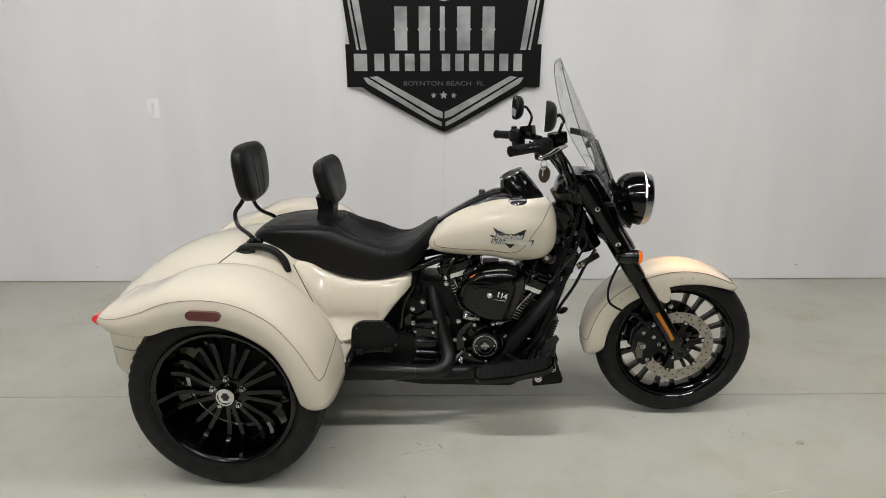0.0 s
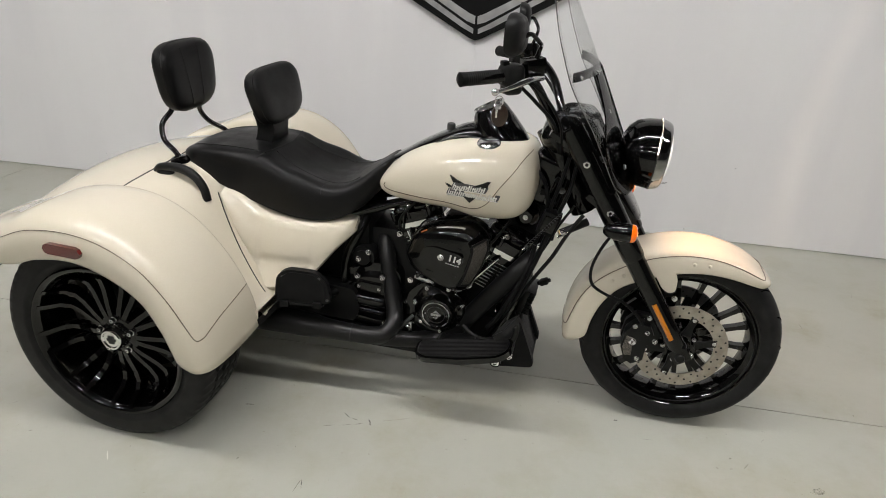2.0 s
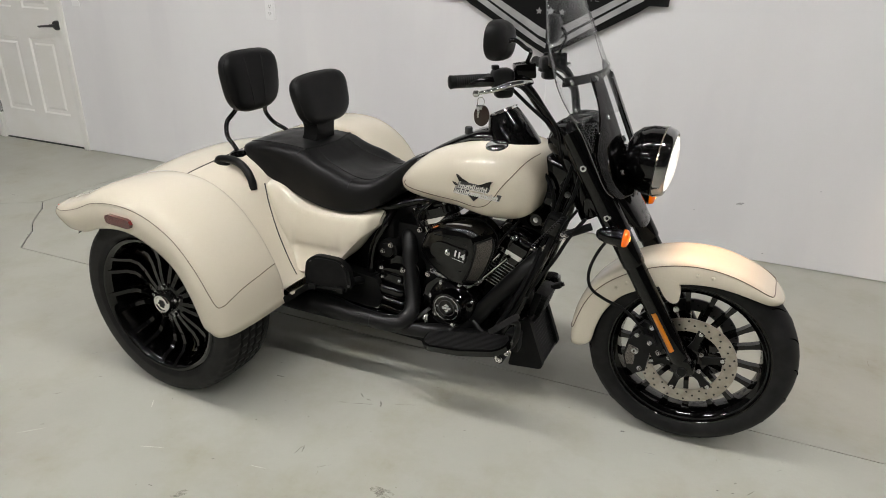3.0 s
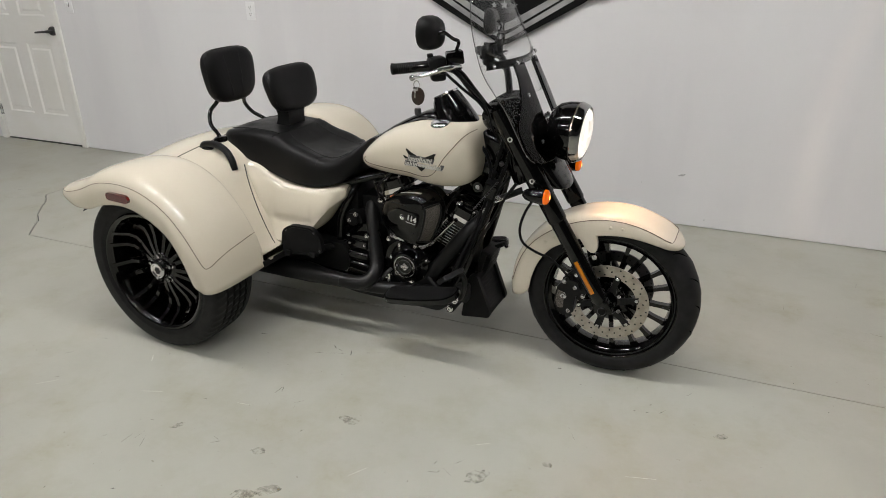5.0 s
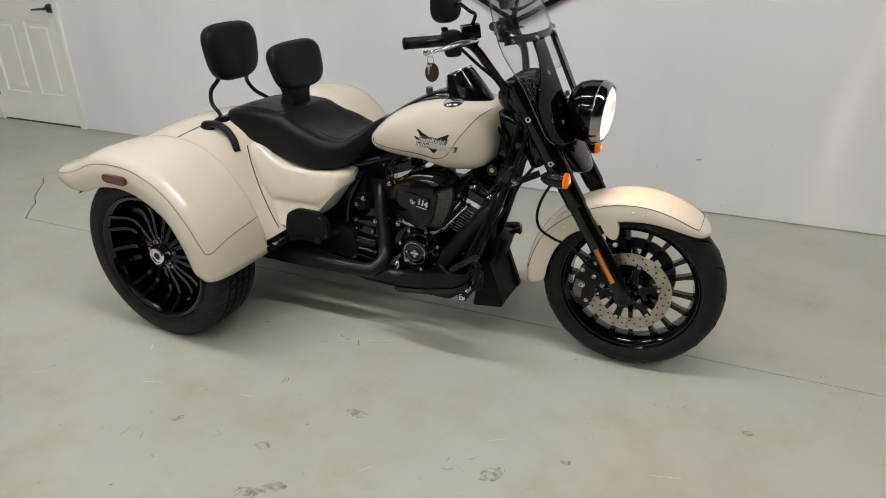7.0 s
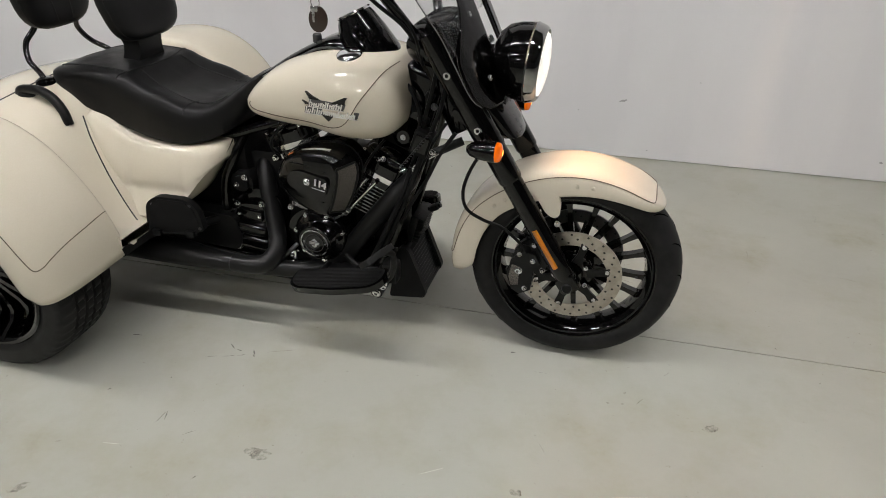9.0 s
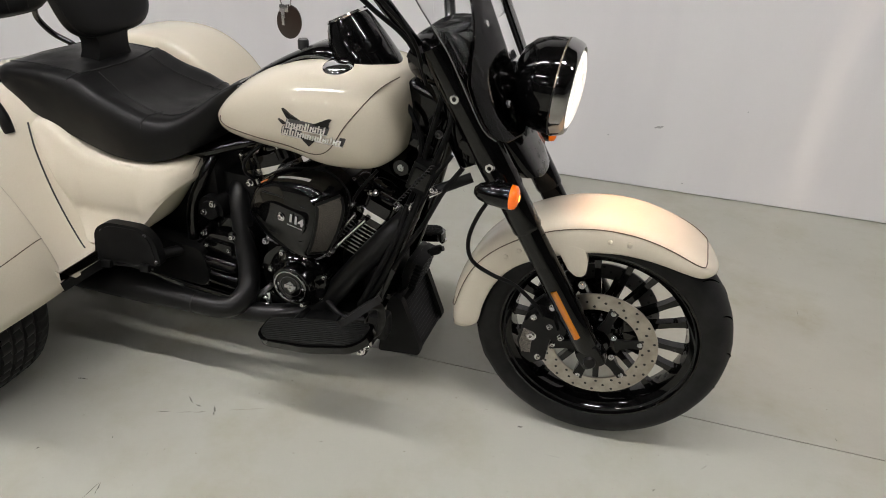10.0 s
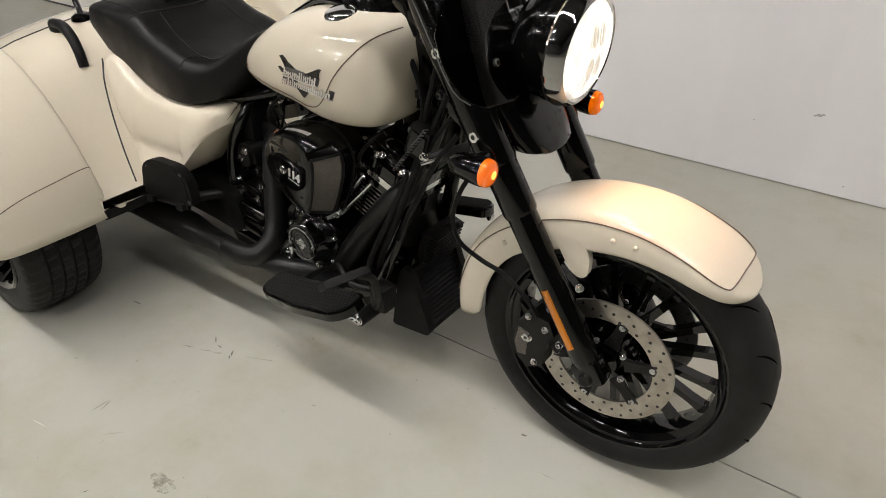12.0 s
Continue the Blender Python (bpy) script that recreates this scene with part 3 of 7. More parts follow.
for s in (1, -1):
    inlay([(s * u, z) for u, z in ((0.012, 1.005), (0.075, 1.035), (0.455, 1.258), (0.478, 1.292), (0.455, 1.292), (0.06, 1.055), (0.012, 1.03))], "chevron")
    inlay([(s * u, z) for u, z in ((0.006, 1.052), (0.05, 1.066), (0.44, 1.295), (0.395, 1.300), (0.04, 1.105), (0.006, 1.092))], "chevron")
    inlay([(s * u, z) for u, z in ((0.452, 1.45), (0.486, 1.45), (0.535, 1.75), (0.495, 1.75))], "side_bar")
    inlay([(s * u, z) for u, z in ((0.499, 1.45), (0.512, 1.45), (0.560, 1.75), (0.547, 1.75))], "side_bar")
    inlay([(s * u, z) for u, z in ((0.535, 1.75), (0.495, 1.75), (0.50, 1.98), (0.545, 1.96))], "side_bar")
for p0, p1 in ((693, 727), (736, 766), (776, 789), (802, 838), (847, 880)):
    u0, u1 = -0.306 + (p0 - 693) * 0.00333, -0.306 + (p1 - 693) * 0.00333
    u0, u1 = u0 + 0.18 * (u1 - u0), u1 - 0.18 * (u1 - u0)
    inlay([(u0, 1.447), (u1, 1.447), (u1, 1.555), (u1 + 0.008, 1.565), (u1, 1.575), (u1, 1.69), (u0, 1.69), (u0, 1.575), (u0 - 0.008, 1.565), (u0, 1.555)], "letter_block")
u = -0.547
for w in (0.125, 0.092, 0.088, 0.092, 0.088, -0.04, 0.080, 0.080, 0.092, 0.088, 0.085, 0.080):
    if w < 0:
        u -= w
        continue
    inlay([(u + 0.14 * w, 1.330), (u + 0.76 * w, 1.330), (u + 0.76 * w, 1.428), (u + 0.14 * w, 1.428)], "letter_block")
    u += w
text_mesh("sign_lettering", "BOYNTON BEACH  FL", 0.036, 0.0, 1.257, -0.002, SIGN_GREY, sign, 0.48)
for du, z, r in ((-0.06, 1.188, 0.018), (0, 1.190, 0.025), (0.06, 1.188, 0.018)):
    inlay([(du + (r if k % 2 == 0 else r * 0.42) * math.sin(k * math.pi / 5), z + (r if k % 2 == 0 else r * 0.42) * math.cos(k * math.pi / 5)) for k in range(10)], "star")
inlay([(-0.09, 1.735), (0.0, 1.72), (0.09, 1.735), (0.07, 1.79), (-0.07, 1.79)], "emblem")
inlay([(-0.34, 1.725), (-0.24, 1.735), (-0.16, 1.80), (-0.30, 1.78)], "emblem")
inlay([(0.34, 1.725), (0.24, 1.735), (0.16, 1.80), (0.30, 1.78)], "emblem")

# ---- the trike: x forward, y to its left, standing along the room ----
trike = thing("motor_trike", "cream and black three-wheeled touring motorcycle, headlight on, parked on the floor", "motorcycle")
AXLE_R, AXLE_F = Vector((0.015, 0, 0.332)), Vector((1.650, 0, 0.312))


# ---- wheels ----
def tyre_mesh(profile, n, sipe_every, sipe_deep, tread_lo):
    """A tyre: a turned profile whose shoulder carries cross grooves."""
    bm = bmesh.new()
    rows = []
    for r, a in profile:
        row = []
        for k in range(n):
            rr = r
            if r > tread_lo and (k + int(abs(a) * 120)) % sipe_every == 0:
                rr -= sipe_deep
            t = 2 * math.pi * (k + (a * 10.0)) / n
            row.append(bm.verts.new((rr * math.cos(t), a, rr * math.sin(t))))
        rows.append(row)
    for a, b in zip(rows, rows[1:] + rows[:1]):
        for k in range(n):
            j = (k + 1) % n
            bm.faces.new((a[k], a[j], b[j], b[k]))
    return bm


def rear_wheel():
    prof = [(0.243, -0.094), (0.256, -0.101), (0.262, -0.1035), (0.266, -0.1025), (0.295, -0.1045), (0.311, -0.099), (0.3195, -0.086),
            (0.3235, -0.066), (0.3245, -0.056), (0.316, -0.054), (0.316, -0.047), (0.325, -0.045), (0.3255, -0.022), (0.317, -0.020), (0.317, -0.012), (0.3258, -0.010),
            (0.3258, 0.010), (0.317, 0.012), (0.317, 0.020), (0.3255, 0.022), (0.325, 0.045), (0.316, 0.047), (0.316, 0.054), (0.3245, 0.056), (0.3235, 0.066),
            (0.3195, 0.086), (0.311, 0.099), (0.295, 0.1045), (0.262, 0.1035), (0.243, 0.094), (0.236, 0.09), (0.236, -0.09)]
    rim = [(0.2465, -0.098), (0.242, -0.1025), (0.234, -0.101), (0.227, -0.094), (0.222, -0.080), (0.212, -0.030), (0.206, 0.04), (0.212, 0.09), (0.246, 0.096),
           (0.247, 0.085), (0.224, 0.06), (0.220, -0.02), (0.236, -0.085)]
    y = -0.53
    wheel = part("rear_wheel", lathe(rim, 72, True), GLOSS, trike, "gloss black multi-spoke alloy wheel with a wide tyre", Matrix.Translation((AXLE_R.x, y, AXLE_R.z)))
    prof = [(r * 1.02, a) for r, a in prof]
    part("tyre", tyre_mesh(prof, 168, 3, 0.006, 0.325), RUBBER, wheel, "black low-profile road tyre")
    spoke_outline = [(0.040, -0.046), (0.09, -0.040), (0.14, -0.030), (0.172, -0.030), (0.196, -0.046), (0.215, -0.080), (0.228, -0.098), (0.231, -0.088), (0.222, -0.060), (0.208, -0.015), (0.19, 0.0), (0.15, 0.0), (0.10, -0.006), (0.040, -0.010)]
    spoke = None
    for k in range(9):
        for d in (-8.0, 8.0):
            m = pose(0, 0, 0, 0, 8 + 40 * k + d, 0) @ pose(0, 0, 0, 0, 0, 0)
            if spoke is None:
                spoke = part("spoke", plate(spoke_outline, -0.0075, 0.0075, 0.0045, "z", segments=3), GLOSS, wheel, at=m)
            else:
                again(spoke, m)
    part("hub", lathe([(0, -0.045), (0.058, -0.045), (0.066, -0.040), (0.070, -0.028), (0.070, -0.01), (0.055, 0.04), (0, 0.04)], 40), GLOSS, wheel)
    cap = [(0, -0.074), (0.024, -0.074), (0.0265, -0.078), (0.031, -0.078), (0.035, -0.073), (0.0365, -0.062), (0.039, -0.057), (0.039, -0.043)]
    part("centre_cap", lathe(cap, 40), CHROME, wheel, "chrome centre cap")
    part("cap_emblem", plate([(-0.014, 0.004), (-0.009, 0.004), (-0.009, 0.013), (0.009, 0.013), (0.009, 0.004), (0.014, 0.004), (0.014, -0.004), (0.009, -0.004), (0.009, -0.013), (-0.009, -0.013), (-0.009, -0.004), (-0.014, -0.004)], -0.0758, -0.073, 0), SLOT, wheel)
    for k in range(5):
        a = math.radians(20 + 72 * k)
        bolt("lug_nut", (0.054 * math.cos(a), -0.045, 0.054 * math.sin(a)), (0, -1, 0), 0.0075, 0.016, CHROME, wheel)
    part("brake_disc", lathe([(0.055, 0.035), (0.168, 0.035), (0.168, 0.06), (0.055, 0.06)], 48, True), SATIN, wheel)
    part("valve", rod((0.222, -0.08, 0), (0.20, -0.095, 0), 0.004), SLOT, wheel)
    bolt("balance_mark", (-0.06, -0.1042, 0.276), (0, -1, 0), 0.005, 0.001, ALU, wheel)
    return wheel


right_wheel = rear_wheel()
left_wheel = copy_thing(right_wheel, pose(AXLE_R.x, 0.53, AXLE_R.z, 0, 0, 180))
part("rear_axle", join(rod((AXLE_R.x, -0.44, AXLE_R.z), (AXLE_R.x, 0.44, AXLE_R.z), 0.045, 20), ball((AXLE_R.x, 0, AXLE_R.z), 0.11, (1, 1.1, 1))), SATIN, trike, "black rear axle housing")


def front_wheel():
    prof = [(0.242, -0.050), (0.252, -0.060), (0.270, -0.0655), (0.286, -0.065), (0.302, -0.055), (0.313, -0.038), (0.3195, -0.018), (0.321, 0),
            (0.3195, 0.018), (0.313, 0.038), (0.302, 0.055), (0.286, 0.065), (0.270, 0.0655), (0.252, 0.060), (0.242, 0.050), (0.234, 0.045), (0.234, -0.045)]
    rim = [(0.243, -0.052), (0.243, -0.056), (0.236, -0.055), (0.230, -0.046), (0.214, -0.034), (0.207, 0), (0.214, 0.034), (0.230, 0.046), (0.236, 0.055), (0.243, 0.056), (0.243, 0.052), (0.236, 0.04), (0.22, 0.02), (0.22, -0.02), (0.236, -0.04)]
    wheel = part("front_wheel", lathe(rim, 80, True), GLOSS, trike, "gloss black spoked alloy front wheel with twin discs", pose(*AXLE_F, 0, 0, 2.5))
    prof = [(r * 0.97, a) for r, a in prof]
    part("tyre", tyre_mesh(prof, 140, 999, 0, 9), RUBBER, wheel, "black motorcycle tyre with curved grooves")
    spoke = None
    out = [(0.045, -0.013), (0.10, -0.008), (0.18, -0.007), (0.205, -0.009), (0.222, -0.020), (0.222, 0.020), (0.205, 0.009), (0.18, 0.007), (0.10, 0.008), (0.045, 0.013)]
    for k in range(9):
        for d in (-9.0, 9.0):
            m = pose(0, 0, 0, 0, 12 + 40 * k + d, 0)
            if spoke is None:
                bm = plate(out, -0.011, 0.011, 0.004, "y")
                spoke = part("spoke", bm, GLOSS, wheel, at=m)
            else:
                again(spoke, m)
    part("hub", lathe([(0, -0.075), (0.03, -0.075), (0.034, -0.06), (0.060, -0.055), (0.062, -0.03), (0.05, 0), (0.062, 0.03), (0.060, 0.055), (0.034, 0.06), (0.03, 0.075), (0, 0.075)], 40), GLOSS, wheel)
    for s in (-1, 1):
        y = 0.071 * s
        disc = part("brake_disc", lathe([(0.103, y - 0.0025), (0.145, y - 0.0025), (0.145, y + 0.0025), (0.103, y + 0.0025)], 72, True), STEEL if s < 0 else DARKSTEEL, wheel, "drilled steel brake disc" if s < 0 else "drilled dark brake disc")
        holes = bmesh.new()
        for k in range(54):
            r = (0.111, 0.124, 0.137)[k % 3]
            a = 2 * math.pi * k / 54 + 0.02 * (k % 3)
            lathe([(0, y - 0.0031), (0.0034, y - 0.0031), (0.0034, y + 0.0031), (0, y + 0.0031)], 8, at=(r * math.cos(a), 0, r * math.sin(a)), bm=holes)
        tagged(part("disc_drilling", holes, SLOT, disc), kind="stuff")
        for k in range(6):
            a = math.radians(60 * k + 15)
            arm = part("carrier_arm", move(plate([(0.045, -0.016), (0.075, -0.010), (0.107, -0.012), (0.112, 0), (0.107, 0.012), (0.075, 0.010), (0.045, 0.016)], y - 0.004, y + 0.004, 0.0015), pose(0, 0, 0, 0, -60 * k - 15, 0)), SATIN, disc)
            bolt("rivet", (0.104 * math.cos(a), y + s * 0.003, 0.104 * math.sin(a)), (0, s, 0), 0.0065, 0.004, ALU, disc)
        for k in range(5):
            a = math.radians(72 * k + 40)
            bolt("disc_bolt", (0.05 * math.cos(a), y + s * 0.004, 0.05 * math.sin(a)), (0, s, 0), 0.0055, 0.005, ALU, disc)
    part("valve_stem", tube([(0.212, 0.0, -0.01), (0.196, -0.004, -0.012), (0.185, -0.012, -0.013)], [0.005, 0.004, 0.004], 8), SLOT, wheel)
    grooves = bmesh.new()
    for k in range(18):
        for s in (-1, 1):
            a0 = 2 * math.pi * k / 18 + (0.17 if s > 0 else 0)
            pts = []
            for i in range(5):
                f = i / 4
                yy = s * (0.012 + 0.042 * f)
                rr = float(np.interp(abs(yy), [0, 0.018, 0.038, 0.055], [0.3213, 0.3198, 0.3133, 0.3023])) * 0.97
                a = a0 + 0.20 * f - 0.06 * f * f
                pts.append((rr * math.cos(a), yy, rr * math.sin(a)))
            tube(pts, [0.0008, 0.0017, 0.0019, 0.0016, 0.0006], 6, 2, bm=grooves)
    tagged(part("tread_grooves", grooves, GROOVE, wheel), kind="stuff")
    return wheel


front_wheel()


# ---- rear body ----
def curve_at(keys, x, col):
    """A value read from a table, smoothly."""
    xs = [k[0] for k in keys]
    i = max(0, min(len(xs) - 2, int(np.searchsorted(xs, x)) - 1))
    x0, x1 = xs[i], xs[i + 1]
    t = (x - x0) / (x1 - x0)

    def slope(j):
        a, b = max(j - 1, 0), min(j + 1, len(xs) - 1)
        return (keys[b][col] - keys[a][col]) / (xs[b] - xs[a])

    h = x1 - x0
    p0, p1, m0, m1 = keys[i][col], keys[i + 1][col], slope(i) * h, slope(i + 1) * h
    return (2 * t ** 3 - 3 * t * t + 1) * p0 + (t ** 3 - 2 * t * t + t) * m0 + (-2 * t ** 3 + 3 * t * t) * p1 + (t ** 3 - t * t) * m1


# stations along the rear fender: place, crown x z, lower edge x z, how far out the edge stands
FENDER = [(0.00, -0.366, 0.630, -0.338, 0.606, 0.655), (0.04, -0.347, 0.652, -0.312, 0.592, 0.672), (0.12, -0.290, 0.672, -0.245, 0.586, 0.690), (0.22, -0.212, 0.702, -0.165, 0.592, 0.694),
          (0.32, -0.115, 0.742, -0.085, 0.620, 0.696), (0.43, 0.005, 0.756, 0.025, 0.631, 0.697), (0.54, 0.115, 0.742, 0.125, 0.604, 0.697),
          (0.65, 0.215, 0.690, 0.212, 0.547, 0.696), (0.75, 0.290, 0.616, 0.260, 0.468, 0.694), (0.85, 0.350, 0.525, 0.283, 0.405, 0.692),
          (0.93, 0.382, 0.440, 0.296, 0.362, 0.688), (1.00, 0.392, 0.345, 0.315, 0.340, 0.680)]
SECTION = [(0.0, 0.0, 0.0), (0.22, 0.006, 0.0), (0.45, 0.007, 0.0), (0.65, 0.0, 0.03), (0.80, -0.014, 0.12), (0.90, -0.036, 0.26), (0.96, -0.066, 0.42), (0.99, -0.10, 0.58), (1.0, -0.145, 0.75), (0.995, -0.19, 0.9), (0.985, -0.225, 1.0), (0.955, -0.255, 1.0), (0.89, -0.280, 1.0), (0.70, -0.290, 1.0), (0.40, -0.295, 1.0), (0.10, -0.298, 1.0)]
SECTION = [tuple(v) for v in spline(SECTION, 6)]


def fender_point(u, k, side, lift=0.0):
    """A point of the rear fender's skin: u from tail to toe, k over the section."""
    cx, cz, ex, ez, out = (curve_at(FENDER, u, c) for c in range(1, 6))
    ks = np.linspace(0, 1, len(SECTION))
    f = float(np.interp(k, ks, [s[0] for s in SECTION]))
    dy = float(np.interp(k, ks, [s[1] for s in SECTION]))
    y = -(out + dy) - lift * (1 - k)
    if u > 0.86:
        y = min(y, y)
    return Vector((ex + (cx - ex) * f, side * -y, ez + (cz - ez) * f + lift * k))


def rear_fender(side):
    rings = []
    for i in range(61):
        u = i / 60
        rings.append([fender_point(u, k / 60, side) for k in range(61)])
    # close the tail and turn the toe under
    bm = loft(rings, cap=False, wrap=False)
    ob = part("rear_fender", bm, CREAM, trike, "cream painted wide rear fender with a brown pinstripe", angle=60)
    s = ob.modifiers.new("thickness", "SOLIDIFY")
    s.thickness, s.offset = 0.008, -1.0
    tail = rings[0]
    inner = [Vector((p.x + 0.05, p.y * 0.96, p.z - 0.005)) for p in tail]
    part("tail_end", loft([tail, inner], cap=False, wrap=False), CREAM, ob)
    stripe = [(0.05, 0.40), (0.022, 0.34), (0.03, 0.25), (0.08, 0.21), (0.18, 0.205), (0.30, 0.205), (0.43, 0.205), (0.56, 0.21), (0.68, 0.22), (0.78, 0.225), (0.86, 0.23), (0.905, 0.25), (0.915, 0.31), (0.91, 0.38), (0.90, 0.50), (0.892, 0.62), (0.885, 0.74), (0.88, 0.84)]
    path = [fender_point(u, k, side, 0.0012) for u, k in ((v.x, v.y) for v in spline([(a, b, 0) for a, b in stripe], 8))]
    part("pinstripe", tube(path, 0.0013, 6, smooth=False, flat=0.6), STRIPE, ob)
    m = part("side_marker", plate([(-0.022, 0.656), (0.060, 0.654), (0.071, 0.658), (0.076, 0.669), (0.070, 0.680), (0.058, 0.684), (-0.020, 0.686), (-0.031, 0.681), (-0.035, 0.671), (-0.031, 0.660)], -0.716, -0.685, 0.005), RED, ob, "red side marker reflector")
    if side > 0:
        move_all = Matrix.Diagonal((1, -1, 1, 1))
        m.data.transform(move_all)
        m.data.flip_normals()
    lens = [(-0.370, 0.598), (-0.310, 0.592), (-0.310, 0.628), (-0.350, 0.634), (-0.380, 0.628), (-0.386, 0.612)]
    t = part("tail_light", plate(lens, -0.632, -0.46, 0.012, segments=3), RED_LAMP, ob, "red tail light lens")
    if side > 0:
        t.data.transform(Matrix.Diagonal((1, -1, 1, 1)))
        t.data.flip_normals()
    liner = [[Vector((AXLE_R.x + r * math.cos(a), side * y, AXLE_R.z + r * math.sin(a))) for r, y in ((0.345, 0.675), (0.352, 0.62), (0.352, 0.43), (0.31, 0.40))] for a in (math.radians(20 + 118 * i / 24) for i in range(25))]
    part("wheel_arch_liner", loft(liner, cap=False, wrap=False), PLASTIC, ob)
    return ob


rear_fender(-1)
rear_fender(1)

# trunk: x, half width, crown height, height at 0.25 out, height at the edge, bottom
TRUNK = [(-0.53, 0.30, 0.50, 0.49, 0.46, 0.36), (-0.515, 0.345, 0.555, 0.545, 0.50, 0.30), (-0.47, 0.385, 0.612, 0.595, 0.545, 0.27), (-0.38, 0.415, 0.668, 0.646, 0.59, 0.27), (-0.25, 0.425, 0.715, 0.688, 0.63, 0.28),
         (-0.10, 0.43, 0.748, 0.714, 0.655, 0.31), (0.00, 0.43, 0.760, 0.722, 0.66, 0.33), (0.08, 0.43, 0.752, 0.708, 0.668, 0.34), (0.13, 0.43, 0.725, 0.682, 0.660, 0.345), (0.18, 0.43, 0.68, 0.630, 0.635, 0.345),
         (0.23, 0.43, 0.62, 0.552, 0.598, 0.35), (0.28, 0.43, 0.55, 0.475, 0.545, 0.35), (0.32, 0.43, 0.48, 0.415, 0.495, 0.352), (0.35, 0.43, 0.42, 0.380, 0.455, 0.355), (0.38, 0.425, 0.39, 0.368, 0.40, 0.357), (0.39, 0.42, 0.378, 0.364, 0.374, 0.358)]


def trunk_ring(x, grow=0.0):
    hw, zc, zm, ze, zb = (curve_at(TRUNK, x, c) for c in range(1, 6))
    mid = 0.25 * hw / 0.43
    pts = []
    for k in range(17):
        y = -hw + 2 * hw * k / 16
        a = abs(y)
        if a < mid:
            z = zc - (zc - zm) * (a / mid) ** 2
        else:
            f = (a - mid) / (hw - mid)
            z = zm + (ze - zm) * (0.55 * f + 0.45 * f ** 2.2)
        pts.append(Vector((x, y, z + grow)))
    low = [Vector((x, hw * 0.995, (ze + zb) / 2 + 0.03)), Vector((x, hw * 0.97, zb + 0.03)), Vector((x, hw * 0.90, zb))]
    return pts + low + [Vector((p.x, -p.y, p.z)) for p in reversed(low)]


xs = [TRUNK[0][0] + (TRUNK[-1][0] - TRUNK[0][0]) * i / 70 for i in range(71)]
trunk = part("trunk", loft([trunk_ring(x) for x in xs]), CREAM, trike, "cream painted rear trunk body between the fenders", angle=50)


def trunk_z(x, y):
    r = trunk_ring(x)[:17]
    return float(np.interp(y, [p.y for p in r], [p.z for p in r]))


lid = [(-0.10, -0.36), (-0.085, -0.30), (-0.045, -0.20), (-0.02, -0.12), (-0.015, 0.0), (-0.02, 0.12), (-0.045, 0.20), (-0.085, 0.30), (-0.10, 0.36)]
path = [Vector((p.x, p.y, trunk_z(p.x, p.y) + 0.0006)) for p in spline([(a, b, 0) for a, b in lid], 6)]
part("lid_gap", tube(path, 0.0022, 6, smooth=False), SLOT, trunk)
for s in (-1, 1):
    edge = [Vector((x, s * 0.36, trunk_z(x, s * 0.36) + 0.0006)) for x in np.linspace(-0.10, -0.47, 18)]
    part("lid_gap", tube(edge, 0.0022, 6, smooth=False), SLOT, trunk)
low = [Vector((x, -curve_at(TRUNK, x, 1) * 0.995 - 0.002, 0.40)) for x in np.linspace(-0.48, -0.30, 8)]
part("pinstripe", tube(low, 0.0016, 6, smooth=False), STRIPE, trunk)
part("underbody", box((-0.05, 0, 0.29), (0.62, 0.60, 0.10), 0.03), PLASTIC, trike, "black underbody tray")

# side covers: x, top y, bottom y, bottom, top
COVER = [(0.165, 0.190, 0.206, 0.650, 0.678), (0.20, 0.200, 0.229, 0.580, 0.671), (0.24, 0.207, 0.249, 0.515, 0.654), (0.27, 0.208, 0.260, 0.470, 0.634), (0.30, 0.208, 0.272, 0.428, 0.616), (0.335, 0.207, 0.282, 0.385, 0.604), (0.40, 0.205, 0.262, 0.392, 0.600),
         (0.45, 0.203, 0.244, 0.412, 0.600), (0.49, 0.200, 0.228, 0.448, 0.601), (0.53, 0.194, 0.206, 0.500, 0.603), (0.556, 0.187, 0.192, 0.530, 0.605), (0.580, 0.166, 0.168, 0.554, 0.605), (0.596, 0.130, 0.132, 0.570, 0.604)]


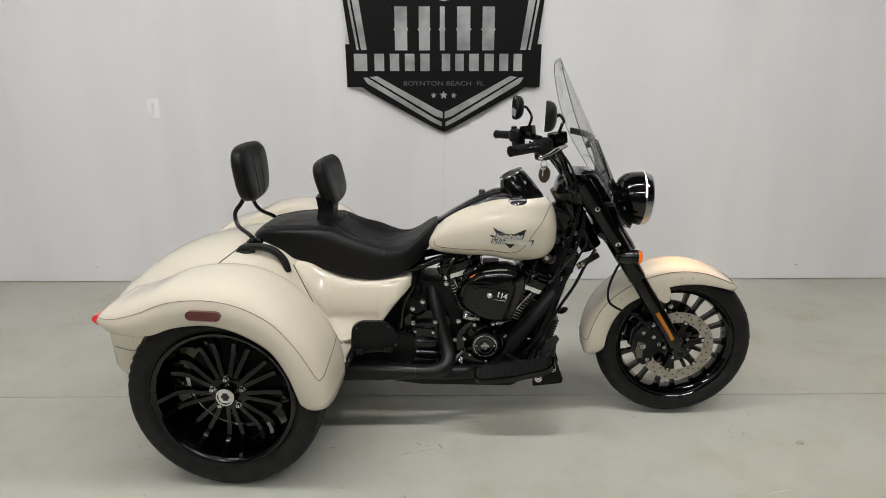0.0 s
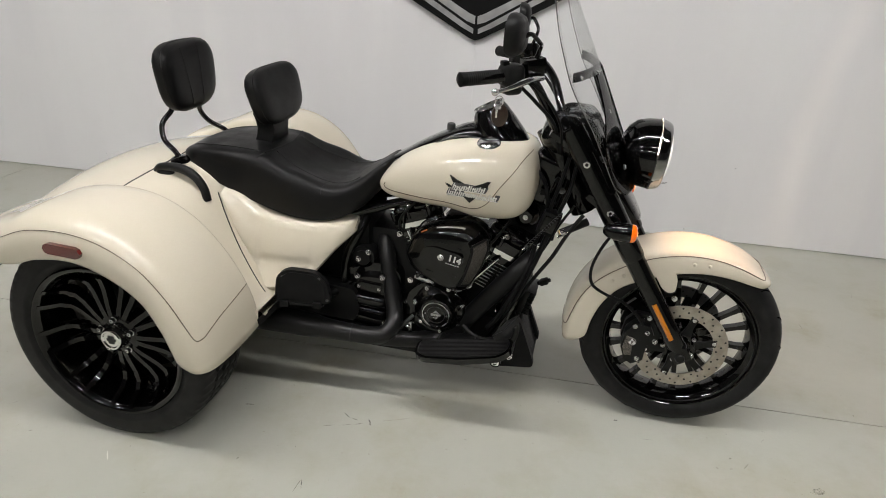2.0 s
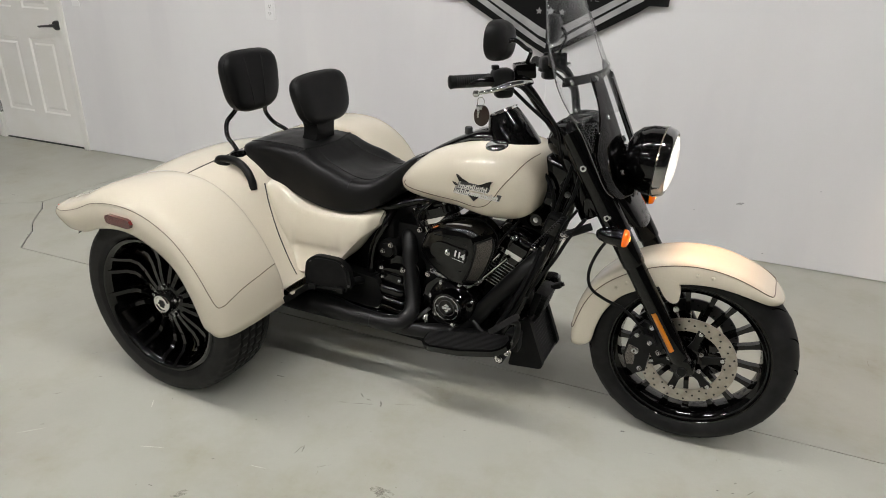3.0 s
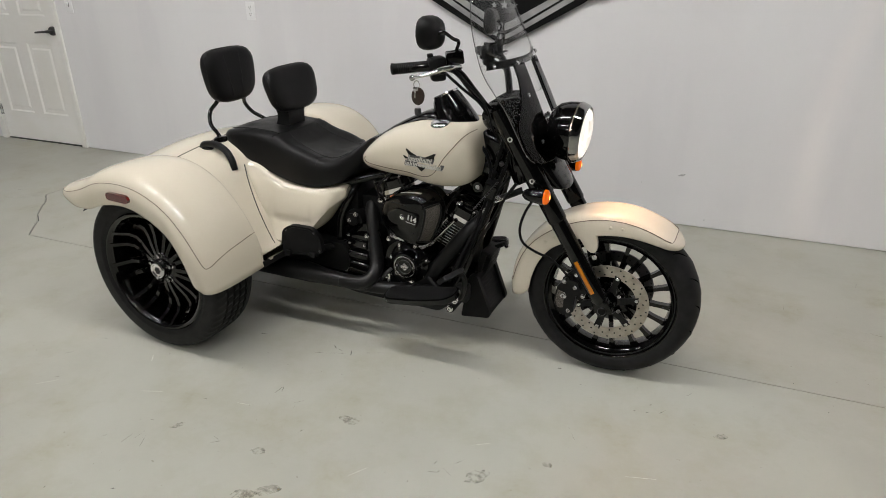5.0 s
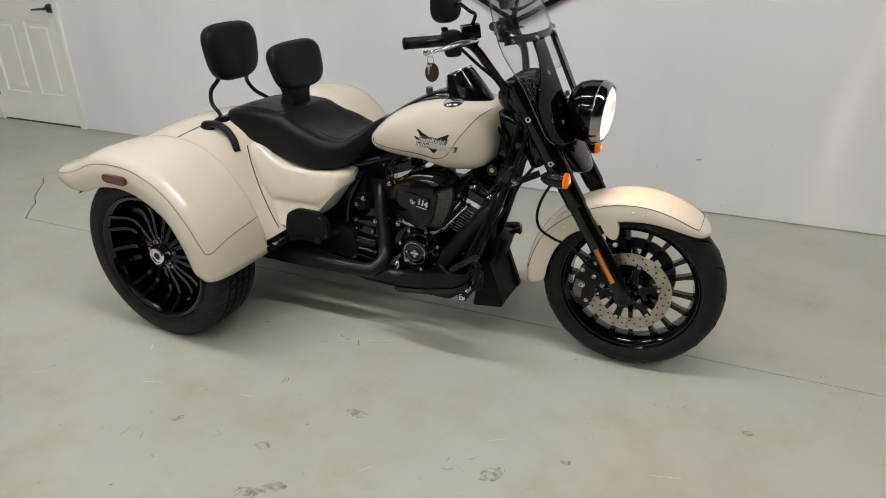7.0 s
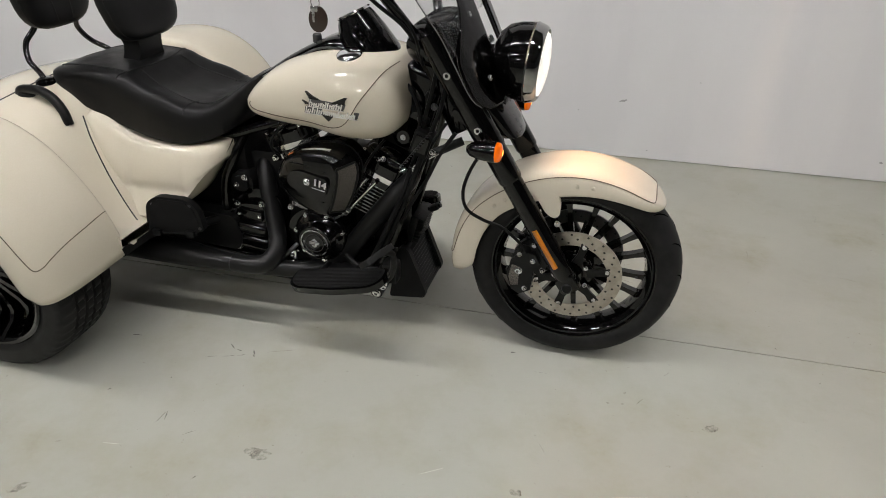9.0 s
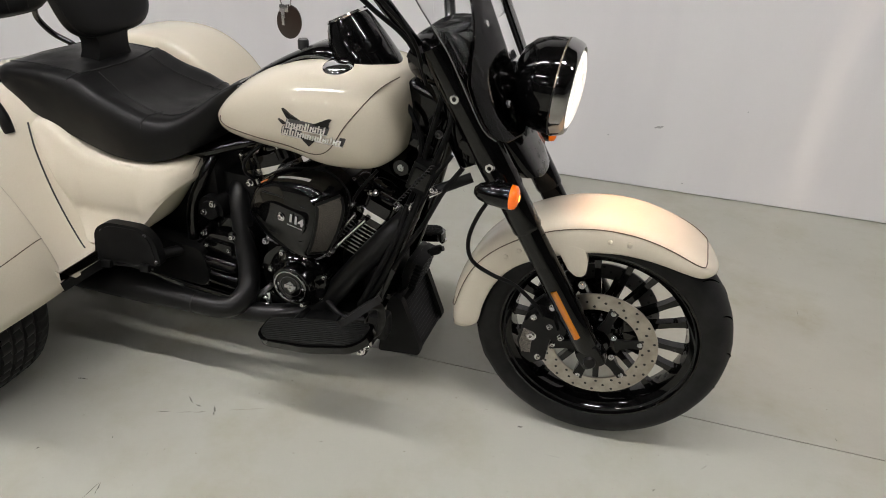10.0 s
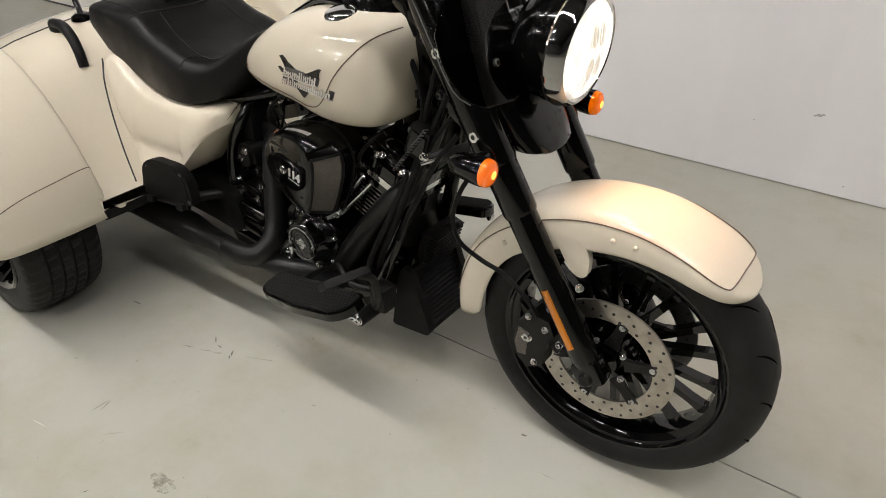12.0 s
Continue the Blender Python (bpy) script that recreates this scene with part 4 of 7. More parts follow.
def side_cover(s):
    """A ledge below the seat, a crease, an upright face and, under an undercut, a lower panel."""
    rings = []
    for i in range(65):
        x = COVER[0][0] + (COVER[-1][0] - COVER[0][0]) * i / 64
        yt, yb, zb, zt = (curve_at(COVER, x, c) for c in range(1, 5))
        h = zt - zb
        zr = max(0.478, zb + 0.22 * h)
        k = max(0.0, min(1.0, (x - 0.24) / 0.07)) * max(0.0, min(1.0, (zr - zb - 0.022) / 0.03))
        r = min(0.020, h * 0.18)
        f = (zt - zr) / h
        y_face = yt + 0.008 + (yb - yt) * f * (0.8 - 0.42 * k)
        y_low = yb - y_face
        ledge = max(0.05, min(0.075, yt - 0.105))
        ring = [(0.09, zt + 0.018), (yt - ledge, zt + 0.014), (yt - 0.026, zt + 0.006), (yt - 0.010, zt + 0.001), (yt - 0.002, zt - 0.30 * r), (yt + 0.003, zt - r),
                (yt + 0.004 + 0.35 * (y_face - yt), zt - 0.40 * (zt - zr)), (y_face, zt - 0.82 * (zt - zr)), (y_face - 0.001 * k, zr + 0.006), (y_face - 0.003 * k + y_low * 0.04 * (1 - k), zr - 0.004),
                (y_face + 0.10 * y_low - 0.003 * k, zr - 0.18 * (zr - zb)), (y_face + 0.34 * y_low - 0.004 * k, zr - 0.45 * (zr - zb)), (y_face + 0.66 * y_low - 0.003 * k, zr - 0.72 * (zr - zb)), (yb - 0.006, zb + 0.06 * h), (yb - 0.014, zb), (0.09, zb)]
        rings.append([Vector((x, s * y, z)) for y, z in ring])
    return part("side_cover", loft(rings), CREAM, trike, "cream painted side cover below the seat", angle=50)


side_cover(-1)
side_cover(1)
for s in (-1, 1):
    gap = [(0.160, 0.207, 0.672), (0.178, 0.222, 0.628), (0.196, 0.236, 0.584), (0.234, 0.257, 0.519), (0.284, 0.278, 0.442), (0.327, 0.292, 0.386), (0.352, 0.300, 0.366)]
    seam = [(p.x, s * p.y, max(p.z, trunk_z(p.x, s * p.y) + 0.0005)) for p in spline(gap, 5)]
    part("panel_gap", tube(seam, 0.0022, 8, smooth=False), SLOT, trunk)

# ---- seat ----
SEAT = [(-0.035, 0.050, 0.742, 0.728), (-0.015, 0.105, 0.770, 0.728), (0.03, 0.150, 0.790, 0.722), (0.09, 0.175, 0.803, 0.706), (0.17, 0.185, 0.811, 0.682), (0.25, 0.186, 0.812, 0.652), (0.305, 0.186, 0.803, 0.634),
        (0.345, 0.188, 0.776, 0.624), (0.39, 0.192, 0.746, 0.617), (0.45, 0.194, 0.724, 0.614), (0.51, 0.186, 0.718, 0.617), (0.565, 0.165, 0.730, 0.630), (0.61, 0.137, 0.757, 0.655), (0.65, 0.108, 0.787, 0.700), (0.68, 0.078, 0.805, 0.750), (0.695, 0.045, 0.806, 0.785)]


SEAT_SECTION = [(v.x, v.y) for v in spline([(0.0, 0.0, 0), (0.05, 0.36, 0), (0.125, 0.66, 0), (0.21, 0.84, 0), (0.32, 0.925, 0), (0.52, 0.955, 0), (0.76, 0.985, 0), (1.0, 1.0, 0)], 8)]
SEAT_WIDTH = [(v.x, v.y) for v in spline([(0.0, 0.965, 0), (0.05, 1.0, 0), (0.125, 0.985, 0), (0.21, 0.925, 0), (0.32, 0.80, 0), (0.52, 0.54, 0), (0.76, 0.27, 0), (1.0, 0.0, 0)], 8)]


def seat_point(x, a, grow=0.0):
    """A point of the seat's skin at angle a: 0 and 180 are its lower edges, 90 its middle."""
    w, zt, zb = (curve_at(SEAT, x, c) for c in range(1, 4))
    f = min(a, 180 - a) / 90
    side = 1 if a <= 90 else -1
    q = float(np.interp(f, [p[0] for p in SEAT_WIDTH], [p[1] for p in SEAT_WIDTH]))
    up = float(np.interp(f, [p[0] for p in SEAT_SECTION], [p[1] for p in SEAT_SECTION]))
    # the rider's hollow, and the pillion pad's flat side panels
    dish = 0.030 * math.exp(-((x - 0.43) / 0.09) ** 2) * min(1.0, q / 0.8) ** 2 * min(1.0, f / 0.2)
    tuck = 0.014 * math.exp(-((x - 0.16) / 0.10) ** 2) * math.exp(-((f - 0.10) / 0.06) ** 2)
    y = side * (w * q - tuck + grow * q)
    return Vector((x, y, zb + (zt - zb) * up + dish + grow * up))


rings = []
for i in range(90):
    x = SEAT[0][0] + (SEAT[-1][0] - SEAT[0][0]) * i / 89
    top = [seat_point(x, 180 * k / 44) for k in range(45)]
    w, zb = curve_at(SEAT, x, 1), curve_at(SEAT, x, 3)
    rings.append(top + [Vector((x, -w * 0.7, zb - 0.006)), Vector((x, w * 0.7, zb - 0.006))])
seat = part("seat", loft(rings), LEATHER, trike, "black vinyl two-up saddle with stitched seams", angle=55)
for a, b in ((40, 140),):
    for s in (0, 1):
        line = [seat_point(x, (180 - ang) if s else ang, 0.0012) for x, ang in zip(np.linspace(0.02, 0.30, 16), np.linspace(38, 34, 16))]
        part("seam", tube(line, 0.0014, 6, smooth=False), STITCH, seat)
        line = [seat_point(x, (180 - ang) if s else ang, 0.0012) for x, ang in zip(np.linspace(0.315, 0.60, 18), np.linspace(50, 38, 18))]
        part("seam", tube(line, 0.0014, 6, smooth=False), STITCH, seat)
part("seam", tube([seat_point(0.315 + 0.05 * math.sin(radians(a)) - 0.05, a, 0.0012) for a in np.linspace(20, 160, 30)], 0.0014, 6, smooth=False), STITCH, seat)
part("seam", tube([seat_point(0.50, a, 0.001) for a in np.linspace(14, 48, 10)], 0.0012, 6, smooth=False), STITCH, seat)
part("seam", tube([seat_point(0.50, a, 0.001) for a in np.linspace(132, 166, 10)], 0.0012, 6, smooth=False), STITCH, seat)


def backrest(name, label, c, size, turn, front_dx):
    m = pose(*c, *turn)
    bm = pad((0, 0, 0), size, power=3.4)
    for v in bm.verts:
        v.co.y *= 1 + 0.10 * v.co.z / (size[2] / 2)
        v.co.x += 0.010 * (v.co.y / (size[1] / 2)) ** 2
    ob = part(name, move(bm, m), LEATHER, trike, label, angle=60)
    edge = []
    for k in range(40):
        a = 2 * math.pi * k / 40
        cy, cz = math.cos(a), math.sin(a)
        q = (abs(cy) ** 3.4 + abs(cz) ** 3.4) ** (-1 / 3.4)
        y, z = cy * q * size[1] * 0.495, cz * q * size[2] * 0.495
        y *= 1 + 0.10 * z / (size[2] / 2)
        edge.append(m @ Vector((0.012 + 0.010 * (y / (size[1] / 2)) ** 2, y, z)))
    part("piping", tube(edge, 0.0024, 6, smooth=False, closed=True), LEATHER, ob)
    for s in (-1, 1) if name == "passenger_backrest" else ():
        seam = [m @ Vector((front_dx * (size[0] / 2 - 0.002) * (1 - 0.25 * (z / (size[2] / 2)) ** 4) + 0.003, s * (0.028 + 0.02 * (z / size[2] + 0.5)), z)) for z in np.linspace(-0.43 * size[2], 0.40 * size[2], 10)]
        part("seam", tube(seam, 0.0013, 6, smooth=False), STITCH, ob)
    return ob


backrest("rider_backrest", "black vinyl rider backrest pad on a folding post", (0.262, 0.008, 0.955), (0.070, 0.295, 0.182), (0, -15, 0), 1)
part("backrest_sleeve", loft([[Vector((x + dx, y + 0.008, z)) for dx, y in ((-0.03, -w), (0.03, -w), (0.035, 0), (0.03, w), (-0.03, w), (-0.035, 0))] for x, w, z in ((0.245, 0.06, 0.785), (0.245, 0.062, 0.80), (0.25, 0.052, 0.825), (0.253, 0.05, 0.85), (0.252, 0.06, 0.88), (0.25, 0.07, 0.90))]), LEATHER, trike, "creased vinyl sleeve over the backrest post", angle=60)
backrest("passenger_backrest", "black vinyl passenger backrest pad on bent bars", (-0.050, -0.008, 0.990), (0.075, 0.280, 0.222), (0, -6, 0), 1)
for s in (-1, 1):
    bar = part("backrest_bar", tube([(-0.055, s * 0.075, 0.92), (-0.062, s * 0.085, 0.885), (-0.085, s * 0.108, 0.845), (-0.068, s * 0.132, 0.80), (-0.02, s * 0.150, 0.77), (0.002, s * 0.155, 0.742)], 0.0085, 12), GLOSS, trike, "bent gloss black backrest bar")
    part("bar_foot", lathe([(0, 0.012), (0.018, 0.012), (0.03, 0.004), (0.032, -0.006)], 24, axis="z", at=(0.002, s * 0.155, trunk_z(0.002, s * 0.155) + 0.002)), GLOSS, bar)
    z = trunk_z(-0.03, s * 0.235)
    handle = part("grab_handle", tube([(-0.045, s * 0.228, z - 0.004), (-0.02, s * 0.232, z + 0.016), (0.05, s * 0.240, z + 0.024), (0.105, s * 0.248, z + 0.010), (0.140, s * 0.254, z - 0.025), (0.152, s * 0.257, z - 0.066)], [0.006, 0.013, 0.0145, 0.0145, 0.0140, 0.0135], 12), SATIN, trike, "black curved grab handle on the body")
    part("handle_foot", ball((-0.005, s * 0.232, z + 0.002), 0.02, (1.6, 0.8, 0.5)), SATIN, handle)

# ---- tank ----
TANK = [(0.658, 0.735, 0.012, 0.085), (0.672, 0.737, 0.034, 0.104), (0.70, 0.746, 0.055, 0.122), (0.75, 0.762, 0.076, 0.143), (0.82, 0.779, 0.094, 0.166), (0.90, 0.792, 0.107, 0.184), (0.98, 0.7915, 0.1205, 0.192), (1.05, 0.7925, 0.1205, 0.190), (1.10, 0.793, 0.112, 0.177), (1.13, 0.794, 0.092, 0.151), (1.146, 0.794, 0.066, 0.118), (1.154, 0.794, 0.030, 0.074)]


def tank_point(x, a, lift=0.0):
    zc, hh, hw = (curve_at(TANK, x, c) for c in range(1, 4))
    c, s = math.cos(radians(a)), math.sin(radians(a))
    e = 2 / (2.5 if s > 0 else 3.4)
    y = -(hw + lift) * math.copysign(abs(c) ** e, c)
    z = zc + (hh + lift) * math.copysign(abs(s) ** e, s)
    return Vector((x, y, z))


tank = part("fuel_tank", loft([[tank_point(TANK[0][0] + (TANK[-1][0] - TANK[0][0]) * (0.5 - 0.5 * math.cos(math.pi * i / 60)), 360 * k / 56) for k in range(56)] for i in range(61)]), CREAM, trike, "cream teardrop fuel tank with a brown pinstripe", angle=70)


def tank_flank(x, q, lift=0.0):
    """On the tank's right side, at a share q of its half height above (+) or below (-) its middle."""
    zc, hh, hw = (curve_at(TANK, x, c) for c in range(1, 4))
    p = 2.5 if q > 0 else 3.4
    return Vector((x, -(hw + lift) * (1 - min(0.999, abs(q)) ** p) ** (1 / p), zc + (hh + lift) * q))


STRIPE_LINE = [(1.128, 0.97), (1.113, 0.79), (1.088, 0.44), (1.055, 0.06), (1.037, -0.18), (1.018, -0.38), (0.992, -0.51), (0.95, -0.56), (0.86, -0.55), (0.76, -0.47), (0.70, -0.33), (0.684, -0.10), (0.688, 0.10)]
for s in (-1, 1):
    line = [tank_flank(v.x, v.y, 0.0008) for v in spline([(a, b, 0) for a, b in STRIPE_LINE], 6)]
    part("pinstripe", tube([Vector((p.x, p.y * -s, p.z)) for p in line], 0.0013, 6, smooth=False), STRIPE, tank)


def tank_badge(s):
    """A chrome winged badge: two slanted rows of script-like strokes over dark feathers."""
    m = Matrix.Diagonal((1, s, 1, 1))
    rnd = random.Random(4)

    def skin(x, z):
        return tank_flank(x, max(-0.98, min(0.98, (z - curve_at(TANK, x, 1)) / curve_at(TANK, x, 2)))).y

    for x0, x1, za, zb, tall in ((0.918, 1.016, 0.792, 0.789, 0.017), (0.904, 1.052, 0.772, 0.768, 0.017)):
        back = [(x0 - 0.004, za - 0.008), (x1 + 0.002, zb - 0.008), (x1 + 0.009, zb + 0.010), (x0 + 0.002, za + 0.011)]
        y0, y1 = skin(x0, za), skin(x1, zb)
        low = min(y0, y1)
        part("badge_back", move(plate(rounded(back, 0.004), low - 0.0006, low + 0.010, 0.0006), m), DARKSTEEL, tank, "dark badge outline")
        x, first_stroke = x0, True
        while x < x1 - 0.005:
            w = rnd.uniform(0.0034, 0.0048)
            h = tall * (1.12 if first_stroke else rnd.choice((0.66, 0.70, 0.98)))
            z = za + (zb - za) * (x - x0) / (x1 - x0) - 0.0075
            y = min(skin(x, z), low) - 0.0006
            lean = h * 0.30
            part("badge_stroke", move(plate([(x, z), (x + w, z), (x + w + lean, z + h), (x + lean, z + h)], y - 0.0032, y + 0.003, 0.0014, segments=3), m), BADGE, tank)
            if rnd.random() < 0.55 and x + 0.009 < x1:
                zz = z + h * rnd.choice((0.05, 0.48, 0.82))
                part("badge_stroke", move(plate([(x + 0.002, zz), (x + 0.010, zz), (x + 0.0108, zz + 0.0028), (x + 0.0028, zz + 0.0028)], y - 0.0030, y + 0.003, 0.0010), m), BADGE, tank)
            x += w + rnd.uniform(0.0018, 0.0030)
            first_stroke = False
        part("badge_rule", move(plate([(x0 - 0.002, za - 0.0105), (x1 + 0.002, zb - 0.0105), (x1 + 0.004, zb - 0.0082), (x0 - 0.002, za - 0.0082)], low - 0.003, low + 0.008, 0.0008), m), BADGE, tank)
    for pts in (((0.922, 0.798), (0.908, 0.822), (0.918, 0.817), (0.946, 0.801)), ((0.930, 0.799), (0.918, 0.8125), (0.932, 0.810), (0.956, 0.800)), ((0.982, 0.798), (1.022, 0.817), (1.030, 0.816), (1.016, 0.796)), ((0.992, 0.797), (1.024, 0.808), (1.021, 0.796)),
                ((0.905, 0.786), (0.895, 0.796), (0.906, 0.793), (0.922, 0.786)), ((0.952, 0.764), (0.990, 0.764), (0.972, 0.746))):
        y = min(skin(x, z) for x, z in pts)
        part("badge_feather", move(plate(list(pts), y - 0.0022, y + 0.006, 0.0012), m), GLOSS, tank, "black feather with a bright edge")


tank_badge(1)
tank_badge(-1)
cap_z = tank_point(1.0, 57).z
for s, name in ((-1, "fuel_cap"), (1, "fuel_gauge")):
    part(name, move(lathe([(0, 0.016), (0.026, 0.014), (0.034, 0.009), (0.0365, 0.003), (0.0365, -0.006)], 40, axis="z"), pose(1.0, s * 0.094, cap_z, 14 * -s, -3, 0)), CHROME, tank, "round chrome cap set in the tank top")

# console along the tank top, dash pod
CONSOLE = [(0.675, 0.040, 0.800), (0.70, 0.050, 0.812), (0.78, 0.056, 0.862), (0.86, 0.060, 0.904), (0.93, 0.064, 0.930), (1.00, 0.070, 0.925), (1.06, 0.076, 0.915), (1.11, 0.080, 0.885)]
rings = []
for i in range(31):
    x = CONSOLE[0][0] + (CONSOLE[-1][0] - CONSOLE[0][0]) * i / 30
    w, z = curve_at(CONSOLE, x, 1), curve_at(CONSOLE, x, 2)
    rings.append([Vector((x, y, zz)) for y, zz in ((-w, z - 0.07), (-w, z - 0.022), (-w * 0.82, z - 0.006), (-w * 0.5, z), (w * 0.5, z), (w * 0.82, z - 0.006), (w, z - 0.022), (w, z - 0.07))])
console = part("tank_console", loft(rings), GLOSS, trike, "gloss black console along the tank top", angle=45)
pod_rings = []
for x0, z0, x1, z1, w in ((0.936, 0.966, 1.020, 1.006, 0.054), (0.934, 0.955, 1.030, 0.998, 0.058), (0.935, 0.932, 1.060, 0.965, 0.069), (0.940, 0.902, 1.098, 0.918, 0.080), (0.950, 0.872, 1.125, 0.872, 0.086)):
    pod_rings.append([Vector(((x0 + x1) / 2 + (x1 - x0) / 2 * math.cos(a), w * math.sin(a), (z0 + z1) / 2 + (z1 - z0) / 2 * math.cos(a))) for a in (2 * math.pi * k / 40 for k in range(40))])
dash = part("dash_pod", loft(pod_rings), GLOSS, console, "gloss black instrument pod", angle=50)
part("dash_bezel", move(lathe([(0.050, 0.0), (0.053, 0.004), (0.051, 0.008), (0.046, 0.007), (0.045, 0.002)], 40, axis="z"), pose(0.978, 0, 0.986, 0, -25.5, 0) @ Matrix.Diagonal((0.92, 1.04, 1, 1))), CHROME, dash)
part("dial", move(lathe([(0.046, 0.003), (0, 0.003)], 40, axis="z"), pose(0.978, 0, 0.986, 0, -25.5, 0) @ Matrix.Diagonal((0.92, 1.04, 1, 1))), SLOT, dash, "dark instrument dial")
part("ignition_knob", lathe([(0, 0.022), (0.011, 0.022), (0.013, 0.018), (0.013, 0.0)], 20, axis="z", at=(0.865, -0.01, 0.905)), DARKSTEEL, console)
part("console_trim", tube([(0.70, -0.052, 0.80), (0.80, -0.058, 0.855), (0.90, -0.064, 0.903), (1.0, -0.072, 0.905)], 0.003, 8), DARKSTEEL, console)

# ---- front fender ----
FRONT = [(186, 0.360, 0.325, 0.078), (182, 0.362, 0.292, 0.086), (170, 0.363, 0.284, 0.088), (155, 0.361, 0.282, 0.089), (140, 0.354, 0.278, 0.089), (125, 0.346, 0.266, 0.089), (110, 0.339, 0.262, 0.089), (95, 0.335, 0.266, 0.089), (82, 0.333, 0.274, 0.089), (70, 0.331, 0.284, 0.088), (62, 0.3305, 0.294, 0.0875), (58, 0.330, 0.300, 0.0845), (54, 0.3295, 0.306, 0.0765), (51, 0.329, 0.312, 0.063), (49, 0.3285, 0.316, 0.047), (47.6, 0.328, 0.320, 0.029), (47.0, 0.3275, 0.323, 0.010)]
FSEC = [(0.0, 1.0), (0.25, 1.01), (0.5, 1.0), (0.70, 0.965), (0.84, 0.88), (0.93, 0.74), (0.98, 0.52), (1.0, 0.27), (1.0, 0.0)]
FSEC = FSEC + [(f, -w) for f, w in reversed(FSEC[:-1])]
FSEC = [(v.x, v.y) for v in spline([(f, w, 0) for f, w in FSEC], 6)]
FRONT_UP = [(-k[0], *k[1:]) for k in FRONT]


def front_fender_point(deg, k, lift=0.0):
    rc, re, hw = (curve_at(FRONT_UP, -deg, c) for c in range(1, 4))
    ks = np.linspace(0, 1, len(FSEC))
    f, w = float(np.interp(k, ks, [s[0] for s in FSEC])), float(np.interp(k, ks, [s[1] for s in FSEC]))
    r = re + (rc - re) * f + lift * f
    return Vector((AXLE_F.x + r * math.cos(radians(deg)), -w * (hw + lift), AXLE_F.z + r * math.sin(radians(deg))))


front_fender = part("front_fender", loft([[front_fender_point(186 - 139 * (1 - (1 - i / 90) ** 1.5), k / 56) for k in range(57)] for i in range(91)], cap=False, wrap=False), CREAM, trike, "cream painted front fender with a brown pinstripe", angle=70)
sol = front_fender.modifiers.new("thickness", "SOLIDIFY")
sol.thickness, sol.offset = 0.005, 1.0
for s in (0, 1):
    keys = [(150, 0.06), (165, 0.09), (178, 0.13), (176, 0.17), (160, 0.185), (135, 0.19), (110, 0.195), (90, 0.20), (72, 0.205), (60, 0.215), (55, 0.25), (54, 0.33), (54, 0.5)]
    keys = [(178, 0.5), (177, 0.35), (176, 0.25), (168, 0.215), (150, 0.205)] + keys[5:]
    line = [front_fender_point(v.x, v.y if not s else 1 - v.y, 0.0056) for v in spline([(a, b, 0) for a, b in keys], 6)]
    part("pinstripe", tube(line, 0.0013, 6, smooth=False), STRIPE, front_fender)
    for d in (84, 92, 132, 139):
        p = front_fender_point(d, 0.10 if not s else 0.90, 0.005)
        part("rivet", ball(p, 0.006, (1, 0.6, 1), 10, 6), CREAM, front_fender)
    sgn = 1 if s else -1
    part("fender_bracket", plate(rounded([(1.520, 0.580), (1.590, 0.578), (1.602, 0.550), (1.602, 0.512), (1.584, 0.502), (1.562, 0.516)], 0.012), sgn * 0.080, sgn * 0.095, 0.007, segments=4), CREAM, front_fender)
    bolt("bracket_bolt", (1.600, sgn * 0.118, 0.500), (0, sgn, 0), 0.0068, 0.008, ALU, front_fender)

# ---- forks ----
FORK_DIR = Vector((1.648 - 1.219, 0, 0.32 - 1.0)).normalized()


def fork_at(z, y):
    return Vector((1.219 + (1.0 - z) * 0.631, y, z))


